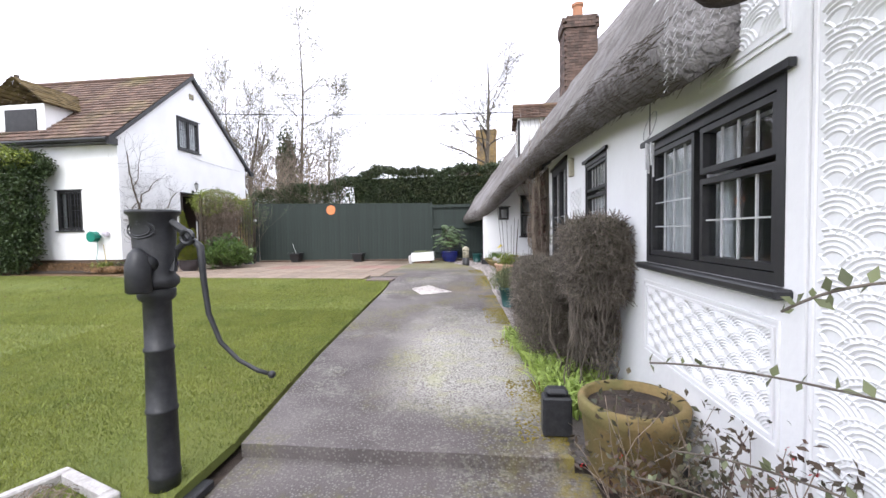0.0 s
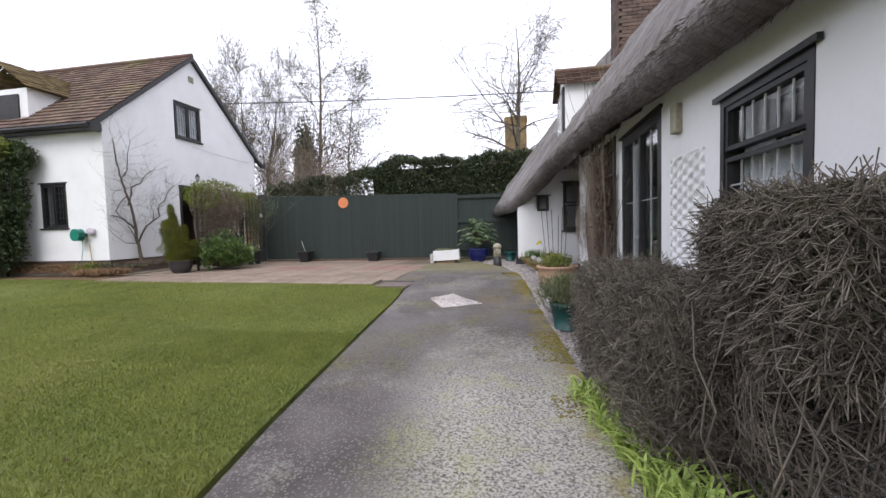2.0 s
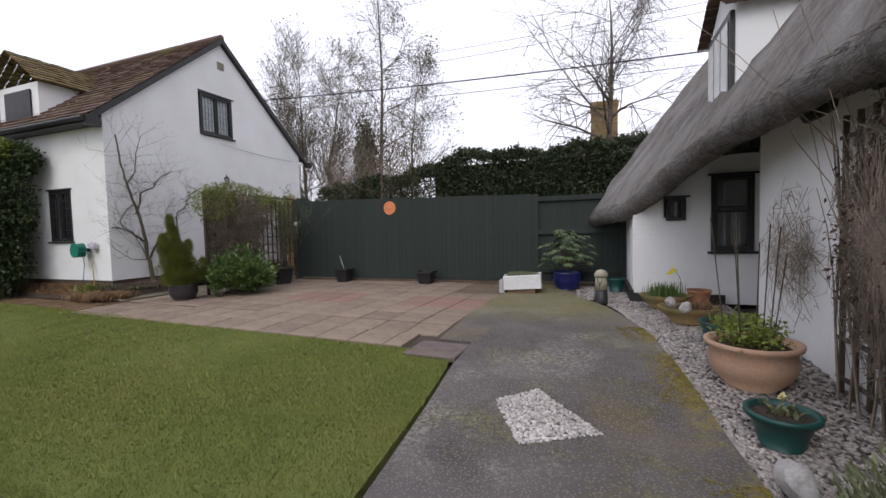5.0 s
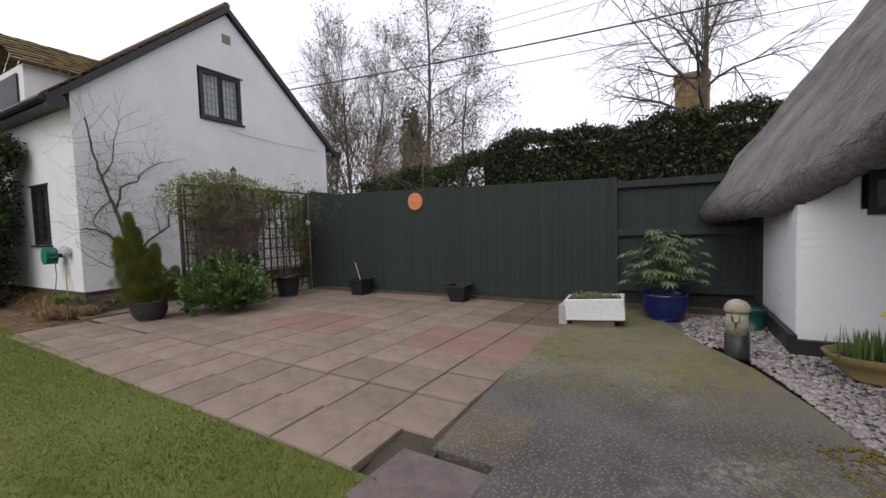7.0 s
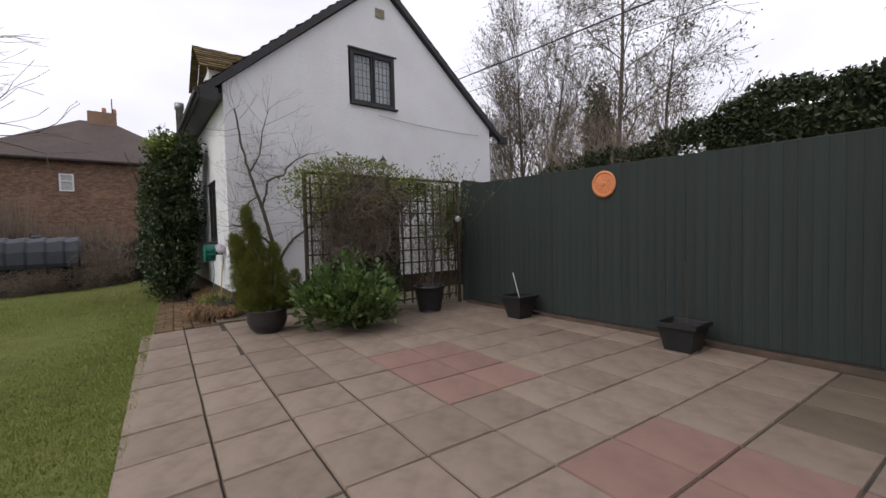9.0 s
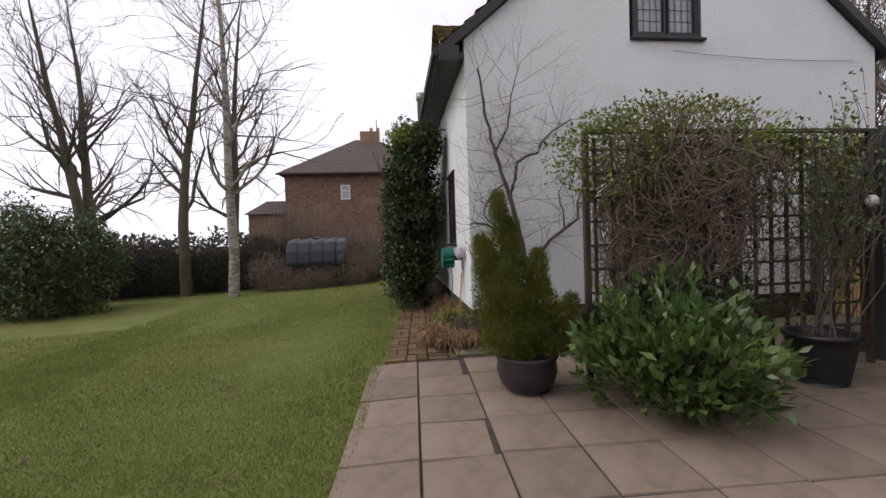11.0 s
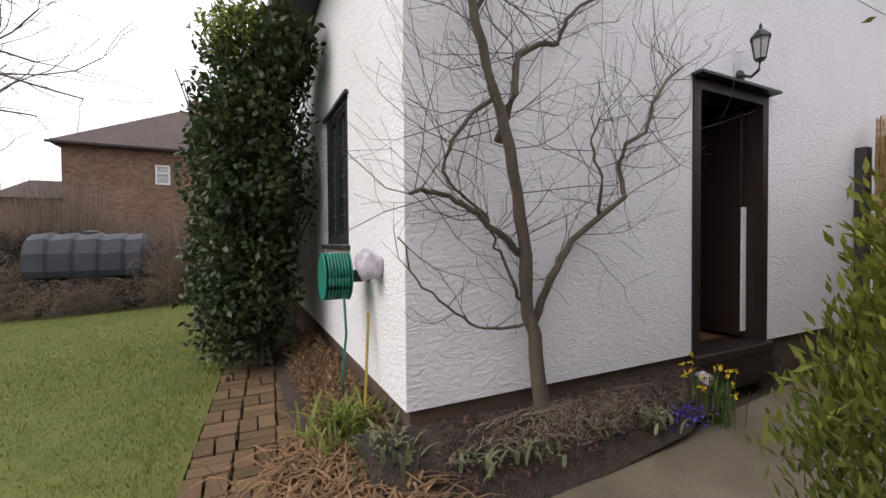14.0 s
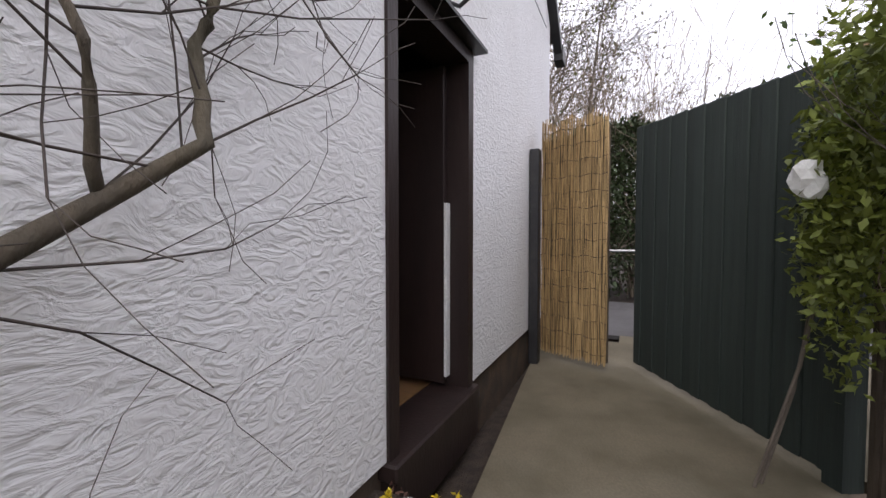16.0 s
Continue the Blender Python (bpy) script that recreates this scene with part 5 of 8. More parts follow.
part("soil", box(bmesh.new(), x0 + t_, x1 - t_, y0 + t_, y1 - t_, 0.2, 0.30), M_SOIL, sk, local=True)
bb = thing("support_brick", (-0.6, 13.4, 0), "brick block under the white sink", "brick")
part("block", box(bmesh.new(), -0.9, -0.80, 13.2, 13.55, -0.02, 0.24, 0.006), M_STONE, bb)
part("block", box(bmesh.new(), -0.75, -0.25, 13.25, 13.6, -0.02, 0.09, 0.006), M_BRICK, bb)
su = thing("succulents", (-0.48, 13.42, 0.3), "patchy green and grey succulents in the white sink", "plant")
g = np.random.default_rng(3)
pts = np.stack([g.uniform(-0.77, -0.2, 900), g.uniform(13.26, 13.58, 900), g.uniform(0.28, 0.35, 900)], 1)
v, f = leaf_mesh(pts, 0.04, 4, up=1.0)
data_part("leaves", v, f, L_GREYGREEN, su, kind="stuff")

# fatsia in a blue pot
pot("blue_pot", (0.27, 13.98, 0), [(0.17, 0), (0.25, 0.08), (0.285, 0.2), (0.27, 0.30), (0.29, 0.33), (0.25, 0.33), (0.24, 0.27)], M_BLUEPOT, "large shiny cobalt blue round pot in the corner by the fence", soil=(0.24, 0.28))
fa = thing("fatsia_plant", (0.27, 13.98, 0.28), "japanese aralia with big hand-shaped light green leaves in the blue pot", "plant")
seg = []
g = np.random.default_rng(61)
lv, lf, nv = [], [], 0
for k in range(85):
    a = g.uniform(0, 6.28)
    e = g.uniform(0.0, 1.45)
    L = 0.42 + 0.32 * math.sin(e) * g.uniform(0.7, 1.1)
    d = np.array([math.cos(a) * math.cos(e), math.sin(a) * math.cos(e), math.sin(e)])
    c0 = np.array([0.27, 13.98, 0.36 + 0.25 * g.uniform()])
    p1 = c0 + d * L * g.uniform(0.5, 1)
    p1[1] = min(p1[1], 14.45)
    p1[0] = max(-0.33, min(p1[0], 1.0))
    seg.append((*c0, 0.006, *p1, 0.004))
    o = np.array([math.cos(a), math.sin(a), -0.35])
    o /= np.linalg.norm(o)
    s = np.cross(o, [0, 0, 1.0])
    s /= np.linalg.norm(s)
    R_ = g.uniform(0.09, 0.15)
    for j in range(8):
        th = (j - 3.5) * 0.55
        ld = o * math.cos(th) + s * math.sin(th)
        ld[2] -= 0.15
        w_ = np.cross(ld, [0, 0, 1.0])
        w_ /= np.linalg.norm(w_) + 1e-9
        LL = R_ * (1 - 0.06 * abs(j - 3.5))
        q = [p1, p1 + ld * LL * 0.55 + w_ * LL * 0.17 + [0, 0, 0.012], p1 + ld * LL + [0, 0, -0.02], p1 + ld * LL * 0.55 - w_ * LL * 0.17 + [0, 0, 0.012]]
        lv += q
        lf += [(nv, nv + 1, nv + 2), (nv, nv + 2, nv + 3)]
        nv += 4
v, f = sticks(seg, 4)
data_part("stem_mass", v, f, M_TWIG, fa, kind="stuff")
data_part("leaves", np.array(lv), np.array(lf), L_FATSIA, fa, "big hand-shaped leaves", kind="stuff")

# ornament like a small stone bollard
so = thing("stone_ornament", (0.87, 12.58, 0), "small cream and black painted concrete bollard ornament with a domed cap", "ornament")
part("base", lathe(bmesh.new(), [(0.10, -0.03), (0.10, 0.0), (0.095, 0.20)], (0.87, 12.58, 0), 20), M_BLACK, so, smooth=True)
part("body", lathe(bmesh.new(), [(0.094, 0.201), (0.083, 0.40)], (0.87, 12.58, 0), 20), M_CREAM, so, smooth=True)
part("cap", lathe(bmesh.new(), [(0.095, 0.401), (0.105, 0.415), (0.10, 0.45), (0.07, 0.495), (0.02, 0.515)], (0.87, 12.58, 0), 20), M_CREAM, so, "mossy domed cap", smooth=True)
bm = bmesh.new()
tube(bm, [(0.82, 12.487, 0.38), (0.825, 12.485, 0.33), (0.85, 12.482, 0.31), (0.875, 12.483, 0.33), (0.88, 12.488, 0.37)], 0.006, 5)
tube(bm, [(0.85, 12.482, 0.31), (0.85, 12.485, 0.26)], 0.006, 5)
part("mark", bm, M_BLACK, so)
pot("corner_pot", (1.14, 13.75, 0), [(0.11, 0), (0.14, 0.2), (0.155, 0.22), (0.15, 0.25), (0.13, 0.24)], M_GREENPOT, "small dark green pot beside the painted wall", soil=(0.13, 0.21))

# ---- pots along the cottage ----
def tuft(name, c, n, h, spread, material, label, seed=0, width=0.012, cat="plant", arch=0.5, base=0.05, sx=1.0, sy=1.0):
    """Strap leaves arching out of a base."""
    t = thing(name, c, label, cat)
    g = np.random.default_rng(seed)
    V, F = [], []
    k = 5
    for i in range(n):
        a = g.uniform(0, 6.28)
        o = np.array([math.cos(a), math.sin(a), 0])
        p = np.array(c, float) + np.array([g.normal() * base * sx, g.normal() * base * sy, 0])
        L = h * g.uniform(0.6, 1.15)
        w = np.array([-o[1], o[0], 0]) * width * g.uniform(0.7, 1.2)
        lean = spread * g.uniform(0.2, 1.0)
        b0 = len(V)
        for j in range(k + 1):
            s = j / k
            q = p + o * lean * L * s ** 1.6 + np.array([0, 0, L * (s - arch * s ** 2.6)])
            ww = w * (1 - s ** 2) * (0.5 + min(1, s * 4) * 0.5)
            V += [q - ww, q + ww]
        for j in range(k):
            b = b0 + 2 * j
            F.append((b, b + 1, b + 3, b + 2))
    data_part("leaves", np.array(V), np.array(F), material, t, kind="stuff")
    return t


pot("green_pot", (1.90, 7.42, -0.24), [(0.15, 0), (0.19, 0.24), (0.205, 0.25), (0.205, 0.30), (0.185, 0.30), (0.18, 0.25)], M_GREENPOT, "dark green plastic pot standing on the gravel", soil=(0.18, 0.26))
lv_ = thing("lavender", (1.90, 7.42, 0.02), "grey-green lavender bush with silvery shoots in the green pot", "plant")
g = np.random.default_rng(71)
pts = blob((1.90, 7.42, 0.14), (0.33, 0.36, 0.22), 4200, 72, shell=0.3, rough=0.45, zmin=0.0)
am = pts - np.array([1.9, 7.42, -0.1])
am /= np.linalg.norm(am, axis=1)[:, None]
v, f = leaf_mesh(pts, 0.06, 8, long=5, aim=am, up=0.5)
data_part("foliage", v, f, L_GREYGREEN, lv_, kind="stuff")
pot("bowl_pot", (1.88, 8.75, -0.19), [(0.11, 0), (0.17, 0.18), (0.20, 0.19), (0.20, 0.22), (0.17, 0.22), (0.16, 0.18)], M_GREENPOT, "low teal plastic bowl pot with a small primrose", soil=(0.165, 0.19))
tuft("primrose", (1.88, 8.75, 0.0), 40, 0.12, 0.7, L_GREYGREEN, "small green primrose leaves", 5, 0.012)
fg = thing("pot_stone", (1.78, 8.2, -0.2), "pale rounded stone lying between the teal pots", "stone")
bm = bmesh.new()
bmesh.ops.create_icosphere(bm, subdivisions=3, radius=0.1)
for vtx in bm.verts:
    vtx.co *= 1 + 0.3 * noise.noise(vtx.co * 12)
bm.transform(pose(1.76, 8.2, -0.12) @ Matrix.Diagonal((0.9, 1.2, 0.95, 1)))
part("stone", bm, M_STONE, fg, smooth=True)
pf = thing("primrose_flower", (1.86, 8.72, 0.1), "single pale yellow primrose bloom in the teal pot", "flower")
v, f = leaf_mesh(np.repeat([[1.86, 8.70, 0.13]], 14, axis=0), 0.035, 6, long=1.3, up=0.2)
data_part("petals", v, f, leafmat("pale_petal", (0.75, 0.70, 0.35), (0.7, 0.6, 0.2), 0.5), pf, kind="stuff")
bell = pot("terracotta_bowl", (1.98, 9.62, -0.12), [(0.17, 0), (0.27, 0.10), (0.31, 0.22), (0.29, 0.31), (0.33, 0.335), (0.335, 0.37), (0.30, 0.37), (0.27, 0.31)], M_PEACHPOT, "large weathered peach terracotta bowl pot", soil=(0.27, 0.32))
cs = thing("cane_plant", (1.98, 9.62, 0.2), "thin bare stems tied to canes in the terracotta bowl", "plant")
bm = bmesh.new()
g = np.random.default_rng(6)
for k in range(7):
    a, b = g.uniform(-0.15, 0.15, 2)
    tube(bm, [(1.98 + a, 9.62 + b, 0.18), (1.98 + a * 1.6, 9.62 + b * 1.8, 0.18 + g.uniform(0.7, 1.15))], 0.005, 5)
part("stem_mass", bm, M_TIMBER, cs, kind="stuff")
v, f = leaf_mesh(blob((1.95, 9.6, 0.32), (0.3, 0.32, 0.16), 900, 12, shell=0.3), 0.05, 9)
data_part("leaves", v, f, L_SPRING, cs, "yellow-green young leaves", kind="stuff")
pot("teal_tub", (2.05, 10.5, -0.03), [(0.2, 0), (0.25, 0.2), (0.27, 0.24), (0.25, 0.24), (0.23, 0.2)], M_GREENPOT, "wide teal plastic tub with seedlings", soil=(0.23, 0.2))
tuft("seedlings", (2.05, 10.5, 0.17), 120, 0.16, 0.7, L_SPRING, "bright yellow-green seedlings in a teal tub", 7, 0.008, base=0.09)
for c, n, lab in (((1.85, 11.35, 0), "rock_bowl", "shallow brown bowl with white rocks and grass tufts"), ((1.72, 12.25, 0), "daffodil_bowl", "wide shallow brown bowl full of daffodil shoots")):
    pot(n, c, [(0.16, 0), (0.28, 0.13), (0.33, 0.20), (0.30, 0.20), (0.27, 0.15)], M_MOSSPOT, lab, soil=(0.28, 0.16), sx=1.05, sy=0.8)
tuft("daffodil_shoots", (1.70, 12.25, 0.16), 220, 0.24, 0.18, L_LAUREL, "dense upright green daffodil shoots", 8, 0.008, arch=0.1, base=0.09, sx=1.2)
tuft("rock_grass", (1.95, 11.35, 0.16), 160, 0.2, 0.6, L_DRY, "straggly straw-coloured grass", 9, 0.005, base=0.09)
for i, (x, y) in enumerate(((1.68, 11.5), (1.78, 11.15))):
    rk = thing("white_rock", (x, y, 0.18), "pale pitted rock in the bowl", "rock", "rocks in the bowl")
    bm = bmesh.new()
    bmesh.ops.create_icosphere(bm, subdivisions=3, radius=0.065)
    for vtx in bm.verts:
        vtx.co *= 1 + 0.35 * noise.noise(vtx.co * 18 + Vector((i * 5, 0, 0)))
    bm.transform(pose(x, y, 0.22))
    part("rock", bm, M_STONE, rk)
pot("leaning_pot", (2.18, 12.45, 0), [(0.1, 0), (0.15, 0.22), (0.165, 0.25), (0.15, 0.25)], M_TERRACOTTA, "plain terracotta pot leaning by the wall", soil=(0.14, 0.22))
lf_ = thing("yellow_leaf_stem", (1.9, 12.5, 0.16), "single yellow leaf ornament on a thin wire stem", "ornament")
part("stem", tube(bmesh.new(), [(1.95, 12.4, 0.18), (1.93, 12.38, 0.42), (1.87, 12.36, 0.52)], 0.004, 5), M_TIMBER, lf_)
bm = bmesh.new()
q = [(1.90, 12.36, 0.54), (1.84, 12.38, 0.57), (1.74, 12.36, 0.47), (1.80, 12.33, 0.475)]
vv = [bm.verts.new(p) for p in q] + [bm.verts.new((p[0], p[1] + 0.006, p[2])) for p in q]
for ff in ((0, 1, 2, 3), (7, 6, 5, 4), (0, 4, 5, 1), (1, 5, 6, 2), (2, 6, 7, 3), (3, 7, 4, 0)):
    bm.faces.new([vv[k] for k in ff])
part("leaf", bm, L_DAFF, lf_)

# dead climber on its trellis against the cottage wall
ct = thing("wall_climber", (2.55, 8.8, 0), "leafless reddish-brown climber on timber trellis against the white wall", "climber")
for y in np.arange(8.2, 9.65, 0.18):
    part("vertical_lath", box(bmesh.new(), 2.545, 2.575, y - 0.014, y + 0.014, -0.12, 1.98), M_TIMBER, ct)
for z in np.arange(0.0, 1.95, 0.3):
    part("horizontal_lath", box(bmesh.new(), 2.525, 2.545, 8.12, 9.65, z, z + 0.028), M_TIMBER, ct)
seg = tangle((2.47, 8.85, 1.05), (0.10, 0.72, 0.98), 2200, 0.6, 81, 0.2, 0.0035)
seg += tangle((2.5, 10.4, 0.9), (0.08, 0.7, 0.7), 260, 0.5, 82, 0.1, 0.003)
g = np.random.default_rng(83)
for k in range(10):
    grow(seg, (2.47, 8.3 + 0.13 * k, -0.15), (0, 0.1 * g.normal(), 1), 1.9, 0.012, 1, g, 0.3, 0.2, 2, 0.003, 0.06)
v, f = sticks(seg, 3)
data_part("stem_mass", v, f, M_DRYTWIG, ct, "reddish-brown bare stems", kind="stuff")
v, f = leaf_mesh(blob((2.47, 8.85, 1.1), (0.11, 0.72, 0.9), 4200, 84, shell=0.1), 0.05, 4, droop=0.6)
data_part("dead_leaves", v, f, L_RUST, ct, "withered rust-brown leaves", kind="stuff")

# clipped bare hedge by the windows
hd = thing("clipped_shrub", (2.2, 5.8, 0), "boxy clipped brown nearly leafless shrub with a taller lump", "shrub")


def boxy(c, half, n, seed, power=5):
    g = np.random.default_rng(seed)
    p = g.uniform(-1, 1, (n * 3, 3))
    m_ = (np.abs(p) ** power).sum(1) ** (1 / power)
    p = p[(m_ < 1.0)][:n]
    m_ = (np.abs(p) ** power).sum(1) ** (1 / power)
    p = p / m_[:, None] * (0.72 + 0.28 * g.uniform(size=len(p)) ** 0.5)[:, None]
    return np.asarray(c) + p * np.asarray(half)


seg = []
g = np.random.default_rng(91)
LOW, LUMP = ((2.23, 5.85, 0.14), (0.37, 1.22, 0.46)), ((2.40, 4.46, 0.70), (0.205, 0.50, 0.31))
for (c, half), n, s in ((LOW, 22000, 1), (LUMP, 15000, 2)):
    tip = boxy(c, half, n, s)
    root = np.array([c[0] + 0.05, c[1], -0.32])
    e = tip - root
    e /= np.linalg.norm(e, axis=1)[:, None]
    for q, d in zip(tip, e):
        d = d * 0.6 + 0.9 * g.normal(size=3)
        d /= np.linalg.norm(d)
        a = q - d * g.uniform(0.05, 0.13)
        seg.append((*a, 0.0026, *q, 0.0013))
seg += tangle((2.42, 4.5, 0.12), (0.16, 0.48, 0.46), 700, 0.55, 92, -0.35, 0.004)
seg += tangle((2.20, 5.6, -0.05), (0.34, 1.25, 0.34), 600, 0.4, 93, 0.0, 0.0035)
for k in range(90):
    y, x = g.uniform(4.1, 6.9), g.uniform(2.12, 2.5)
    pr = np.array([x, y, -0.34])
    for i in range(5):
        q = pr + np.array([0.05 * g.normal(), 0.06 * g.normal(), 0.15 if y > 5 else 0.19])
        q[0] = min(q[0], 2.56)
        seg.append((*pr, 0.0065 - 0.0008 * i, *q, 0.0057 - 0.0008 * i))
        pr = q
v, f = sticks(seg, 3)
data_part("twig_mass", v, f, M_HEDGETWIG, hd, "dense bare brown twigs", kind="stuff")
p = np.concatenate([boxy(*LOW, 26000, 5), boxy(*LUMP, 17000, 6)])
p = p[p[:, 2] > 0.0]
v, f = leaf_mesh(p, 0.019, 6)
data_part("sparse_leaves", v, f, leafmat("tiny_leaf", (0.10, 0.095, 0.055), (0.055, 0.055, 0.035), 0.7), hd, "tiny dull leaves over the twigs", kind="stuff")
# day lilies
for i in range(11):
    y = 3.95 + i * 0.165
    x = 2.16 - 0.03 * i + (0.03 if i % 2 else -0.02)
    tuft("daylily_clump", (x, y, gz(y) - 0.02), 85, 0.36, 0.75, L_DAYLILY, "bright yellow-green arching day lily leaves", 100 + i, 0.011, base=0.055, arch=0.55)
for i in range(4):
    tuft("daylily_clump", (2.42, 3.95 + i * 0.22, gz(4) - 0.02), 60, 0.32, 0.7, L_DAYLILY, "bright yellow-green arching day lily leaves", 130 + i, 0.011, base=0.05, arch=0.55)
# big terracotta pot and black garden light
pot("mossy_terracotta_pot", (2.33, 3.24, -0.41), [(0.19, 0), (0.225, 0.02), (0.26, 0.33), (0.275, 0.35), (0.28, 0.41), (0.265, 0.43), (0.24, 0.425), (0.235, 0.36)], M_MOSSPOT, "large mossy terracotta pot of bare soil beside the step", soil=(0.235, 0.38))
gl = thing("garden_light", (1.99, 3.62, -0.4), "black metal box garden light standing at the path's edge", "lamp")
part("housing", box(bmesh.new(), 1.90, 2.08, 3.56, 3.68, -0.38, -0.13, 0.012), M_IRON, gl)
part("top", box(bmesh.new(), 1.92, 2.06, 3.57, 3.67, -0.129, -0.08, 0.02), M_IRON, gl)
part("foot", box(bmesh.new(), 1.95, 2.03, 3.59, 3.65, -0.42, -0.381), M_IRON, gl)

# ---- hand pump ----
PX, PY, PZ = -0.14, 2.90, -0.47
pu = thing("hand_pump", (PX, PY, PZ), "old black painted cast iron hand pump with long curved handle", "pump")
part("column", lathe(bmesh.new(), [(0.073, 0.03), (0.073, 0.14), (0.078, 0.15), (0.073, 0.16), (0.070, 0.48), (0.075, 0.485), (0.075, 0.50), (0.070, 0.505), (0.065, 0.80), (0.071, 0.805), (0.071, 0.82), (0.065, 0.825), (0.064, 1.06), (0.085, 1.08), (0.089, 1.12), (0.067, 1.14)], (PX, PY, PZ), 32), M_IRON, pu, smooth=True)
part("base_plate", box(bmesh.new(), PX - 0.16, PX + 0.17, PY - 0.15, PY + 0.15, PZ - 0.02, PZ + 0.03, 0.008), M_IRON, pu)
for sx in (-1, 1):
    part("bolt", lathe(bmesh.new(), [(0.015, 0), (0.015, 0.02)], (PX + sx * 0.13, PY - 0.11, PZ + 0.03), 6), M_IRON, pu)
part("head", lathe(bmesh.new(), [(0.084, 1.13), (0.105, 1.15), (0.105, 1.18), (0.088, 1.2), (0.099, 1.42), (0.105, 1.50), (0.122, 1.515), (0.122, 1.53), (0.084, 1.53)], (PX, PY, PZ), 32), M_IRON, pu, "fluted pump head with raised oval ring", smooth=True)
bm = bmesh.new()
for s in (1.0, 0.72):
    tube(bm, [(PX + s * 0.075 * math.cos(a), PY - 0.10 + 0.02 * abs(math.cos(a)) * s, PZ + 1.43 + s * 0.042 * math.sin(a)) for a in (2 * math.pi * k / 20 for k in range(21))], 0.005, 5)
part("oval_ring", bm, M_IRON, pu)
bm = lathe(bmesh.new(), [(0.045, -0.15), (0.056, -0.14), (0.056, -0.02), (0.038, 0.045), (0.015, 0.07)], (0, 0, 0), 20)
bm.transform(pose(PX + 0.02, PY - 0.13, PZ + 1.27))
tube(bm, [(PX + 0.02, PY - 0.05, PZ + 1.26), (PX + 0.02, PY - 0.13, PZ + 1.26)], 0.05, 16)
part("spout", bm, M_IRON, pu, "worn grey rounded spout", smooth=True)
bm = bmesh.new()
tube(bm, [(PX + 0.10, PY, PZ + 1.47), (PX + 0.17, PY, PZ + 1.42), (PX + 0.2, PY, PZ + 1.38)], [0.02, 0.022, 0.018], 8)
tube(bm, [(PX + 0.10, PY, PZ + 1.22), (PX + 0.13, PY, PZ + 1.33), (PX + 0.19, PY, PZ + 1.38)], [0.02, 0.016, 0.018], 8)
c_ = Vector((PX + 0.2, PY - 0.012, PZ + 1.39))
tube(bm, [c_ + Vector((0.033 * math.cos(a), -0.01, 0.033 * math.sin(a))) for a in (2 * math.pi * k / 16 for k in range(17))], 0.011, 6)
part("pivot_bracket", bm, M_IRON, pu)
bm = tube(bmesh.new(), [(PX + 0.2, PY, PZ + 1.385), (PX + 0.255, PY, PZ + 1.34), (PX + 0.265, PY, PZ + 1.18), (PX + 0.285, PY, PZ + 1.0), (PX + 0.345, PY, PZ + 0.85), (PX + 0.435, PY + 0.01, PZ + 0.755), (PX + 0.53, PY + 0.02, PZ + 0.70), (PX + 0.59, PY + 0.03, PZ + 0.68)], [0.017, 0.019, 0.016, 0.014, 0.012, 0.011, 0.011, 0.011], 10)
bmesh.ops.create_icosphere(bm, subdivisions=2, radius=0.02, matrix=Matrix.Translation((PX + 0.60, PY + 0.03, PZ + 0.677)))
part("handle", bm, M_IRON, pu, "long curved handle ending in a knob", smooth=True)
# stone trough
st = thing("stone_trough", (-0.60, 2.62, -0.56), "pale rough stone trough with bare plant stems", "planter", rz=-20)
bm = bmesh.new()
for a in (-0.27, 0.21):
    box(bm, a, a + 0.06, -0.25, 0.25, -0.05, 0.22, 0.01)
for a in (-0.25, 0.19):
    box(bm, -0.21, 0.21, a, a + 0.06, -0.05, 0.22, 0.01)
part("trough", bm, M_STONE, st, local=True)
part("soil", box(bmesh.new(), -0.21, 0.21, -0.19, 0.19, -0.05, 0.13), M_SOIL, st, local=True)
seg = tangle((-0.60, 2.62, -0.38), (0.18, 0.18, 0.08), 130, 0.2, 95, 0.0, 0.003)
v, f = sticks(seg, 3)
ts = thing("trough_stems", (-0.60, 2.62, -0.43), "dry bare stems lying in the stone trough", "plant")
data_part("stem_mass", v, f, M_DRYTWIG, ts, kind="stuff")

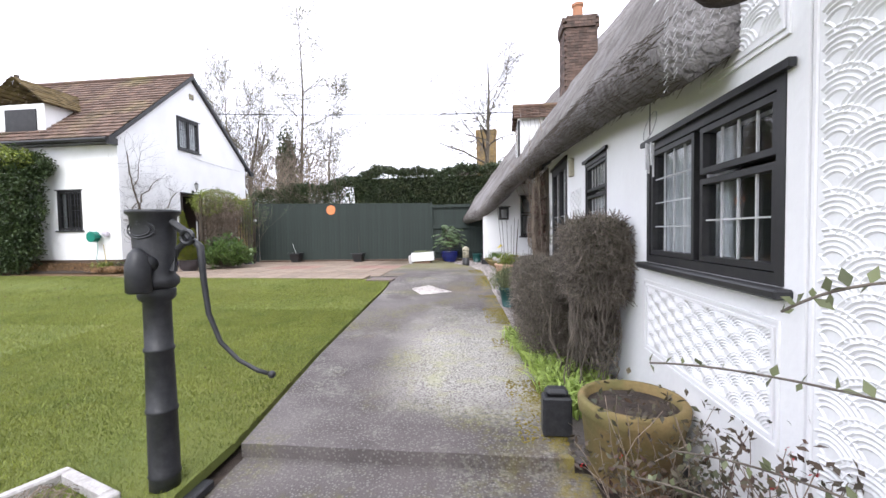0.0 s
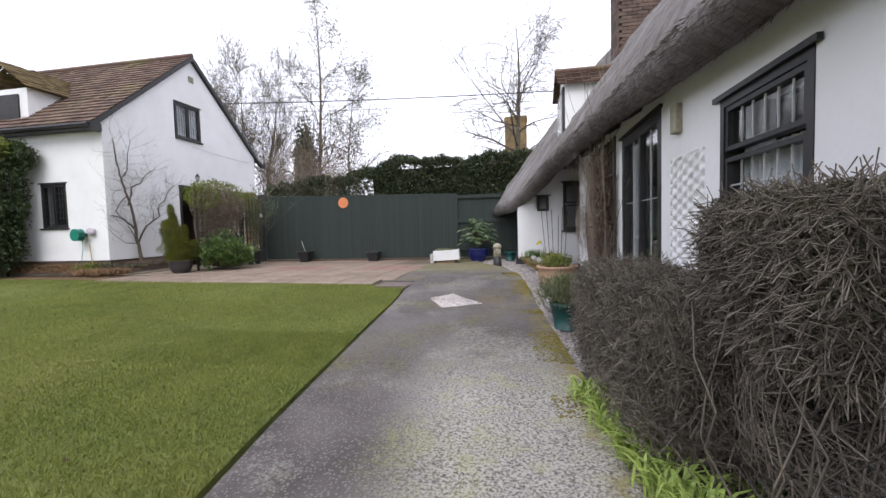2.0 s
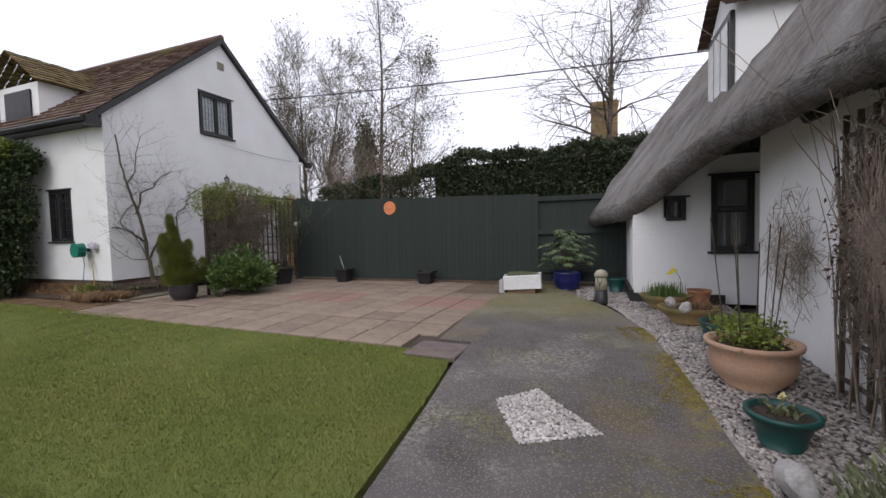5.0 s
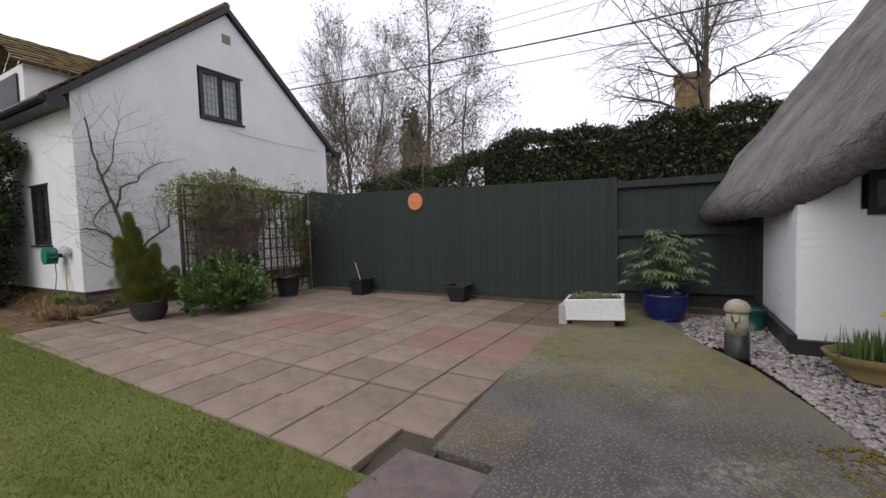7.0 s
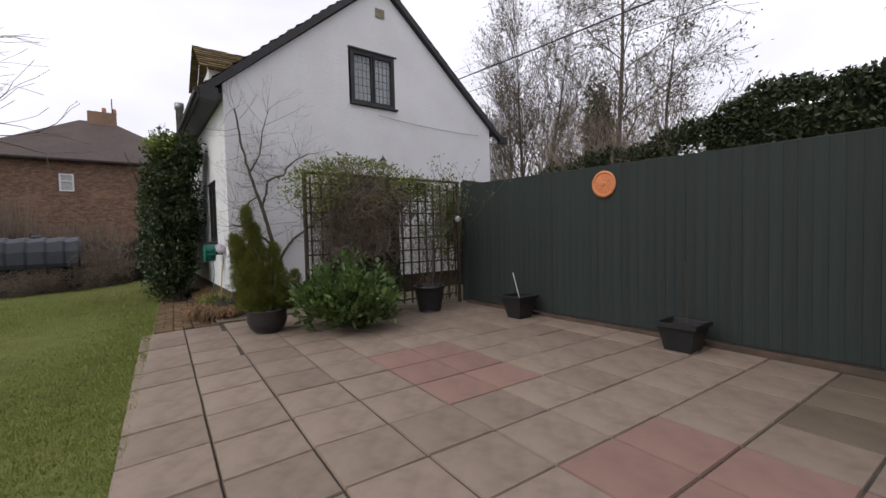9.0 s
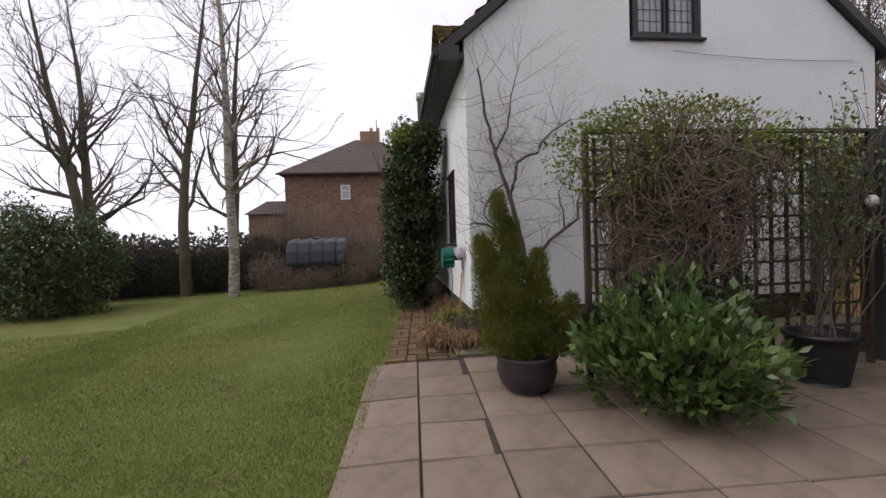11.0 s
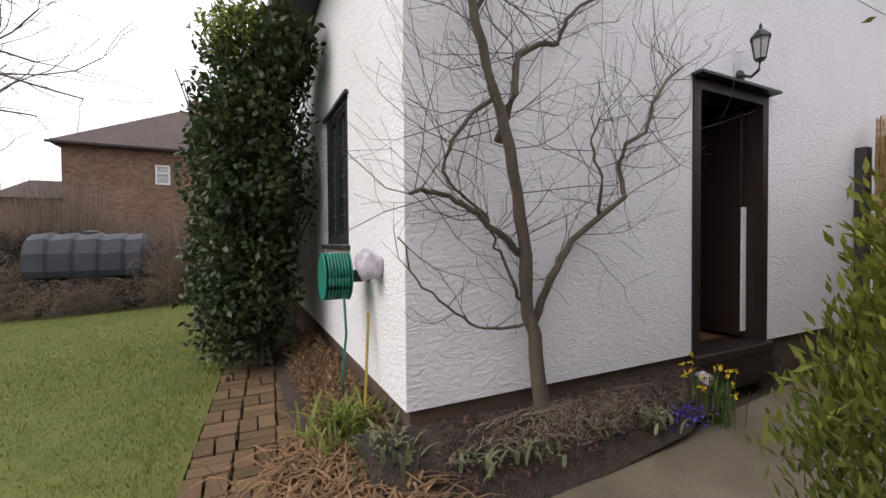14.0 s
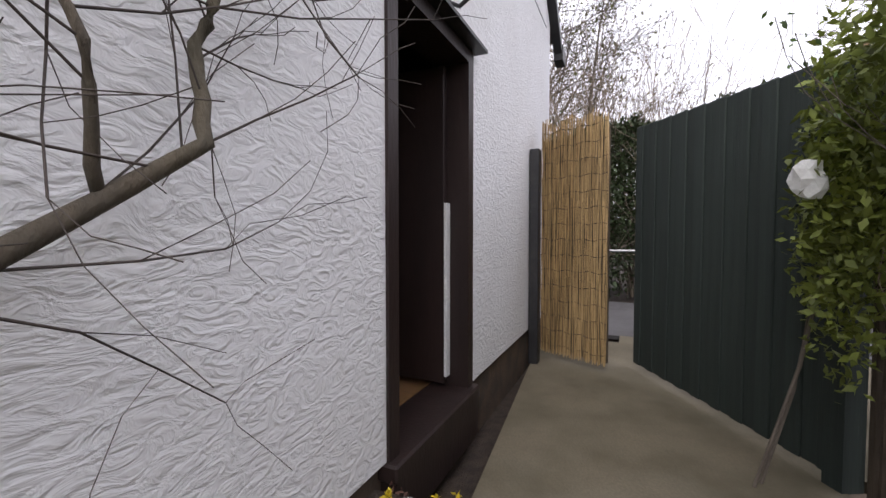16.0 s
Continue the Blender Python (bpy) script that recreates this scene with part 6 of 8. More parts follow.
# ---- espalier tree on the annexe wall ----
et = thing("wall_tree", (-8.38, 11.93, 0.1), "bare spreading fruit tree trained flat against the white annexe wall", "tree")
g = np.random.default_rng(201)
WX = -8.38
limbs = [
    ([(11.93, 0.0), (11.91, 0.3), (11.85, 0.78), (11.79, 1.2), (11.68, 1.65), (11.55, 2.05), (11.44, 2.45), (11.36, 2.9), (11.30, 3.3)], 0.050, 0.012),
    ([(11.90, 0.72), (12.02, 0.98), (12.18, 1.18), (12.38, 1.32), (12.53, 1.44), (12.56, 1.62), (12.60, 1.78), (12.76, 1.86), (12.82, 2.05), (13.0, 2.24), (13.12, 2.34)], 0.024, 0.008),
    ([(11.82, 1.10), (11.66, 1.20), (11.50, 1.32), (11.36, 1.40), (11.22, 1.43), (11.14, 1.40)], 0.022, 0.009),
    ([(11.86, 0.74), (11.70, 0.72), (11.52, 0.74), (11.34, 0.86), (11.18, 1.0), (11.08, 1.2)], 0.010, 0.004),
    ([(11.66, 1.70), (11.74, 1.95), (11.77, 2.16), (11.9, 2.24), (12.05, 2.28), (12.10, 2.42), (12.24, 2.55), (12.5, 2.7)], 0.024, 0.008),
    ([(11.60, 1.9), (11.48, 1.82), (11.36, 1.66), (11.33, 1.52), (11.42, 1.42), (11.60, 1.28)], 0.013, 0.007),
    ([(11.83, 0.82), (11.73, 0.95), (11.66, 1.12), (11.58, 1.25)], 0.012, 0.006),
    ([(11.50, 2.3), (11.66, 2.6), (11.72, 3.0), (11.85, 3.4)], 0.016, 0.005),
    ([(12.38, 1.32), (12.33, 1.55), (12.30, 1.75), (12.36, 1.9)], 0.012, 0.005),
]
main, twigs = [], []
for pts, r0, r1 in limbs:
    n = len(pts)
    P3 = [Vector((WX + 0.02 * g.normal() + (0.02 if r0 > 0.045 else -0.02), y + 0.035, z)) for y, z in pts]
    fine = []
    for i in range(n - 1):
        for k in range(4):
            t = k / 4
            fine.append(P3[i].lerp(P3[i + 1], t) + Vector((0.003, 0.005, 0.004)) * g.normal())
    fine.append(P3[-1])
    m = len(fine)
    rad = [r0 + (r1 - r0) * (i / (m - 1)) ** 0.8 for i in range(m)]
    rad = [q * (1 + 0.05 * g.normal()) for q in rad]
    main.append((fine, rad))
    for i in range(2 if r0 < 0.045 else 10, m):
        for _ in range(2 if fine[i].z > 1.6 else 1):
            d = np.array([0.05 * g.normal() + 0.03, g.normal(), 0.5 * g.normal() + 0.35])
            if g.uniform() < (0.62 if fine[i].z > 1.15 else 0.22):
                grow(twigs, tuple(fine[i]), d, g.uniform(0.2, 0.62) * (1.0 if fine[i].z > 1.15 else 0.5), 0.0028, 1, g, 0.34, 0.12, 2, 0.001, 0.22)
for k, (fine, rad) in enumerate(main):
    bm = tube(bmesh.new(), fine, rad, 10 if k == 0 else 8)
    part("trunk" if k == 0 else "limb", bm, M_BARK, et, smooth=True)
tw = np.array(twigs)
for c_x in (0, 4):
    tw[:, c_x] = -8.485 + np.abs(tw[:, c_x] + 8.485)
    tw[:, c_x] = np.minimum(tw[:, c_x], -8.05)
v, f = sticks(tw, 4)
data_part("twig_mass", v, f, M_DARKTWIG, et, "fine bare twigs", kind="stuff")

# ---- evergreen by the annexe's side wall ----
ev = thing("evergreen_column", (-11.6, 10.6, 0), "tall dense dark evergreen covered in ivy against the annexe side wall", "shrub")
P_ = []
for c, rad, n, s in (((-10.95, 10.55, 1.9), (0.62, 0.52, 1.35), 13000, 1), ((-11.0, 10.5, 0.8), (0.6, 0.48, 0.85), 8000, 2), ((-11.9, 10.6, 1.6), (0.8, 0.5, 1.5), 12000, 3), ((-13.0, 10.6, 1.5), (0.9, 0.55, 1.5), 9000, 4), ((-14.4, 10.7, 1.6), (1.2, 0.6, 1.4), 8000, 5), ((-10.6, 10.85, 2.9), (0.45, 0.3, 0.4), 2600, 6)):
    P_.append(blob(c, rad, n, s, shell=0.55, rough=0.35, zmin=0.02))
p = np.concatenate(P_)
p = p[(p[:, 1] < 11.15)]
v, f = leaf_mesh(p, 0.075, 21, long=1.8, droop=0.3)
data_part("leaves", v, f, L_IVY, ev, "dark glossy ivy and evergreen leaves", kind="stuff")
v, f = leaf_mesh(blob((-10.95, 10.6, 3.05), (0.55, 0.45, 0.32), 2200, 9, shell=0.6), 0.07, 22)
data_part("top_growth", v, f, L_SPRING, ev, "lighter yellow-green new growth", kind="stuff")
seg = []
for x in (-10.9, -11.1, -12.0, -13.1, -14.3):
    for k in range(3):
        grow(seg, (x + 0.1 * g.normal(), 10.65, 0), (0.1 * g.normal(), 0.1 * g.normal(), 1), 2.0, 0.04, 1, g, 0.2, 0.2, 2, 0.006, 0.05)
v, f = sticks(seg, 5)
data_part("stem_mass", v, f, M_BARK, ev, kind="stuff")
# hose reel, bag, yellow pole
hr = thing("hose_reel", (-9.25, 11.0, 0.98), "green garden hose wound on a reel on the annexe wall", "hose reel")
bm = bmesh.new()
for k in range(7):
    for j in range(3):
        R_ = 0.11 + 0.02 * j
        tube(bm, [(-9.25 + R_ * math.cos(a), 10.90 + 0.022 * k, 0.98 + R_ * math.sin(a)) for a in (2 * math.pi * i / 20 for i in range(21))], 0.0095, 6)
tube(bm, [(-9.14, 11.0, 0.9), (-9.16, 11.02, 0.6), (-9.2, 11.0, 0.35), (-9.18, 11.0, 0.2)], 0.009, 6)
part("hose", bm, M_HOSE, hr, smooth=True)
for y in (10.88, 11.06):
    bm = lathe(bmesh.new(), [(0.155, 0), (0.165, 0.006), (0.155, 0.012), (0.05, 0.014)], (0, 0, 0), 24)
    bm.transform(pose(-9.25, y, 0.98, 90))
    part("flange", bm, M_HOSE, hr)
part("wall_bracket", box(bmesh.new(), -9.3, -9.2, 11.06, 11.2, 0.94, 1.02), M_BLACK, hr)
hr.matrix_world = pose(-9.14, 11.02, 0.97) @ Matrix.Diagonal((0.82, 0.85, 0.9, 1))
bg = thing("plastic_bag", (-8.95, 11.12, 1.05), "crumpled pale lilac plastic bag tied over the outside tap", "bag")
bm = bmesh.new()
bmesh.ops.create_icosphere(bm, subdivisions=3, radius=0.1)
for vtx in bm.verts:
    vtx.co *= 1 + 0.5 * noise.noise(vtx.co * 14)
    vtx.co.z *= 0.85
    vtx.co.y *= 0.7
bm.transform(pose(-8.9, 11.13, 1.05))
part("bag", bm, M_BAG, bg, smooth=True)
yp = thing("yellow_pole", (-9.0, 11.12, 0), "thin yellow plastic pole leaning on the side wall", "pole")
part("pole", tube(bmesh.new(), [(-8.85, 11.08, 0.05), (-9.02, 11.16, 0.75)], 0.009, 8), M_YELLOW, yp)
fl = thing("flue_pipe", (-12.0, 11.0, 3.6), "grey metal flue pipe at the annexe eaves", "pipe")
part("pipe", lathe(bmesh.new(), [(0.075, 3.3), (0.075, 4.15), (0.095, 4.16), (0.095, 4.3)], (-12.1, 10.9, 0), 16), M_METALPIPE, fl, smooth=True)
vn = thing("gable_vent", (-8.5, 14.13, 5.66), "small pale square air vent high in the gable", "vent")
part("vent", box(bmesh.new(), -8.5, -8.475, 14.02, 14.22, 5.58, 5.76, 0.004), M_CREAM, vn)
for k in range(4):
    part("slat", box(bmesh.new(), -8.474, -8.462, 14.04, 14.20, 5.61 + 0.037 * k, 5.625 + 0.037 * k), M_CREAM, vn)
wr_ = thing("wall_cable", (-8.48, 15.0, 3.4), "thin cable sagging across the white gable", "cable")
part("cable", tube(bmesh.new(), [(-8.47, 14.0 + 0.3 * k, 3.62 - 0.028 * k + 0.002 * k * k) for k in range(10)], 0.005, 4), M_METALPIPE, wr_)

# plants at the wall's foot
tuft("spring_clump", (-8.85, 11.0, 0.05), 200, 0.42, 0.6, L_SPRING, "yellow-green strap leaves at the annexe corner", 301, 0.010, base=0.1)
tuft("dead_grass", (-8.45, 10.86, 0.02), 900, 0.38, 1.1, L_DRY, "heap of dead straw-coloured leaves at the annexe corner", 302, 0.008, base=0.15, arch=0.92, sx=1.6)
tuft("dead_grass", (-8.1, 11.0, 0.02), 600, 0.34, 1.1, L_DRY, "heap of dead straw-coloured leaves at the annexe corner", 303, 0.008, base=0.1, arch=0.9)
tuft("green_clump", (-8.42, 11.08, 0.1), 110, 0.34, 0.5, L_GREYGREEN, "grey-green leafy clump by the white corner", 304, 0.016, base=0.06)
tuft("daffodil_clump", (-8.22, 13.22, 0.0), 90, 0.34, 0.3, L_LAUREL, "daffodil leaves beside the door step", 305, 0.008, base=0.06, arch=0.2)
for k, (x, y) in enumerate(((-8.22, 11.75), (-8.3, 12.25), (-8.2, 12.6), (-8.28, 11.4))):
    tuft("bed_plant", (x, y, 0.12), 60, 0.14, 0.9, L_GREYGREEN, "low grey-green leafy plant in the narrow wall bed", 320 + k, 0.012, base=0.06)
cb = thing("corner_litter", (-9.3, 11.0, 0.02), "dead leaves and straw strewn between the brick paving and the white wall", "leaves", kind="stuff")
g = np.random.default_rng(330)
pts = np.stack([g.uniform(-11.2, -8.5, 3800), g.uniform(10.85, 11.18, 3800), np.zeros(3800)], 1)
pts[:, 2] = 0.02 + 0.2 * np.clip((pts[:, 1] - 10.78) / 0.35, 0, 1)
v, f = leaf_mesh(pts, 0.05, 331, long=3)
data_part("litter", v, f, L_DRY, cb, kind="stuff")
dfl = thing("daffodil_flowers", (-8.22, 13.2, 0.3), "small bright yellow daffodil flowers beside the door step", "flower")
g = np.random.default_rng(305)
pts = np.repeat(np.stack([-8.22 + 0.1 * g.normal(size=16), 13.2 + 0.12 * g.normal(size=16), 0.30 + 0.07 * g.normal(size=16)], 1), 7, axis=0)
v, f = leaf_mesh(pts, 0.032, 6, long=1.6)
data_part("petals", v, f, L_DAFF, dfl, kind="stuff")
seg = [(*q, 0.002, q[0], q[1], 0.0, 0.003) for q in pts[::7]]
v, f = sticks(seg, 3)
data_part("stem_mass", v, f, L_LAUREL, dfl, kind="stuff")
hy = thing("hyacinths", (-8.2, 12.85, 0), "small deep blue hyacinths in the narrow bed", "flower")
pts = np.stack([-8.2 + 0.06 * g.normal(size=420), 12.85 + 0.1 * g.normal(size=420), 0.06 + 0.10 * g.uniform(size=420)], 1)
v, f = leaf_mesh(pts, 0.022, 6, long=1.5)
data_part("florets", v, f, L_BLUE, hy, kind="stuff")
sb = thing("bed_litter", (-8.3, 12.4, 0), "dry stems and leaf litter in the narrow wall bed", "plant", kind="stuff")
seg = tangle((-8.28, 12.2, 0.2), (0.14, 0.9, 0.10), 800, 0.16, 306, 0.0, 0.002)
v, f = sticks(seg, 3)
data_part("stem_mass", v, f, M_DRYTWIG, sb, kind="stuff")
pts = np.stack([g.uniform(-8.45, -8.12, 1600), g.uniform(11.3, 13.4, 1600), 0.03 + 0.17 * g.uniform(size=1600)], 1)
pts[:, 2] = 0.02 + 0.24 * np.clip((-8.04 - pts[:, 0]) / 0.34, 0, 1) + 0.02 * g.uniform(size=1600)
v, f = leaf_mesh(pts, 0.03, 6)
data_part("litter", v, f, L_RUST, sb, kind="stuff")
pst = thing("stone_marker", (-8.35, 13.4, 0), "small mossy rounded stone beside the door step", "stone")
part("stone", lathe(bmesh.new(), [(0.085, -0.03), (0.08, 0.16), (0.055, 0.235), (0.01, 0.26)], (-8.36, 13.36, 0), 14), M_STONE, pst, smooth=True)

# ivy on the back of the trellis and props by the gate
iv = thing("ivy_on_trellis", (-6.7, 14.2, 0), "green ivy hanging over the back of the trellis beside the gate", "climber")
p = np.concatenate([blob((-6.74, 14.4, 1.45), (0.18, 0.36, 0.85), 4200, 311, shell=0.3), blob((-6.76, 13.7, 1.95), (0.14, 0.6, 0.25), 1500, 312, shell=0.3)])
v, f = leaf_mesh(p, 0.055, 8)
data_part("leaves", v, f, L_SPRING, iv, kind="stuff")
bag2 = thing("white_bag", (-6.85, 14.25, 1.52), "scrap of white plastic caught on the ivy", "bag")
bm = bmesh.new()
bmesh.ops.create_icosphere(bm, subdivisions=2, radius=0.07)
for vtx in bm.verts:
    vtx.co *= 1 + 0.6 * noise.noise(vtx.co * 20)
bm.transform(pose(-6.9, 14.3, 1.5) @ Matrix.Diagonal((1, 0.6, 1.2, 1)))
part("bag", bm, M_WHITEPAINT, bag2)
for i, (a, b) in enumerate((((-6.98, 14.55, 0), (-6.74, 14.75, 0.95)), ((-7.02, 14.5, 0), (-6.72, 14.6, 1.25)))):
    sp = thing("leaning_stick", a, "thin bare stick leaning on the dark gate", "stick", "leaning sticks")
    part("stick", tube(bmesh.new(), [a, ((a[0] + b[0]) / 2 + 0.03, (a[1] + b[1]) / 2, b[2] / 2), b], 0.009, 6), M_TWIG, sp)

# ---- pargeted fans on the cottage wall ----
def fans(bm, y0, y1, z0, z1, R=0.17):
    """Rows of raised concentric arcs on the wall plane x = 2.6."""
    row = 0
    z = z0
    while z < z1:
        y = y0 + (R if row % 2 else 0)
        while y < y1 + R:
            for q in (1.0, 0.84, 0.68, 0.52, 0.36):
                pts = []
                for k in range(9):
                    a = math.pi * (0.08 + 0.84 * k / 8)
                    yy_, zz = y + q * R * math.cos(a), z + q * R * 0.75 * math.sin(a)
                    if y0 < yy_ < y1 and z0 <= zz < z1:
                        pts.append((2.5995, yy_, zz))
                if len(pts) > 2:
                    for pa, pb in zip(pts, pts[1:]):
                        w = 0.045 * R
                        d = Vector(pb) - Vector(pa)
                        nn2 = Vector((0, -d.z, d.y)).normalized() * w
                        a_, b_ = Vector(pa), Vector(pb)
                        v = [bm.verts.new(c) for c in (a_ - nn2, b_ - nn2, b_ + Vector((-0.005, 0, 0)), a_ + Vector((-0.005, 0, 0)), a_ + nn2, b_ + nn2)]
                        bm.faces.new((v[0], v[1], v[2], v[3]))
                        bm.faces.new((v[3], v[2], v[5], v[4]))
            y += 2 * R
        z += R * 0.42
        row += 1


bm = bmesh.new()
fans(bm, 0.9, 2.36, -0.25, 3.2, 0.14)
fans(bm, 2.56, 3.78, 0.16, 0.56, 0.10)
fans(bm, 5.75, 6.4, 0.35, 1.4, 0.10)
fans(bm, 2.53, 3.06, 1.61, 2.9, 0.14)
for y0, y1, z0, z1 in ((0.86, 2.41, -0.3, 3.25), (2.52, 3.82, 0.12, 0.59), (2.49, 3.10, 1.57, 2.95)):
    for o in (0, 0.028):
        for a, b, c, d in ((y0 + o, y0 + o + 0.012, z0 + o, z1 - o), (y1 - o - 0.012, y1 - o, z0 + o, z1 - o), (y0 + o + 0.012, y1 - o - 0.012, z0 + o, z0 + o + 0.012), (y0 + o + 0.012, y1 - o - 0.012, z1 - o - 0.012, z1 - o)):
            box(bm, 2.591, 2.5995, a, b, c, d)
pg = thing("pargeting", (2.6, 2, 1), "raised combed fan pattern in bordered panels on the white plaster", "plasterwork", kind="stuff")
part("fan_relief", bm, M_WHITE, pg)
wc = thing("wind_chime", (2.35, 3.55, 1.5), "short metal wind chime hanging from the thatch eave", "wind chime")
part("cord", tube(bmesh.new(), [(2.44, 3.3, 1.60), (2.44, 3.3, 1.42)], 0.003, 4), M_CABLE, wc)
for k in range(4):
    a = k * math.pi / 2
    part("chime_tube", tube(bmesh.new(), [(2.44 + 0.018 * math.cos(a), 3.3 + 0.018 * math.sin(a), 1.38), (2.44 + 0.018 * math.cos(a), 3.3 + 0.018 * math.sin(a), 1.20 + 0.02 * k)], 0.006, 8), M_LEAD, wc)
part("ring", tube(bmesh.new(), [(2.44 + 0.02 * math.sin(a), 3.3 + 0.075 * math.cos(a), 1.47 + 0.075 * math.sin(a)) for a in (2 * math.pi * k / 24 for k in range(25))], 0.003, 5), M_METALPIPE, wc, "thin metal ring")
hbk = thing("hanging_basket", (2.28, 2.24, 1.55), "round coir-lined hanging basket with a few fresh green leaves", "basket")
part("basket", lathe(bmesh.new(), [(0.03, 1.57), (0.08, 1.585), (0.12, 1.63), (0.135, 1.70), (0.13, 1.705)], (2.28, 2.24, 0), 20), M_SOIL, hbk, smooth=True)
for k in range(3):
    a = k * 2.1
    part("chain", tube(bmesh.new(), [(2.28 + 0.13 * math.cos(a), 2.28 + 0.13 * math.sin(a), 1.70), (2.28, 2.24, 2.12)], 0.003, 4), M_CABLE, hbk)
part("bracket", tube(bmesh.new(), [(2.6, 2.24, 2.0), (2.6, 2.24, 2.16), (2.28, 2.24, 2.16), (2.28, 2.24, 2.1)], 0.008, 6), M_IRON, hbk)
v, f = leaf_mesh(blob((2.28, 2.24, 1.72), (0.15, 0.15, 0.06), 90, 411, shell=0.6), 0.05, 5)
data_part("leaves", v, f, L_LAUREL, hbk, "fresh green leaves", kind="stuff")
mb = thing("meter_box", (2.6, 6.2, 1.7), "small cream box fixed to the white wall beside the doors", "box")
part("case", box(bmesh.new(), 2.55, 2.6, 6.15, 6.27, 1.58, 1.80, 0.006), M_CREAM, mb)

# ---- foreground shrub by the lower path ----
fs = thing("berry_shrub", (2.3, 2.25, -0.5), "low straggly shrub with small red-tinged leaves and red berries", "shrub")
seg, tips = [], []
g = np.random.default_rng(401)
for k in range(34):
    x, y = 2.1 + 0.4 * g.uniform(), 1.9 + 0.95 * g.uniform()
    tips += grow(seg, (x, y, -0.5), (0.25 * g.normal() - 0.05, 0.25 * g.normal(), 1), g.uniform(0.25, 0.5), 0.005, 1, g, 0.5, 0.15, 3, 0.0018)
tips = np.array(tips)
v, f = sticks(seg, 3)
data_part("stem_mass", v, f, M_DRYTWIG, fs, kind="stuff")
pts = np.repeat(tips, 9, axis=0) + 0.035 * g.normal(size=(len(tips) * 9, 3))
v, f = leaf_mesh(pts, 0.036, 5)
data_part("leaves", v, f, leafmat("dusky_leaf", (0.07, 0.075, 0.04), (0.10, 0.05, 0.04), 0.5), fs, kind="stuff")
pts = np.repeat(tips[:60], 5, axis=0) + 0.008 * g.normal(size=(300, 3))
v, f = leaf_mesh(pts, 0.013, 5, long=1.2)
data_part("berries", v, f, leafmat("red_berry", (0.45, 0.03, 0.03), (0.35, 0.02, 0.02), 0.3), fs, kind="stuff")
hb = thing("honeysuckle", (2.58, 1.75, -0.4), "climber with long arching sprays of oval green leaves", "climber")
seg, lp_, la_ = [], [], []
for a, b, c in (((2.5, 1.75, 0.55), (2.25, 2.05, 0.58), (2.08, 2.3, 0.50)), ((2.5, 1.75, 0.3), (2.3, 2.0, 0.36), (2.15, 2.3, 0.22)), ((2.55, 1.8, -0.3), (2.45, 1.8, 0.4), (2.42, 1.75, 1.3)), ((2.5, 1.7, 0.8), (2.3, 1.8, 0.86), (2.2, 1.9, 0.74)), ((2.5, 1.8, 0.1), (2.3, 2.1, 0.2), (2.05, 2.35, 0.1))):
    a, b, c = map(np.array, (a, b, c))
    pr = a
    for k in range(1, 13):
        t = k / 12
        q = (1 - t) ** 2 * a + 2 * t * (1 - t) * b + t * t * c
        seg.append((*pr, 0.0035, *q, 0.003))
        for s in (-1, 1):
            if g.uniform() < 0.85:
                lp_.append(q)
                la_.append([0.3 * g.normal(), 0.3 * g.normal(), s * 0.9 + 0.2])
        pr = q
v, f = sticks(seg, 5)
data_part("stem_mass", v, f, M_TWIG, hb, kind="stuff")
v, f = leaf_mesh(np.array(lp_, float), 0.036, 4, long=1.8, aim=np.array(la_))
data_part("leaves", v, f, L_GREYGREEN, hb, "oval grey-green leaves", kind="stuff")
v, f = leaf_mesh(blob((2.5, 1.65, 0.5), (0.12, 0.2, 0.6), 420, 405, shell=0.3), 0.045, 4, long=1.9)
data_part("leaf_mass", v, f, L_LAUREL, hb, "fresh green leaves", kind="stuff")

# ---- hedge and trees beyond the fence ----
hg = thing("boundary_hedge", (2, 21.6, 0), "tall thick dark evergreen hedge across the road", "hedge")
g = np.random.default_rng(501)
n = 90000
px_ = g.uniform(-10.5, 13, n)
topz = np.interp(px_, [-10.5, -7.3, -5.2, -4.2, 13], [3.0, 3.3, 3.75, 4.0, 3.95]) + 0.09 * np.sin(px_ * 1.3) + 0.08 * np.sin(px_ * 3.1 + 1) + 0.05 * np.sin(px_ * 9)
face = g.uniform(size=n) < 0.55
py_ = np.where(face, 20.6 + 0.35 * g.uniform(size=n) ** 2 + 0.12 * np.sin(px_ * 2.4), g.uniform(20.7, 22.6, n))
pz_ = np.where(face, 0.0 + topz * g.uniform(size=n) ** 0.7, topz + 0.06 * g.normal(size=n))
v, f = leaf_mesh(np.stack([px_, py_, pz_], 1), 0.12, 12, long=1.9)
data_part("leaves", v, f, L_HEDGE, hg, "dark evergreen leaves", kind="stuff")
# solid box in near-black green: shade among the inner leaves put into colour
part("core", box(bmesh.new(), -5.2, 13, 21.1, 22.4, 0.0, 3.65), leafmat("hedge_shade", (0.02, 0.026, 0.014), (0.014, 0.018, 0.01), 0.9), hg, "plain dark box for the shade inside the hedge")
seg = []
for k in range(110):
    x = g.uniform(-7, 8)
    grow(seg, (x, 21.1 + 0.5 * g.uniform(), 3.6 if x > -5 else 3.0), (0.2 * g.normal(), 0.2 * g.normal(), 1), g.uniform(0.3, 0.6), 0.008, 1, g, 0.4, 0.1, 2, 0.003)
v, f = sticks(seg, 3)
data_part("twig_mass", v, f, M_TWIG, hg, "bare shoots poking from the top", kind="stuff")
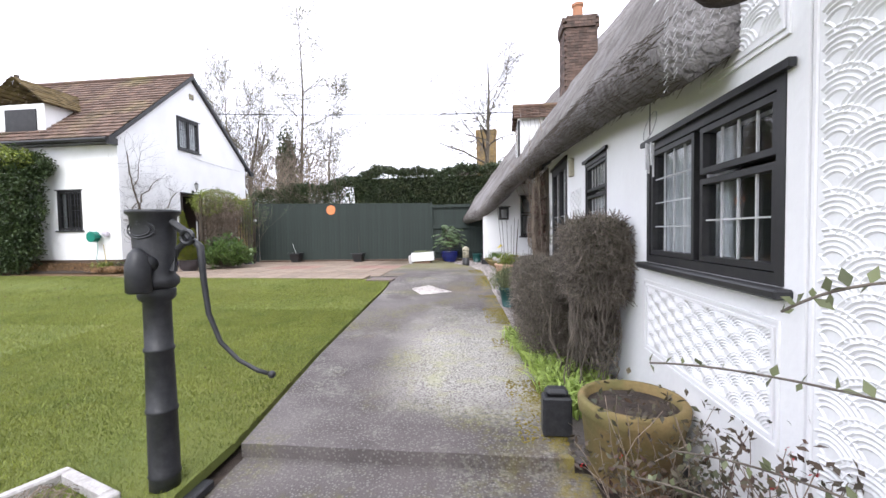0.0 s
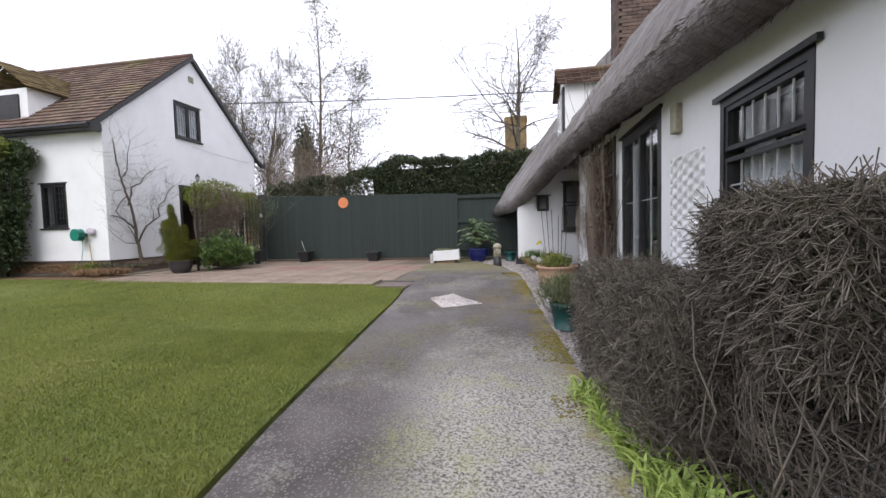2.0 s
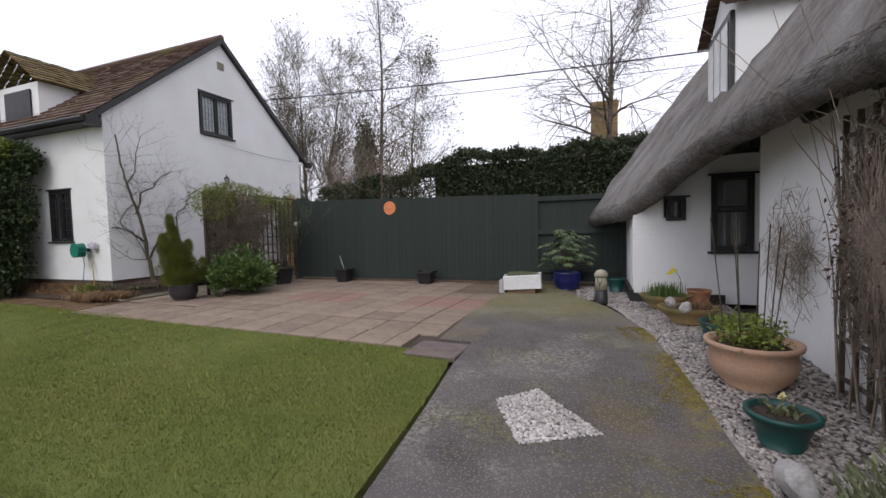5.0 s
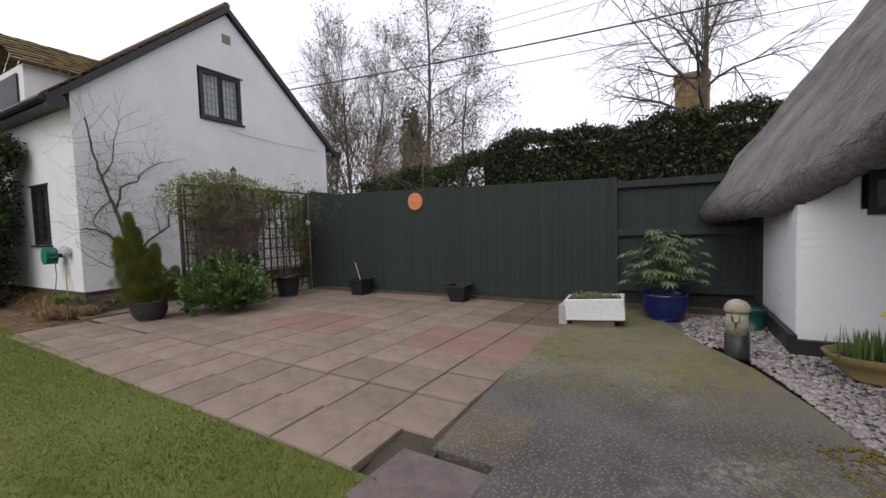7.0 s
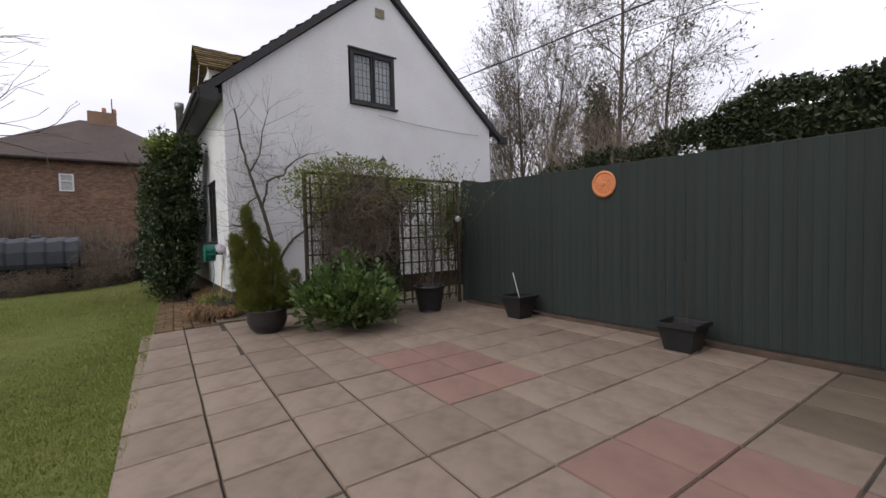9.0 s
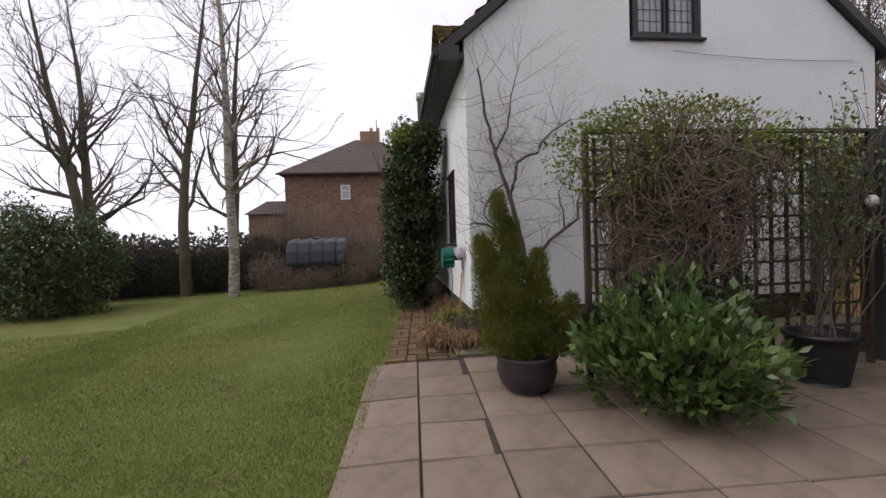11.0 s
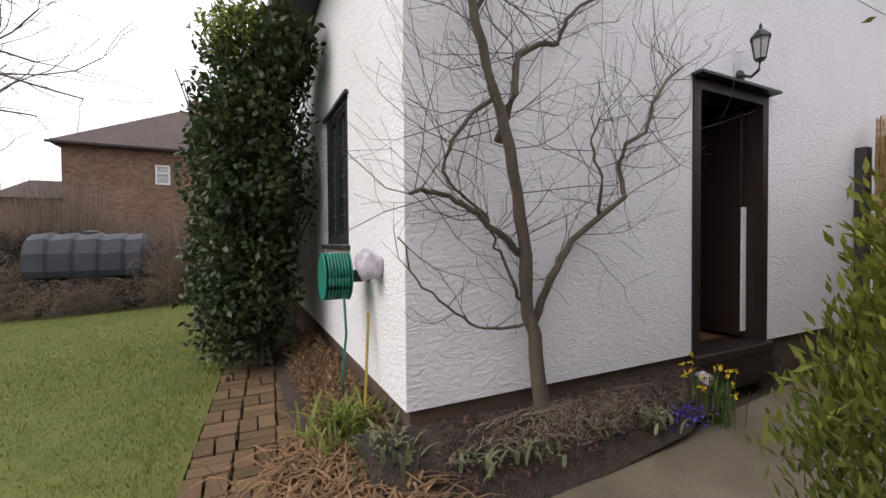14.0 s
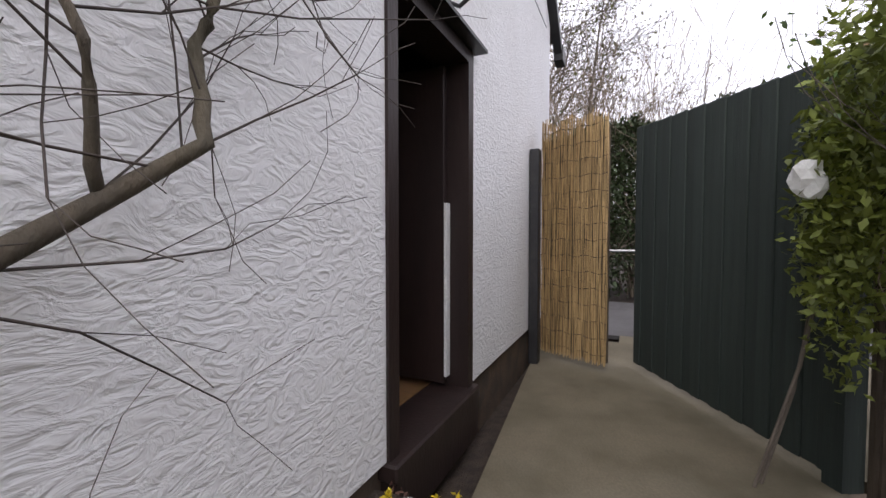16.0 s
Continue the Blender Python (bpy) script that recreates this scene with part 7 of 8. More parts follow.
bs_ = thing("scrub_bushes", (-7, 17, 0), "brown half-bare scrub behind the corner of the fence", "shrub")
seg = []
for k in range(90):
    x = g.uniform(-11, -6.5)
    grow(seg, (x, 20.9 + 1.5 * g.uniform(), 0), (0.2 * g.normal(), 0.2 * g.normal(), 1), g.uniform(2.2, 3.2), 0.02, 2, g, 0.35, 0.15, 2, 0.004)
v, f = sticks(seg, 3)
data_part("stem_mass", v, f, M_DRYTWIG, bs_, kind="stuff")
p = np.concatenate([blob((-8.3, 21.0, 2.0), (2.4, 0.8, 1.6), 12000, 503, shell=0.4), blob((-7.6, 22.6, 1.0), (2.5, 0.8, 1.3), 6000, 504, shell=0.5), blob((-11.5, 23, 1.2), (3, 0.8, 1.5), 6000, 506, shell=0.5), blob((-3.5, 23, 1.5), (4, 0.8, 2.0), 7000, 505, shell=0.5)])
v, f = leaf_mesh(p, 0.085, 8)
data_part("leaves", v, f, L_IVY, bs_, "dull olive leaves", kind="stuff")
rl = thing("road_rail", (-7.5, 20.45, 0.9), "thin pale horizontal rail across the road", "rail")
part("rail", tube(bmesh.new(), [(-12, 20.45, 0.95), (0, 20.45, 0.95)], 0.025, 6), M_METALPIPE, rl)
part("post", tube(bmesh.new(), [(-8.2, 20.45, 0), (-8.2, 20.45, 0.95)], 0.03, 6), M_METALPIPE, rl)
part("post", tube(bmesh.new(), [(-6.0, 20.45, 0), (-6.0, 20.45, 0.95)], 0.03, 6), M_METALPIPE, rl)


def tree(name, base, height, radius, seed, label, spread=0.5, kids=3, depth=4, material=M_BARK, catkins=0, ivy=0.0, stems=1, up=0.12, leafm=None, first=0.42, leafsize=0.09, reach=0.19):
    t = thing(name, base, label, "tree")
    g = np.random.default_rng(seed)
    seg, tips = [], []
    for s in range(stems):
        p = np.array(base, float) + (0.5 * g.normal(size=3) * [1, 1, 0] if stems > 1 else 0)
        d = np.array([0.12 * g.normal() * (stems > 1), 0.12 * g.normal() * (stems > 1), 1.0])
        rr, L = radius, height / 9
        for i in range(9):
            d = d + 0.06 * g.normal(size=3)
            d[2] = abs(d[2]) + 0.15
            d /= np.linalg.norm(d)
            q = p + d * L
            r2 = radius * (1 - (i + 1) / 9.6)
            seg.append((*p, rr, *q, r2))
            if i / 9 >= first - 0.12:
                for _ in range(kids + 1):
                    e = np.array([g.normal(), g.normal(), 0.5 + up])
                    e /= np.linalg.norm(e)
                    e = e * spread * 1.9 + d * 0.45
                    tips += grow(seg, p + (q - p) * g.uniform(), e, height * reach * (1.25 - 0.75 * i / 9) * g.uniform(0.6, 1.2), max(0.012, r2 * 0.5), depth - 2, g, 0.42, up, kids, 0.006, 0.17)
            p, rr = q, r2
        tips.append(p)
    sg = np.array(seg)
    big = sg[:, 3] > 0.04
    v, f = sticks(sg[big], 8)
    data_part("trunk", v, f, material, t, smooth=True)
    v, f = sticks(sg[~big], 3)
    data_part("crown", v, f, M_TWIG, t, "fine bare branches", kind="stuff")
    tips = np.array(tips)
    if catkins:
        pts = np.repeat(tips, catkins, axis=0) + 0.16 * g.normal(size=(len(tips) * catkins, 3))
        v, f = leaf_mesh(pts, leafsize, seed)
        data_part("bud_haze", v, f, leafm or L_CATKIN, t, "sparse olive buds and catkins", kind="stuff")
    if ivy:
        pts = blob((base[0], base[1], base[2] + ivy * 0.55), (0.72, 0.72, ivy * 0.45), 14000, seed + 1, shell=0.15, rough=0.3)
        v, f = leaf_mesh(pts, 0.17, seed)
        data_part("ivy", v, f, L_IVY, t, "dark ivy sleeve round the trunk", kind="stuff")
    return t


tree("bare_tree", (-14.0, 26, 0), 10.6, 0.13, 601, "slender bare grey tree in a group behind the hedge", 0.75, 3, 4, catkins=1, stems=2, up=0.22, first=0.2, leafsize=0.11, reach=0.22)
tree("ivy_tree", (-11.2, 26.0, 0), 7.6, 0.14, 602, "bare tree with its trunk sleeved in dark ivy", 0.3, 1, 3, catkins=0, ivy=7.9, up=0.3, reach=0.12)
tree("tall_tree", (-10.3, 26.4, 0), 15.0, 0.15, 603, "very tall slim tree hazed with olive buds", 0.75, 3, 4, catkins=1, up=0.0, first=0.2, leafsize=0.13, reach=0.15)
tree("tall_tree", (-8.9, 26.5, 0), 10.6, 0.11, 604, "slim tree hazed with olive buds behind the hedge", 0.7, 3, 4, catkins=1, up=0.0, first=0.15, leafsize=0.13, reach=0.17)
tree("bare_tree", (-16.6, 26, 0), 9.0, 0.12, 605, "slender bare grey tree in a group behind the hedge", 0.75, 3, 4, catkins=1, up=0.25, first=0.2, leafsize=0.10, reach=0.22)
tree("round_tree", (1.15, 26.5, 0), 12.2, 0.22, 606, "leafless tree with a broad rounded crown behind the hedge", 1.3, 3, 4, up=-0.1, first=0.45, reach=0.30)
tree("bare_tree", (-20.5, 27, 0), 8.0, 0.14, 607, "slender bare grey tree in a group behind the hedge", 0.6, 2, 4, catkins=2, up=0.3)
# lawn side trees
tree("silver_birch", (-16.5, 5.35, -0.32), 11.5, 0.17, 611, "silver birch with white bark and drooping fine bare twigs", 0.7, 2, 4, material=M_BIRCH, up=0.0, first=0.3)
tree("forked_tree", (-18.3, 3.6, -0.35), 10.5, 0.2, 612, "old dark multi-stemmed bare tree at the lawn's end", 0.65, 2, 4, stems=2, up=0.1, first=0.25)
tree("forked_tree", (-19.5, 0.2, -0.5), 10.5, 0.22, 613, "old dark multi-stemmed bare tree at the lawn's end", 0.65, 2, 4, stems=2, up=0.1, first=0.25)
sh = thing("rhododendron", (-15.2, 1.6, -0.4), "big rounded evergreen shrub with long leathery leaves at the lawn edge", "shrub")
p = np.concatenate([blob((-15.2, 1.4, 0.9), (1.5, 1.7, 1.5), 15000, 621, shell=0.6, zmin=-0.45), blob((-15.6, -0.8, 1.2), (1.6, 1.7, 1.9), 12000, 622, shell=0.6, zmin=-0.5)])
v, f = leaf_mesh(p, 0.13, 9, long=2.6, droop=0.2)
data_part("leaves", v, f, leafmat("leathery_leaf", (0.055, 0.085, 0.03), (0.085, 0.11, 0.04), 0.35), sh, kind="stuff")
bh_ = thing("brown_hedge", (-18.5, 4, -0.4), "dark brown bare hedge and scrub ending the lawn", "hedge")
n = 30000
yy_ = g.uniform(-6, 11.5, n)
xx_ = -18.6 - 0.02 * yy_ + np.where(g.uniform(size=n) < 0.6, 0.45, -0.1) + 0.22 * g.normal(size=n)
zz_ = -0.45 + (1.65 + 0.2 * np.sin(yy_ * 1.3) + 0.12 * np.sin(yy_ * 3.7)) * g.uniform(size=n) ** 0.6
dd = g.normal(size=(n, 3)) * [0.10, 0.10, 0.12] + [0, 0, 0.05]
p0 = np.stack([xx_, yy_, zz_], 1)
v, f = sticks(np.concatenate([p0, np.full((n, 1), 0.007), p0 + dd, np.full((n, 1), 0.004)], 1), 3)
data_part("twig_mass", v, f, mat("hedge_twig", (0.09, 0.075, 0.06), (0.05, 0.042, 0.036), 0.9, bump=0), bh_, kind="stuff")
v, f = leaf_mesh(p0[::2] + 0.1 * g.normal(size=p0[::2].shape), 0.08, 8)
data_part("leaves", v, f, leafmat("dull_leaf", (0.055, 0.05, 0.03), (0.04, 0.04, 0.03), 0.7), bh_, kind="stuff")
# filler box, the shade between the twigs painted as one dark brown
part("core", box(bmesh.new(), -19.4, -18.8, -6, 11.5, -0.5, 0.9), leafmat("scrub_shade", (0.03, 0.026, 0.022), (0.02, 0.018, 0.016), 0.9), bh_, "plain dark box for the shade inside the hedge")
wl_ = thing("willow_scrub", (-19.3, 7.2, -0.2), "tall straw-brown bare shoots in front of the brick house", "shrub")
seg = []
for k in range(900):
    y, x = 4.9 + 4.6 * g.uniform(), -19.0 - 1.5 * g.uniform()
    L = (1.6 if 5.6 < y < 7.4 else 0.9) * g.uniform(0.6, 1.25)
    seg.append((x, y, 0.3, 0.009, x + 0.12 * g.normal(), y + 0.22 * g.normal(), 0.9 + L, 0.003))
v, f = sticks(seg, 3)
data_part("stem_mass", v, f, M_DRYTWIG, wl_, kind="stuff")
tk = thing("oil_tank", (-17.4, 7.7, 0), "dark ribbed plastic oil tank raised on blocks at the lawn's end", "tank")
bm = bmesh.new()
prof = [(0.0, 0.0), (0.52, 0.0), (0.56, 0.12), (0.54, 0.45), (0.42, 0.72), (0.2, 0.82), (0.0, 0.84)]
ring = [(a, b) for a, b in prof] + [(-a, b) for a, b in prof[::-1][1:-1]]
ysn = [6.75, 6.8, 7.05, 7.09, 7.15, 7.19, 7.45, 7.49, 7.55, 7.59, 7.85, 7.89, 7.95, 7.99, 8.25, 8.29, 8.35, 8.39, 8.62, 8.66]
rings = []
for k, y in enumerate(ysn):
    s = 0.9 if k in (0, len(ysn) - 1) else (1.05 if (k // 2) % 2 else 1.0)
    rings.append([bm.verts.new((-17.6 + a * s, y, 0.52 + b * s)) for a, b in ring])
for a, b in zip(rings, rings[1:]):
    for i in range(len(ring)):
        bm.faces.new((a[i], a[(i + 1) % len(ring)], b[(i + 1) % len(ring)], b[i]))
bm.faces.new(rings[0][::-1])
bm.faces.new(rings[-1])
part("tank", bm, M_TANK, tk)
part("filler_cap", lathe(bmesh.new(), [(0.12, 1.34), (0.12, 1.42), (0.05, 1.45)], (-17.6, 7.7, 0), 14), M_TANK, tk)
# blocks in near-black stain: the shade under the tank is put into their colour
for y in (7.0, 7.7, 8.4):
    part("support_block", box(bmesh.new(), -17.95, -17.25, y - 0.11, y + 0.11, -0.25, 0.515), M_BROWN, tk)

tb = thing("bramble_scrub", (-17.0, 7.9, -0.2), "bare brown brambles and dead stems heaped round the oil tank", "shrub")
seg = tangle((-17.0, 7.6, 0.05), (0.35, 1.5, 0.42), 900, 0.6, 631, 0.0, 0.006) + tangle((-17.2, 9.2, 0.45), (0.7, 0.8, 0.9), 1300, 0.7, 632, 0.1, 0.006) + tangle((-17.3, 6.2, 0.3), (0.5, 0.7, 0.7), 900, 0.6, 633, 0.1, 0.006)
v, f = sticks(seg, 3)
data_part("stem_mass", v, f, M_DRYTWIG, tb, kind="stuff")
v, f = leaf_mesh(np.concatenate([blob((-17.4, 7.7, 0.1), (0.6, 1.3, 0.35), 2500, 634, shell=0.2), blob((-17.4, 9.3, 0.4), (0.7, 0.8, 0.8), 1800, 635, shell=0.2)]), 0.07, 8)
data_part("leaves", v, f, L_RUST, tb, "withered brown leaves", kind="stuff")

# ---- brick house to the west ----
bhs = thing("brick_house", (-32, 8.5, 0), "two-storey brown brick house with a hipped grey-brown tiled roof", "house")
HX, HY0, HY1 = -30.0, 3.6, 13.5
bm = wall_holes(bmesh.new(), "x", HX - 0.3, 0.3, HY0, HY1, -0.5, 5.6, [(7.0, 7.55, 3.95, 4.8), (11, 12, 3.9, 4.9)])
box(bm, HX - 9, HX - 0.3, HY0, HY0 + 0.3, -0.5, 5.6)
box(bm, HX - 9, HX - 0.3, HY1 - 0.3, HY1, -0.5, 5.6)
box(bm, HX - 3.5, HX - 0.5, 1.2, HY0, -0.5, 3.2)
part("wall", bm, M_BRICK, bhs, "brown brick walls")
rr = random.Random(12)
bm = bmesh.new()
for j in range(60):
    z = 1.2 + j * 0.075
    y = HY0 + (0.11 if j % 2 else 0)
    while y < HY1 - 0.22:
        if not (6.8 < y < 7.55 and 3.9 < z < 4.8):
            q = rr.uniform(0.002, 0.012)
            vs = [bm.verts.new(p) for p in ((HX + q, y + 0.005, z + 0.005), (HX + q, y + 0.215, z + 0.005), (HX + q, y + 0.215, z + 0.068), (HX + q, y + 0.005, z + 0.068))]
            bm.faces.new(vs)
        y += 0.225
part("brick_facing", bm, M_BRICKI, bhs, "courses of brown brick", kind="stuff")
bm = bmesh.new()
e0, e1, e2, e3 = (HX + 0.4, HY0 - 0.4, 5.55), (HX + 0.4, HY1 + 0.4, 5.55), (HX - 9.4, HY1 + 0.4, 5.55), (HX - 9.4, HY0 - 0.4, 5.55)
ra_, rb_ = (HX - 4.5, HY0 + 4.0, 8.7), (HX - 4.5, HY1 - 4.3, 8.7)
V_ = [bm.verts.new(p) for p in (e0, e1, e2, e3, ra_, rb_)]
for ff in ((0, 1, 5, 4), (1, 2, 5), (2, 3, 4, 5), (3, 0, 4), (3, 2, 1, 0)):
    bm.faces.new([V_[k] for k in ff])
part("roof", bm, M_GREYTILE, bhs)
part("gutter", box(bmesh.new(), HX + 0.38, HX + 0.48, HY0 - 0.4, HY1 + 0.4, 5.46, 5.56), M_BROWN, bhs)
bm = bmesh.new()
V_ = [bm.verts.new(p) for p in ((HX - 0.3, 1.0, 3.15), (HX - 0.3, HY0, 3.15), (HX - 2.0, HY0, 4.1), (HX - 2.0, 1.9, 4.1), (HX - 3.7, HY0, 3.15), (HX - 3.7, 1.0, 3.15))]
for ff in ((0, 1, 2, 3), (5, 3, 2, 4), (0, 3, 5), (0, 5, 4, 1)):
    bm.faces.new([V_[k] for k in ff])
part("porch_roof", bm, M_GREYTILE, bhs)
bm = bmesh.new()
for a, b, c, d in ((6.98, 7.05, 3.92, 4.83), (7.5, 7.57, 3.92, 4.83), (7.05, 7.5, 3.92, 3.99), (7.05, 7.5, 4.76, 4.83), (7.05, 7.5, 4.42, 4.48)):
    box(bm, HX - 0.06, HX + 0.03, a, b, c, d)
wf = part("window", bm, M_WHITEPAINT, bhs, "white window frame")
part("pane", box(bmesh.new(), HX - 0.05, HX - 0.03, 7.05, 7.5, 3.99, 4.76), M_GLASSLAMP, wf)
bm = box(bmesh.new(), HX - 5.0, HX - 4.1, 8.0, 9.4, 8.0, 9.25)
cst = part("chimney", bm, M_BRICK, bhs)
for y in (8.8, 9.3):
    part("chimney_pot", lathe(bmesh.new(), [(0.13, 9.25), (0.11, 9.6)], (HX - 4.55, y, 0), 10), M_TERRACOTTA, cst)
part("aerial", tube(bmesh.new(), [(HX - 4.4, 9.2, 9.2), (HX - 4.4, 9.2, 10.2)], 0.03, 5), M_CABLE, cst)
# house with a stout chimney beyond the hedge
fh = thing("far_house", (1.3, 34, 0), "tiled house roof with a stout yellow-brown brick chimney beyond the hedge", "house")
part("wall", box(bmesh.new(), -1.5, 6.5, 32.5, 38, 0, 4.2), M_BRICK, fh)
bm = bmesh.new()
V_ = [bm.verts.new(p) for p in ((-1.9, 32.0, 4.1), (6.9, 32.0, 4.1), (6.9, 38.5, 4.1), (-1.9, 38.5, 4.1), (-0.8, 35.2, 6.3), (6.0, 35.2, 6.3))]
for ff in ((0, 1, 5, 4), (1, 2, 5), (2, 3, 4, 5), (3, 0, 4), (3, 2, 1, 0)):
    bm.faces.new([V_[k] for k in ff])
part("roof", bm, M_GREYTILE, fh)
bm = bmesh.new()
rr = random.Random(5)
for j in range(44):
    z = 5.2 + j * 0.078
    o = 0.06 if j > 40 else 0
    for i in range(7):
        w = 1.5 / 7
        q = rr.uniform(0, 0.015) + o
        box(bm, 0.55 + i * w + 0.008, 0.55 + (i + 1) * w - 0.008, 32.6 - q, 32.8, z, z + 0.066)
        box(bm, 2.05 - 0.1, 2.05 + q, 32.8 + i * 0.17, 32.96 + i * 0.17, z, z + 0.066)
        box(bm, 0.55 - q, 0.65, 32.8 + i * 0.17, 32.96 + i * 0.17, z, z + 0.066)
cst = part("chimney", bm, M_CHIMBRICK, fh)
part("chimney_core", box(bmesh.new(), 0.57, 2.03, 32.62, 34.0, 4.5, 8.6), M_MORTAR, fh)

# overhead wires
for i, (a, b, rad) in enumerate((((-24, 20, 7.55), (14, 20, 5.8), 0.022), ((-20, 21, 7.0), (16, 21, 5.9), 0.010), ((-20, 24, 9.0), (16, 22, 8.4), 0.008), ((-20, 24.3, 9.7), (16, 22.3, 8.7), 0.008))):
    w_ = thing("overhead_cable", a, "thin dark overhead cable sagging across the sky", "cable", "overhead cables")
    pts = [Vector(a).lerp(Vector(b), k / 24) - Vector((0, 0, 0.5 * (1 - (2 * k / 24 - 1) ** 2))) for k in range(25)]
    pts = [p + Vector((0, 0, 0.35)) for p in pts]
    part("wire", tube(bmesh.new(), pts, rad, 5), M_CABLE, w_)
for i, (x, r_) in enumerate(((-24, 0.12), (16, 0.12))):
    w_ = thing("utility_pole", (x, 21, 0), "wooden utility pole carrying the overhead cables", "pole")
    part("pole", tube(bmesh.new(), [(x, 21, -0.1), (x, 21, 9.9)], [0.15, 0.11], 12), M_TIMBER, w_)

# far woods behind everything
fw = thing("far_woods", (0, 70, 0), "distant line of bare trees and hedges", "trees", kind="stuff")
P_ = []
for k in range(90):
    a = 2 * math.pi * k / 90
    R_ = 75 + 8 * g.normal()
    P_.append(blob((R_ * math.cos(a), R_ * math.sin(a) + 10, 1.0), (4.5, 4.5, 2.2 + 1.2 * g.uniform()), 420, 700 + k, shell=0.6, zmin=-1.5))
v, f = leaf_mesh(np.concatenate(P_), 0.9, 14, long=1.6)
data_part("crowns", v, f, leafmat("far_wood", (0.10, 0.10, 0.085), (0.075, 0.075, 0.065), 0.9), fw, kind="stuff")

# ---- grass blades, nearest part of the lawn ----
gr = thing("lawn_grass", (-3, 6, 0), "short green grass blades on the lawn", "grass", kind="stuff")
g = np.random.default_rng(801)


def blades(x0, x1, y0, y1, n, size):
    x, y = g.uniform(x0, x1, n), g.uniform(y0, y1, n)
    el = np.interp(y, [-20, 3.3, 5, 6.5, 9.5], [0.35, 0.0, -0.20, -0.32, -0.53]) - 0.03
    ok = (x < el) & (y < 9.66 - 0.063 * (x + 0.6) - 0.02) & (g.uniform(size=n) < np.clip((x + 17) / 9, 0, 1) * np.clip((y + 0.5) / 3, 0, 1))
    x, y = x[ok], y[ok]
    z = np.interp(y, [-60, -5, 3.35, 8.7, 10, 11, 60], [-0.9, -0.62, -0.4, -0.18, -0.05, 0, 0]) + 0.012
    m = len(x)
    a = g.uniform(0, 6.28, m)
    h = size * g.uniform(0.5, 1.3, m)
    w = 0.0028 + 0.0015 * g.uniform(size=m)
    b = np.stack([x, y, z], 1)
    s = np.stack([np.cos(a) * w, np.sin(a) * w, 0 * a], 1)
    t = b + np.stack([0.5 * h * g.normal(size=m), 0.5 * h * g.normal(size=m), h], 1)
    v = np.stack([b - s, b + s, t], 1).reshape(-1, 3)
    return v, np.arange(3 * m).reshape(-1, 3)


V1_, F1_ = blades(-3.6, 0.2, 1.6, 7.0, 170000, 0.026)
V2_, F2_ = blades(-7.0, -0.4, 6.0, 10.1, 150000, 0.026)
V3_, F3_ = blades(-17.0, -7.0, 5.0, 10.4, 190000, 0.032)
V4_, F4_ = blades(-12.0, -3.0, 0.5, 6.5, 120000, 0.036)
vv_, ff_, o = [], [], 0
for a, b in ((V1_, F1_), (V2_, F2_), (V3_, F3_), (V4_, F4_)):
    vv_.append(a)
    ff_.append(b + o)
    o += len(a)
data_part("blades", np.concatenate(vv_), np.concatenate(ff_), L_GRASS, gr, kind="stuff")

# ---- loose gravel ----
def stones(name, pts, size, material, label, seed, parent):
    g = np.random.default_rng(seed)
    ico = bmesh.new()
    bmesh.ops.create_icosphere(ico, subdivisions=1, radius=1)
    bv = np.array([v_.co[:] for v_ in ico.verts])
    bf = np.array([[v_.index for v_ in q.verts] for q in ico.faces])
    ico.free()
    n = len(pts)
    sc = size * g.uniform(0.5, 1.3, (n, 1, 3)) * [1, 1, 0.55]
    jit = 1 + 0.25 * g.normal(size=(n, len(bv), 1))
    a = g.uniform(0, 6.28, n)
    vx = bv[None] * jit * sc
    ca, sa = np.cos(a)[:, None], np.sin(a)[:, None]
    w = np.stack([vx[..., 0] * ca - vx[..., 1] * sa, vx[..., 0] * sa + vx[..., 1] * ca, vx[..., 2]], -1) + np.asarray(pts)[:, None]
    ff = (bf[None] + (np.arange(n) * len(bv))[:, None, None]).reshape(-1, 3)
    data_part(name, w.reshape(-1, 3), ff, material, parent, label, kind="stuff")


gv = thing("loose_gravel", (1.8, 9, -0.1), "loose grey and brown pebbles along the cottage path", "gravel", kind="stuff")
n = 15000
y = g.uniform(6.2, 13.2, n)
xr = np.interp(y, [-20, 3.5, 6, 9.5, 10.6, 12.0, 13.2], [2.3, 2.05, 1.85, 1.52, 1.38, 1.1, 0.75])
x = xr + (2.6 - xr) * g.uniform(size=n) ** 1.3
ok = ~((x > 1.36) & (y > 12.9))
zg = np.interp(y, [-5, 3.35, 8.7, 10, 11, 60], [-0.62, -0.4, -0.18, -0.05, 0, 0]) - 0.022
pts = np.stack([x, y, zg], 1)[ok]
pts2 = np.stack([g.uniform(0.45, 1.34, 1500), g.uniform(12.8, 14.4, 1500), np.full(1500, -0.012)], 1)
stones("pebbles", np.concatenate([pts, pts2]), 0.019, M_GRAVEL, "", 811, gv)
sp_ = thing("pebble_patch", (0.4, 8.7, -0.18), "square patch of pale pebbles set in the concrete path", "gravel", kind="stuff")
n = 1300
u, w = g.uniform(size=n), g.uniform(size=n)
A_, B_, C_, D_ = np.array([0.04, 8.85]), np.array([0.34, 9.10]), np.array([0.84, 8.55]), np.array([0.32, 8.28])
q = (1 - u)[:, None] * ((1 - w)[:, None] * A_ + w[:, None] * B_) + u[:, None] * ((1 - w)[:, None] * D_ + w[:, None] * C_)
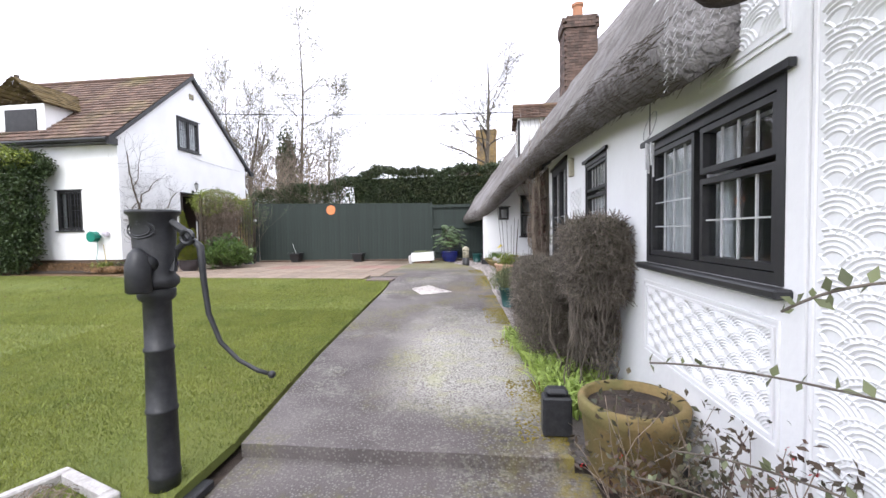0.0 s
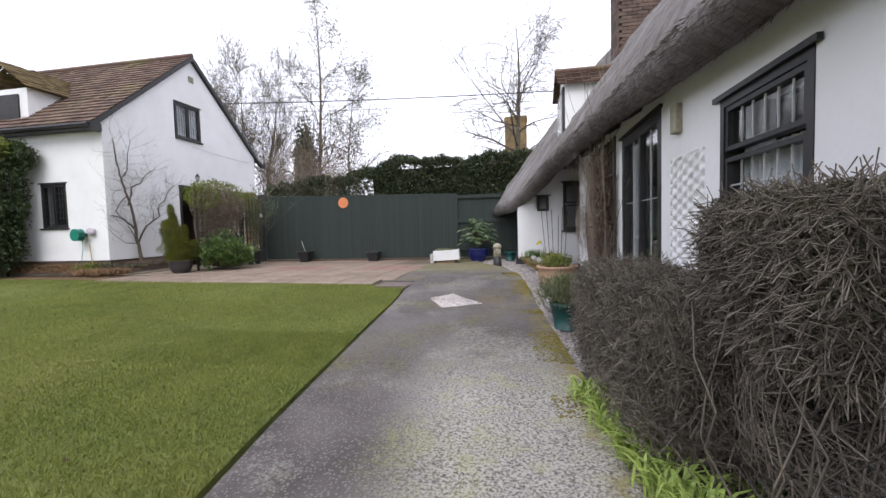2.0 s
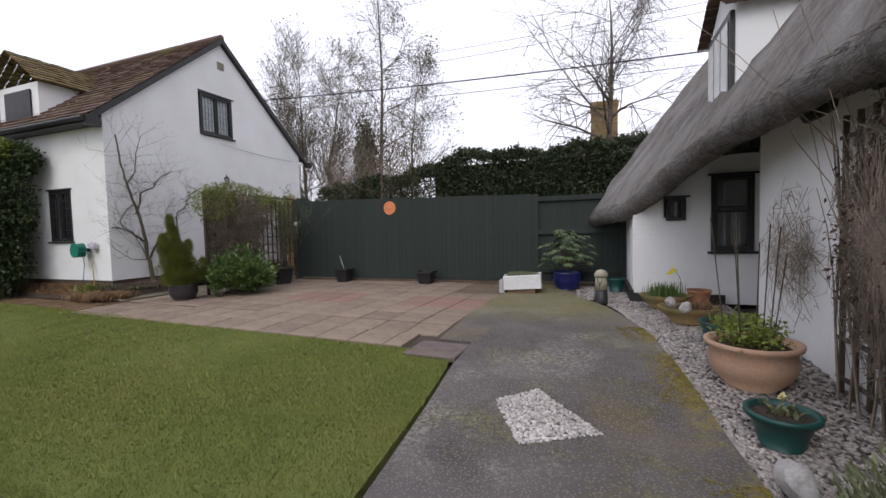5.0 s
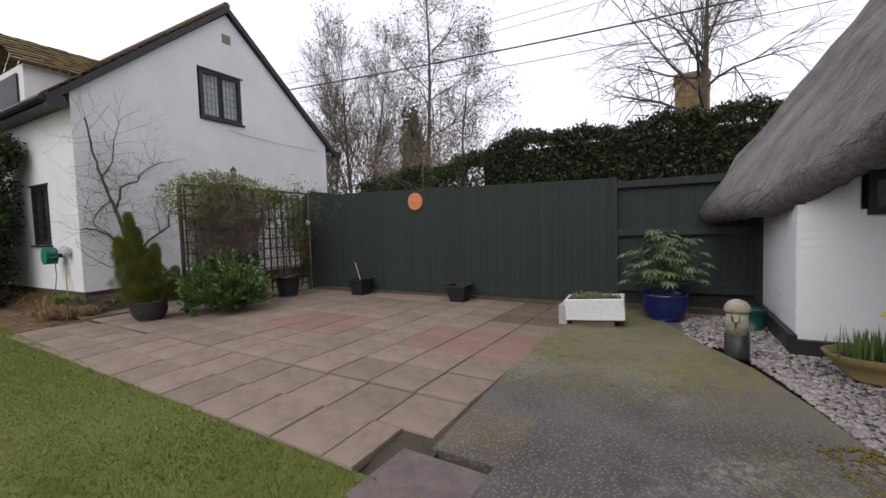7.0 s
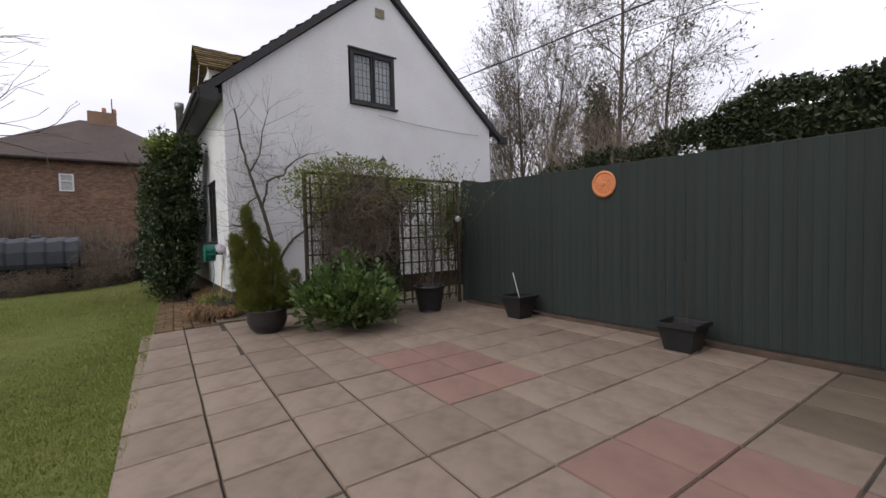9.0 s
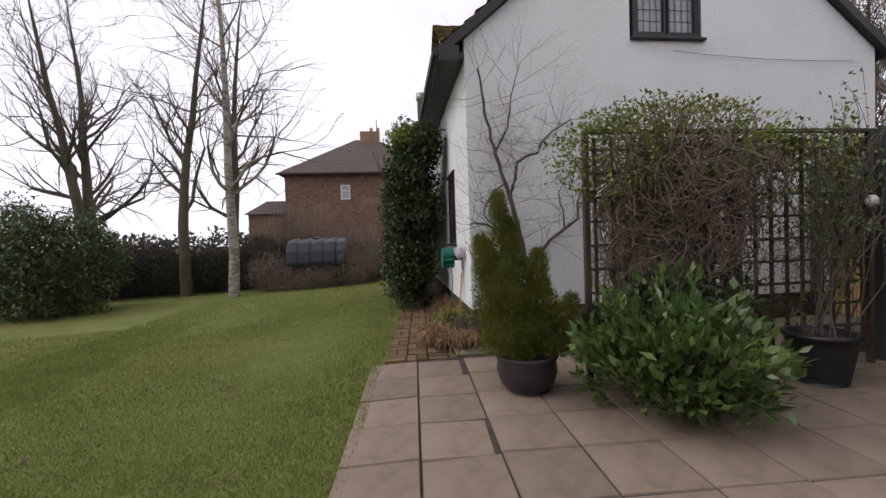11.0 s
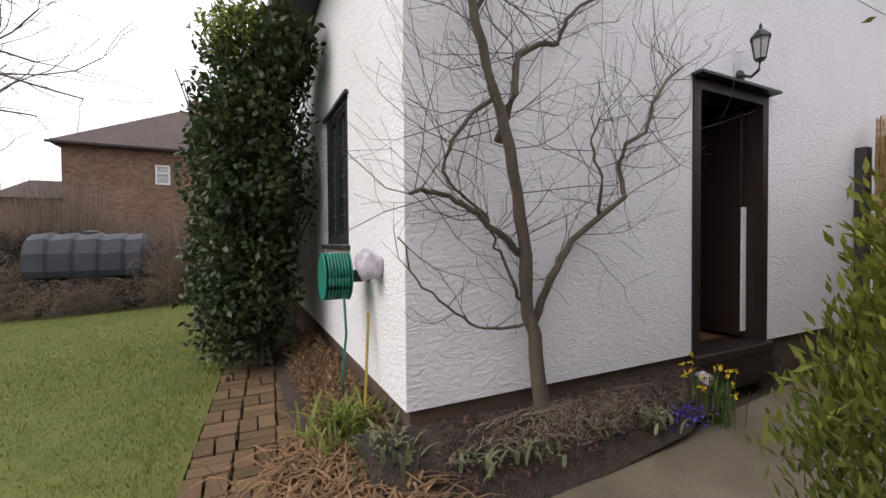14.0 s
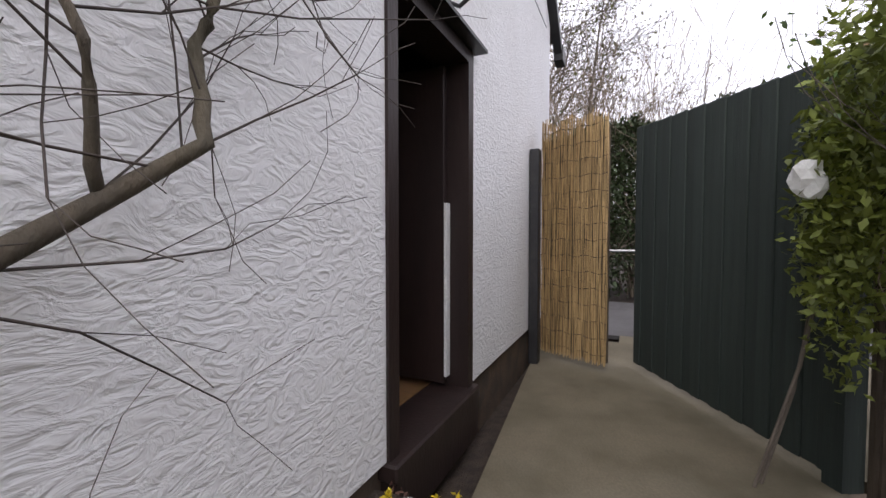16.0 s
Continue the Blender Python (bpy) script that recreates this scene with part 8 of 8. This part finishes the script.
stones("pebbles", np.concatenate([q, np.interp(q[:, 1:2], [3.35, 8.7, 10], [-0.4, -0.18, -0.05]) + 0.004], 1), 0.017, mat("pale_gravel", (0.50, 0.46, 0.44), (0.38, 0.34, 0.32), 0.85, bump=0.3, island=0.35), "", 812, sp_)
# moss and crumbs along the path edges
ms = thing("edge_moss", (1.6, 7, -0.25), "cushions of yellow-green moss along the path edge and step", "moss", kind="stuff")
n = 5200
y = g.uniform(3.5, 11.5, n)
xr = np.interp(y, [3.5, 6, 9.5, 10.6, 12.0], [2.05, 1.85, 1.52, 1.38, 1.1])
x = xr - 0.30 * g.uniform(size=n) ** 2.2
keep = (np.sin(y * 2.1) + np.sin(y * 4.7 + 1) > -0.1)
z = np.interp(y, [3.35, 8.7, 10, 11], [-0.4, -0.18, -0.05, 0])
pts = np.stack([x, y, z + 0.001], 1)[keep]
xs_ = g.uniform(0.1, 2.0, 1500)
pts2 = np.stack([xs_, 3.30 + 0.12 * g.normal(size=1500).clip(-1, 1), np.where(g.uniform(size=1500) < 0.5, -0.398, -0.482)], 1)
pts2 = pts2[(np.sin(xs_ * 5) + np.sin(xs_ * 11)) > -0.2]
pts2[:, 2] = np.where(pts2[:, 1] > 3.36, -0.398, -0.484)
pts2 = pts2[g.uniform(size=len(pts2)) < 0.35]
stones("cushions", pts, 0.010, mat("moss", (0.19, 0.17, 0.035), (0.24, 0.16, 0.03), 0.95, scale=60, fine=200, bump=1.0), "", 813, ms)
lt = thing("lawn_litter", (-6, 6, -0.2), "a few fallen leaves on the lawn", "leaves", kind="stuff")
x, y = g.uniform(-12, -0.8, 70), g.uniform(3, 9.3, 70)
v, f = leaf_mesh(np.stack([x, y, np.interp(y, [-5, 3.35, 8.7, 10], [-0.62, -0.4, -0.18, -0.05]) + 0.035], 1), 0.05, 5, up=-0.3)
data_part("leaves", v, f, L_RUST, lt, kind="stuff")

# ---- paving, piece by piece ----
patio = new("patio")
tagged(patio, "square concrete paving slabs in buff and red on the patio", kind="structure")
jb = strip([(9.68 + 0.22 * i, -7.66, -0.86 if i else -1.2) for i in range(23)], 12, lambda x, y: gz(y) - 0.011 - (0.05 if y < 9.66 - 0.063 * (x + 0.6) + 0.1 else 0), "patio_bed", M_JOINT, "dark joints and bedding under the slabs")
ROOT[patio] = Matrix()
bm = box(bmesh.new(), -0.5, 0.5, -0.5, 0.5, -0.05, 0.0)
bmesh.ops.bevel(bm, geom=[e for e in bm.edges if all(v_.co.z > -0.01 for v_ in e.verts)], offset=0.012, segments=1, affect="EDGES")
slab_mesh = finish(bm, "slab", M_SLAB)
red_mesh = slab_mesh.copy()
red_mesh.materials[0] = M_REDSLAB
damp_mesh = slab_mesh.copy()
damp_mesh.materials[0] = M_DAMPSLAB
rr = random.Random(21)
PITCH, TURN = 0.475, radians(-2.6)
ux, uy = Vector((math.cos(TURN), math.sin(TURN), 0)), Vector((-math.sin(TURN), math.cos(TURN), 0))
S0 = Vector((-3.75, 11.22, 0))
for i in range(-9, 8):
    for j in range(-5, 8):
        c = S0 + ux * ((i + 0.5) * PITCH) + uy * ((j + 0.5) * PITCH)
        hx = hy = PITCH / 2 - 0.005
        if c.x < -7.62 or c.x > -0.88 or c.y > 14.5 or c.y < 9.66 - 0.063 * (c.x + 0.6) + 0.03 or (c.x > -1.05 and c.y < 9.95):
            continue
        if c.x > -1.25 and c.y < 9.95:
            c.x, hx = c.x - 0.115, hx - 0.115
        red = (i in (-2, -1, 0) and j in (1, 2)) or (i in (3, 4, 5) and j in (1, 2))
        s = new("slab", red_mesh if red else damp_mesh if c.x > -1.9 + 0.3 * (c.y > 13.8) and c.y > 12.9 else slab_mesh)
        s.parent = patio
        s.matrix_basis = Matrix.Translation(c + Vector((0, 0, gz(c.y) + (0.02 if c.y < 10.2 else 0.0) + rr.uniform(-0.004, 0.003)))) @ pose(0, 0, 0, (2.4 if c.y < 10.6 else 0) + rr.uniform(-0.3, 0.3), rr.uniform(-0.3, 0.3), math.degrees(TURN) + rr.uniform(-0.4, 0.4)) @ Matrix.Diagonal((2 * hx, 2 * hy, 1, 1))
dc = thing("drain_cover", (-0.80, 9.74, -0.07), "worn purple-brown square concrete drain cover set in the ground", "drain cover", rz=-3)
part("cover", box(bmesh.new(), -0.29, 0.29, -0.25, 0.25, -0.05, 0.008, 0.01), M_COVER, dc, local=True)
bricks = new("brick_path")
tagged(bricks, "small weathered red-brown brick paving beside the lawn", kind="structure")
bm = box(bmesh.new(), -0.5, 0.5, -0.5, 0.5, -0.05, 0.0)
bmesh.ops.bevel(bm, geom=[e for e in bm.edges if all(v_.co.z > -0.01 for v_ in e.verts)], offset=0.05, segments=1, affect="EDGES")
for v_ in bm.verts:
    v_.co.z = 0.0 if v_.co.z > -0.001 else (-0.008 if v_.co.z > -0.06 and v_.co.z > -0.052 and abs(v_.co.z + 0.05) > 0.001 else -0.05)
brick_mesh = finish(bm, "brick", M_BRICKPAVE)
for i in range(30):
    for j in range(7):
        x = -7.72 - i * 0.113
        y = 10.165 + 0.0071 * i + j * 0.113
        if (i // 2 + j // 2) % 2:
            if i % 2:
                continue
            cx, cy, sx, sy = x - 0.0565, y, 0.221, 0.108
        else:
            if j % 2:
                continue
            cx, cy, sx, sy = x, y + 0.0565, 0.108, 0.221
        b = new("brick", brick_mesh)
        b.parent = bricks
        b.matrix_basis = pose(cx, cy, -0.018 + rr.uniform(-0.006, 0.006), rr.uniform(-1, 1), rr.uniform(-1, 1), rr.uniform(-1.5, 1.5)) @ Matrix.Diagonal((sx, sy, 1, 1))
part("kerb_block", box(bmesh.new(), -8.0, -7.72, 10.86, 10.98, -0.05, 0.012, 0.008), M_SLAB, bricks)
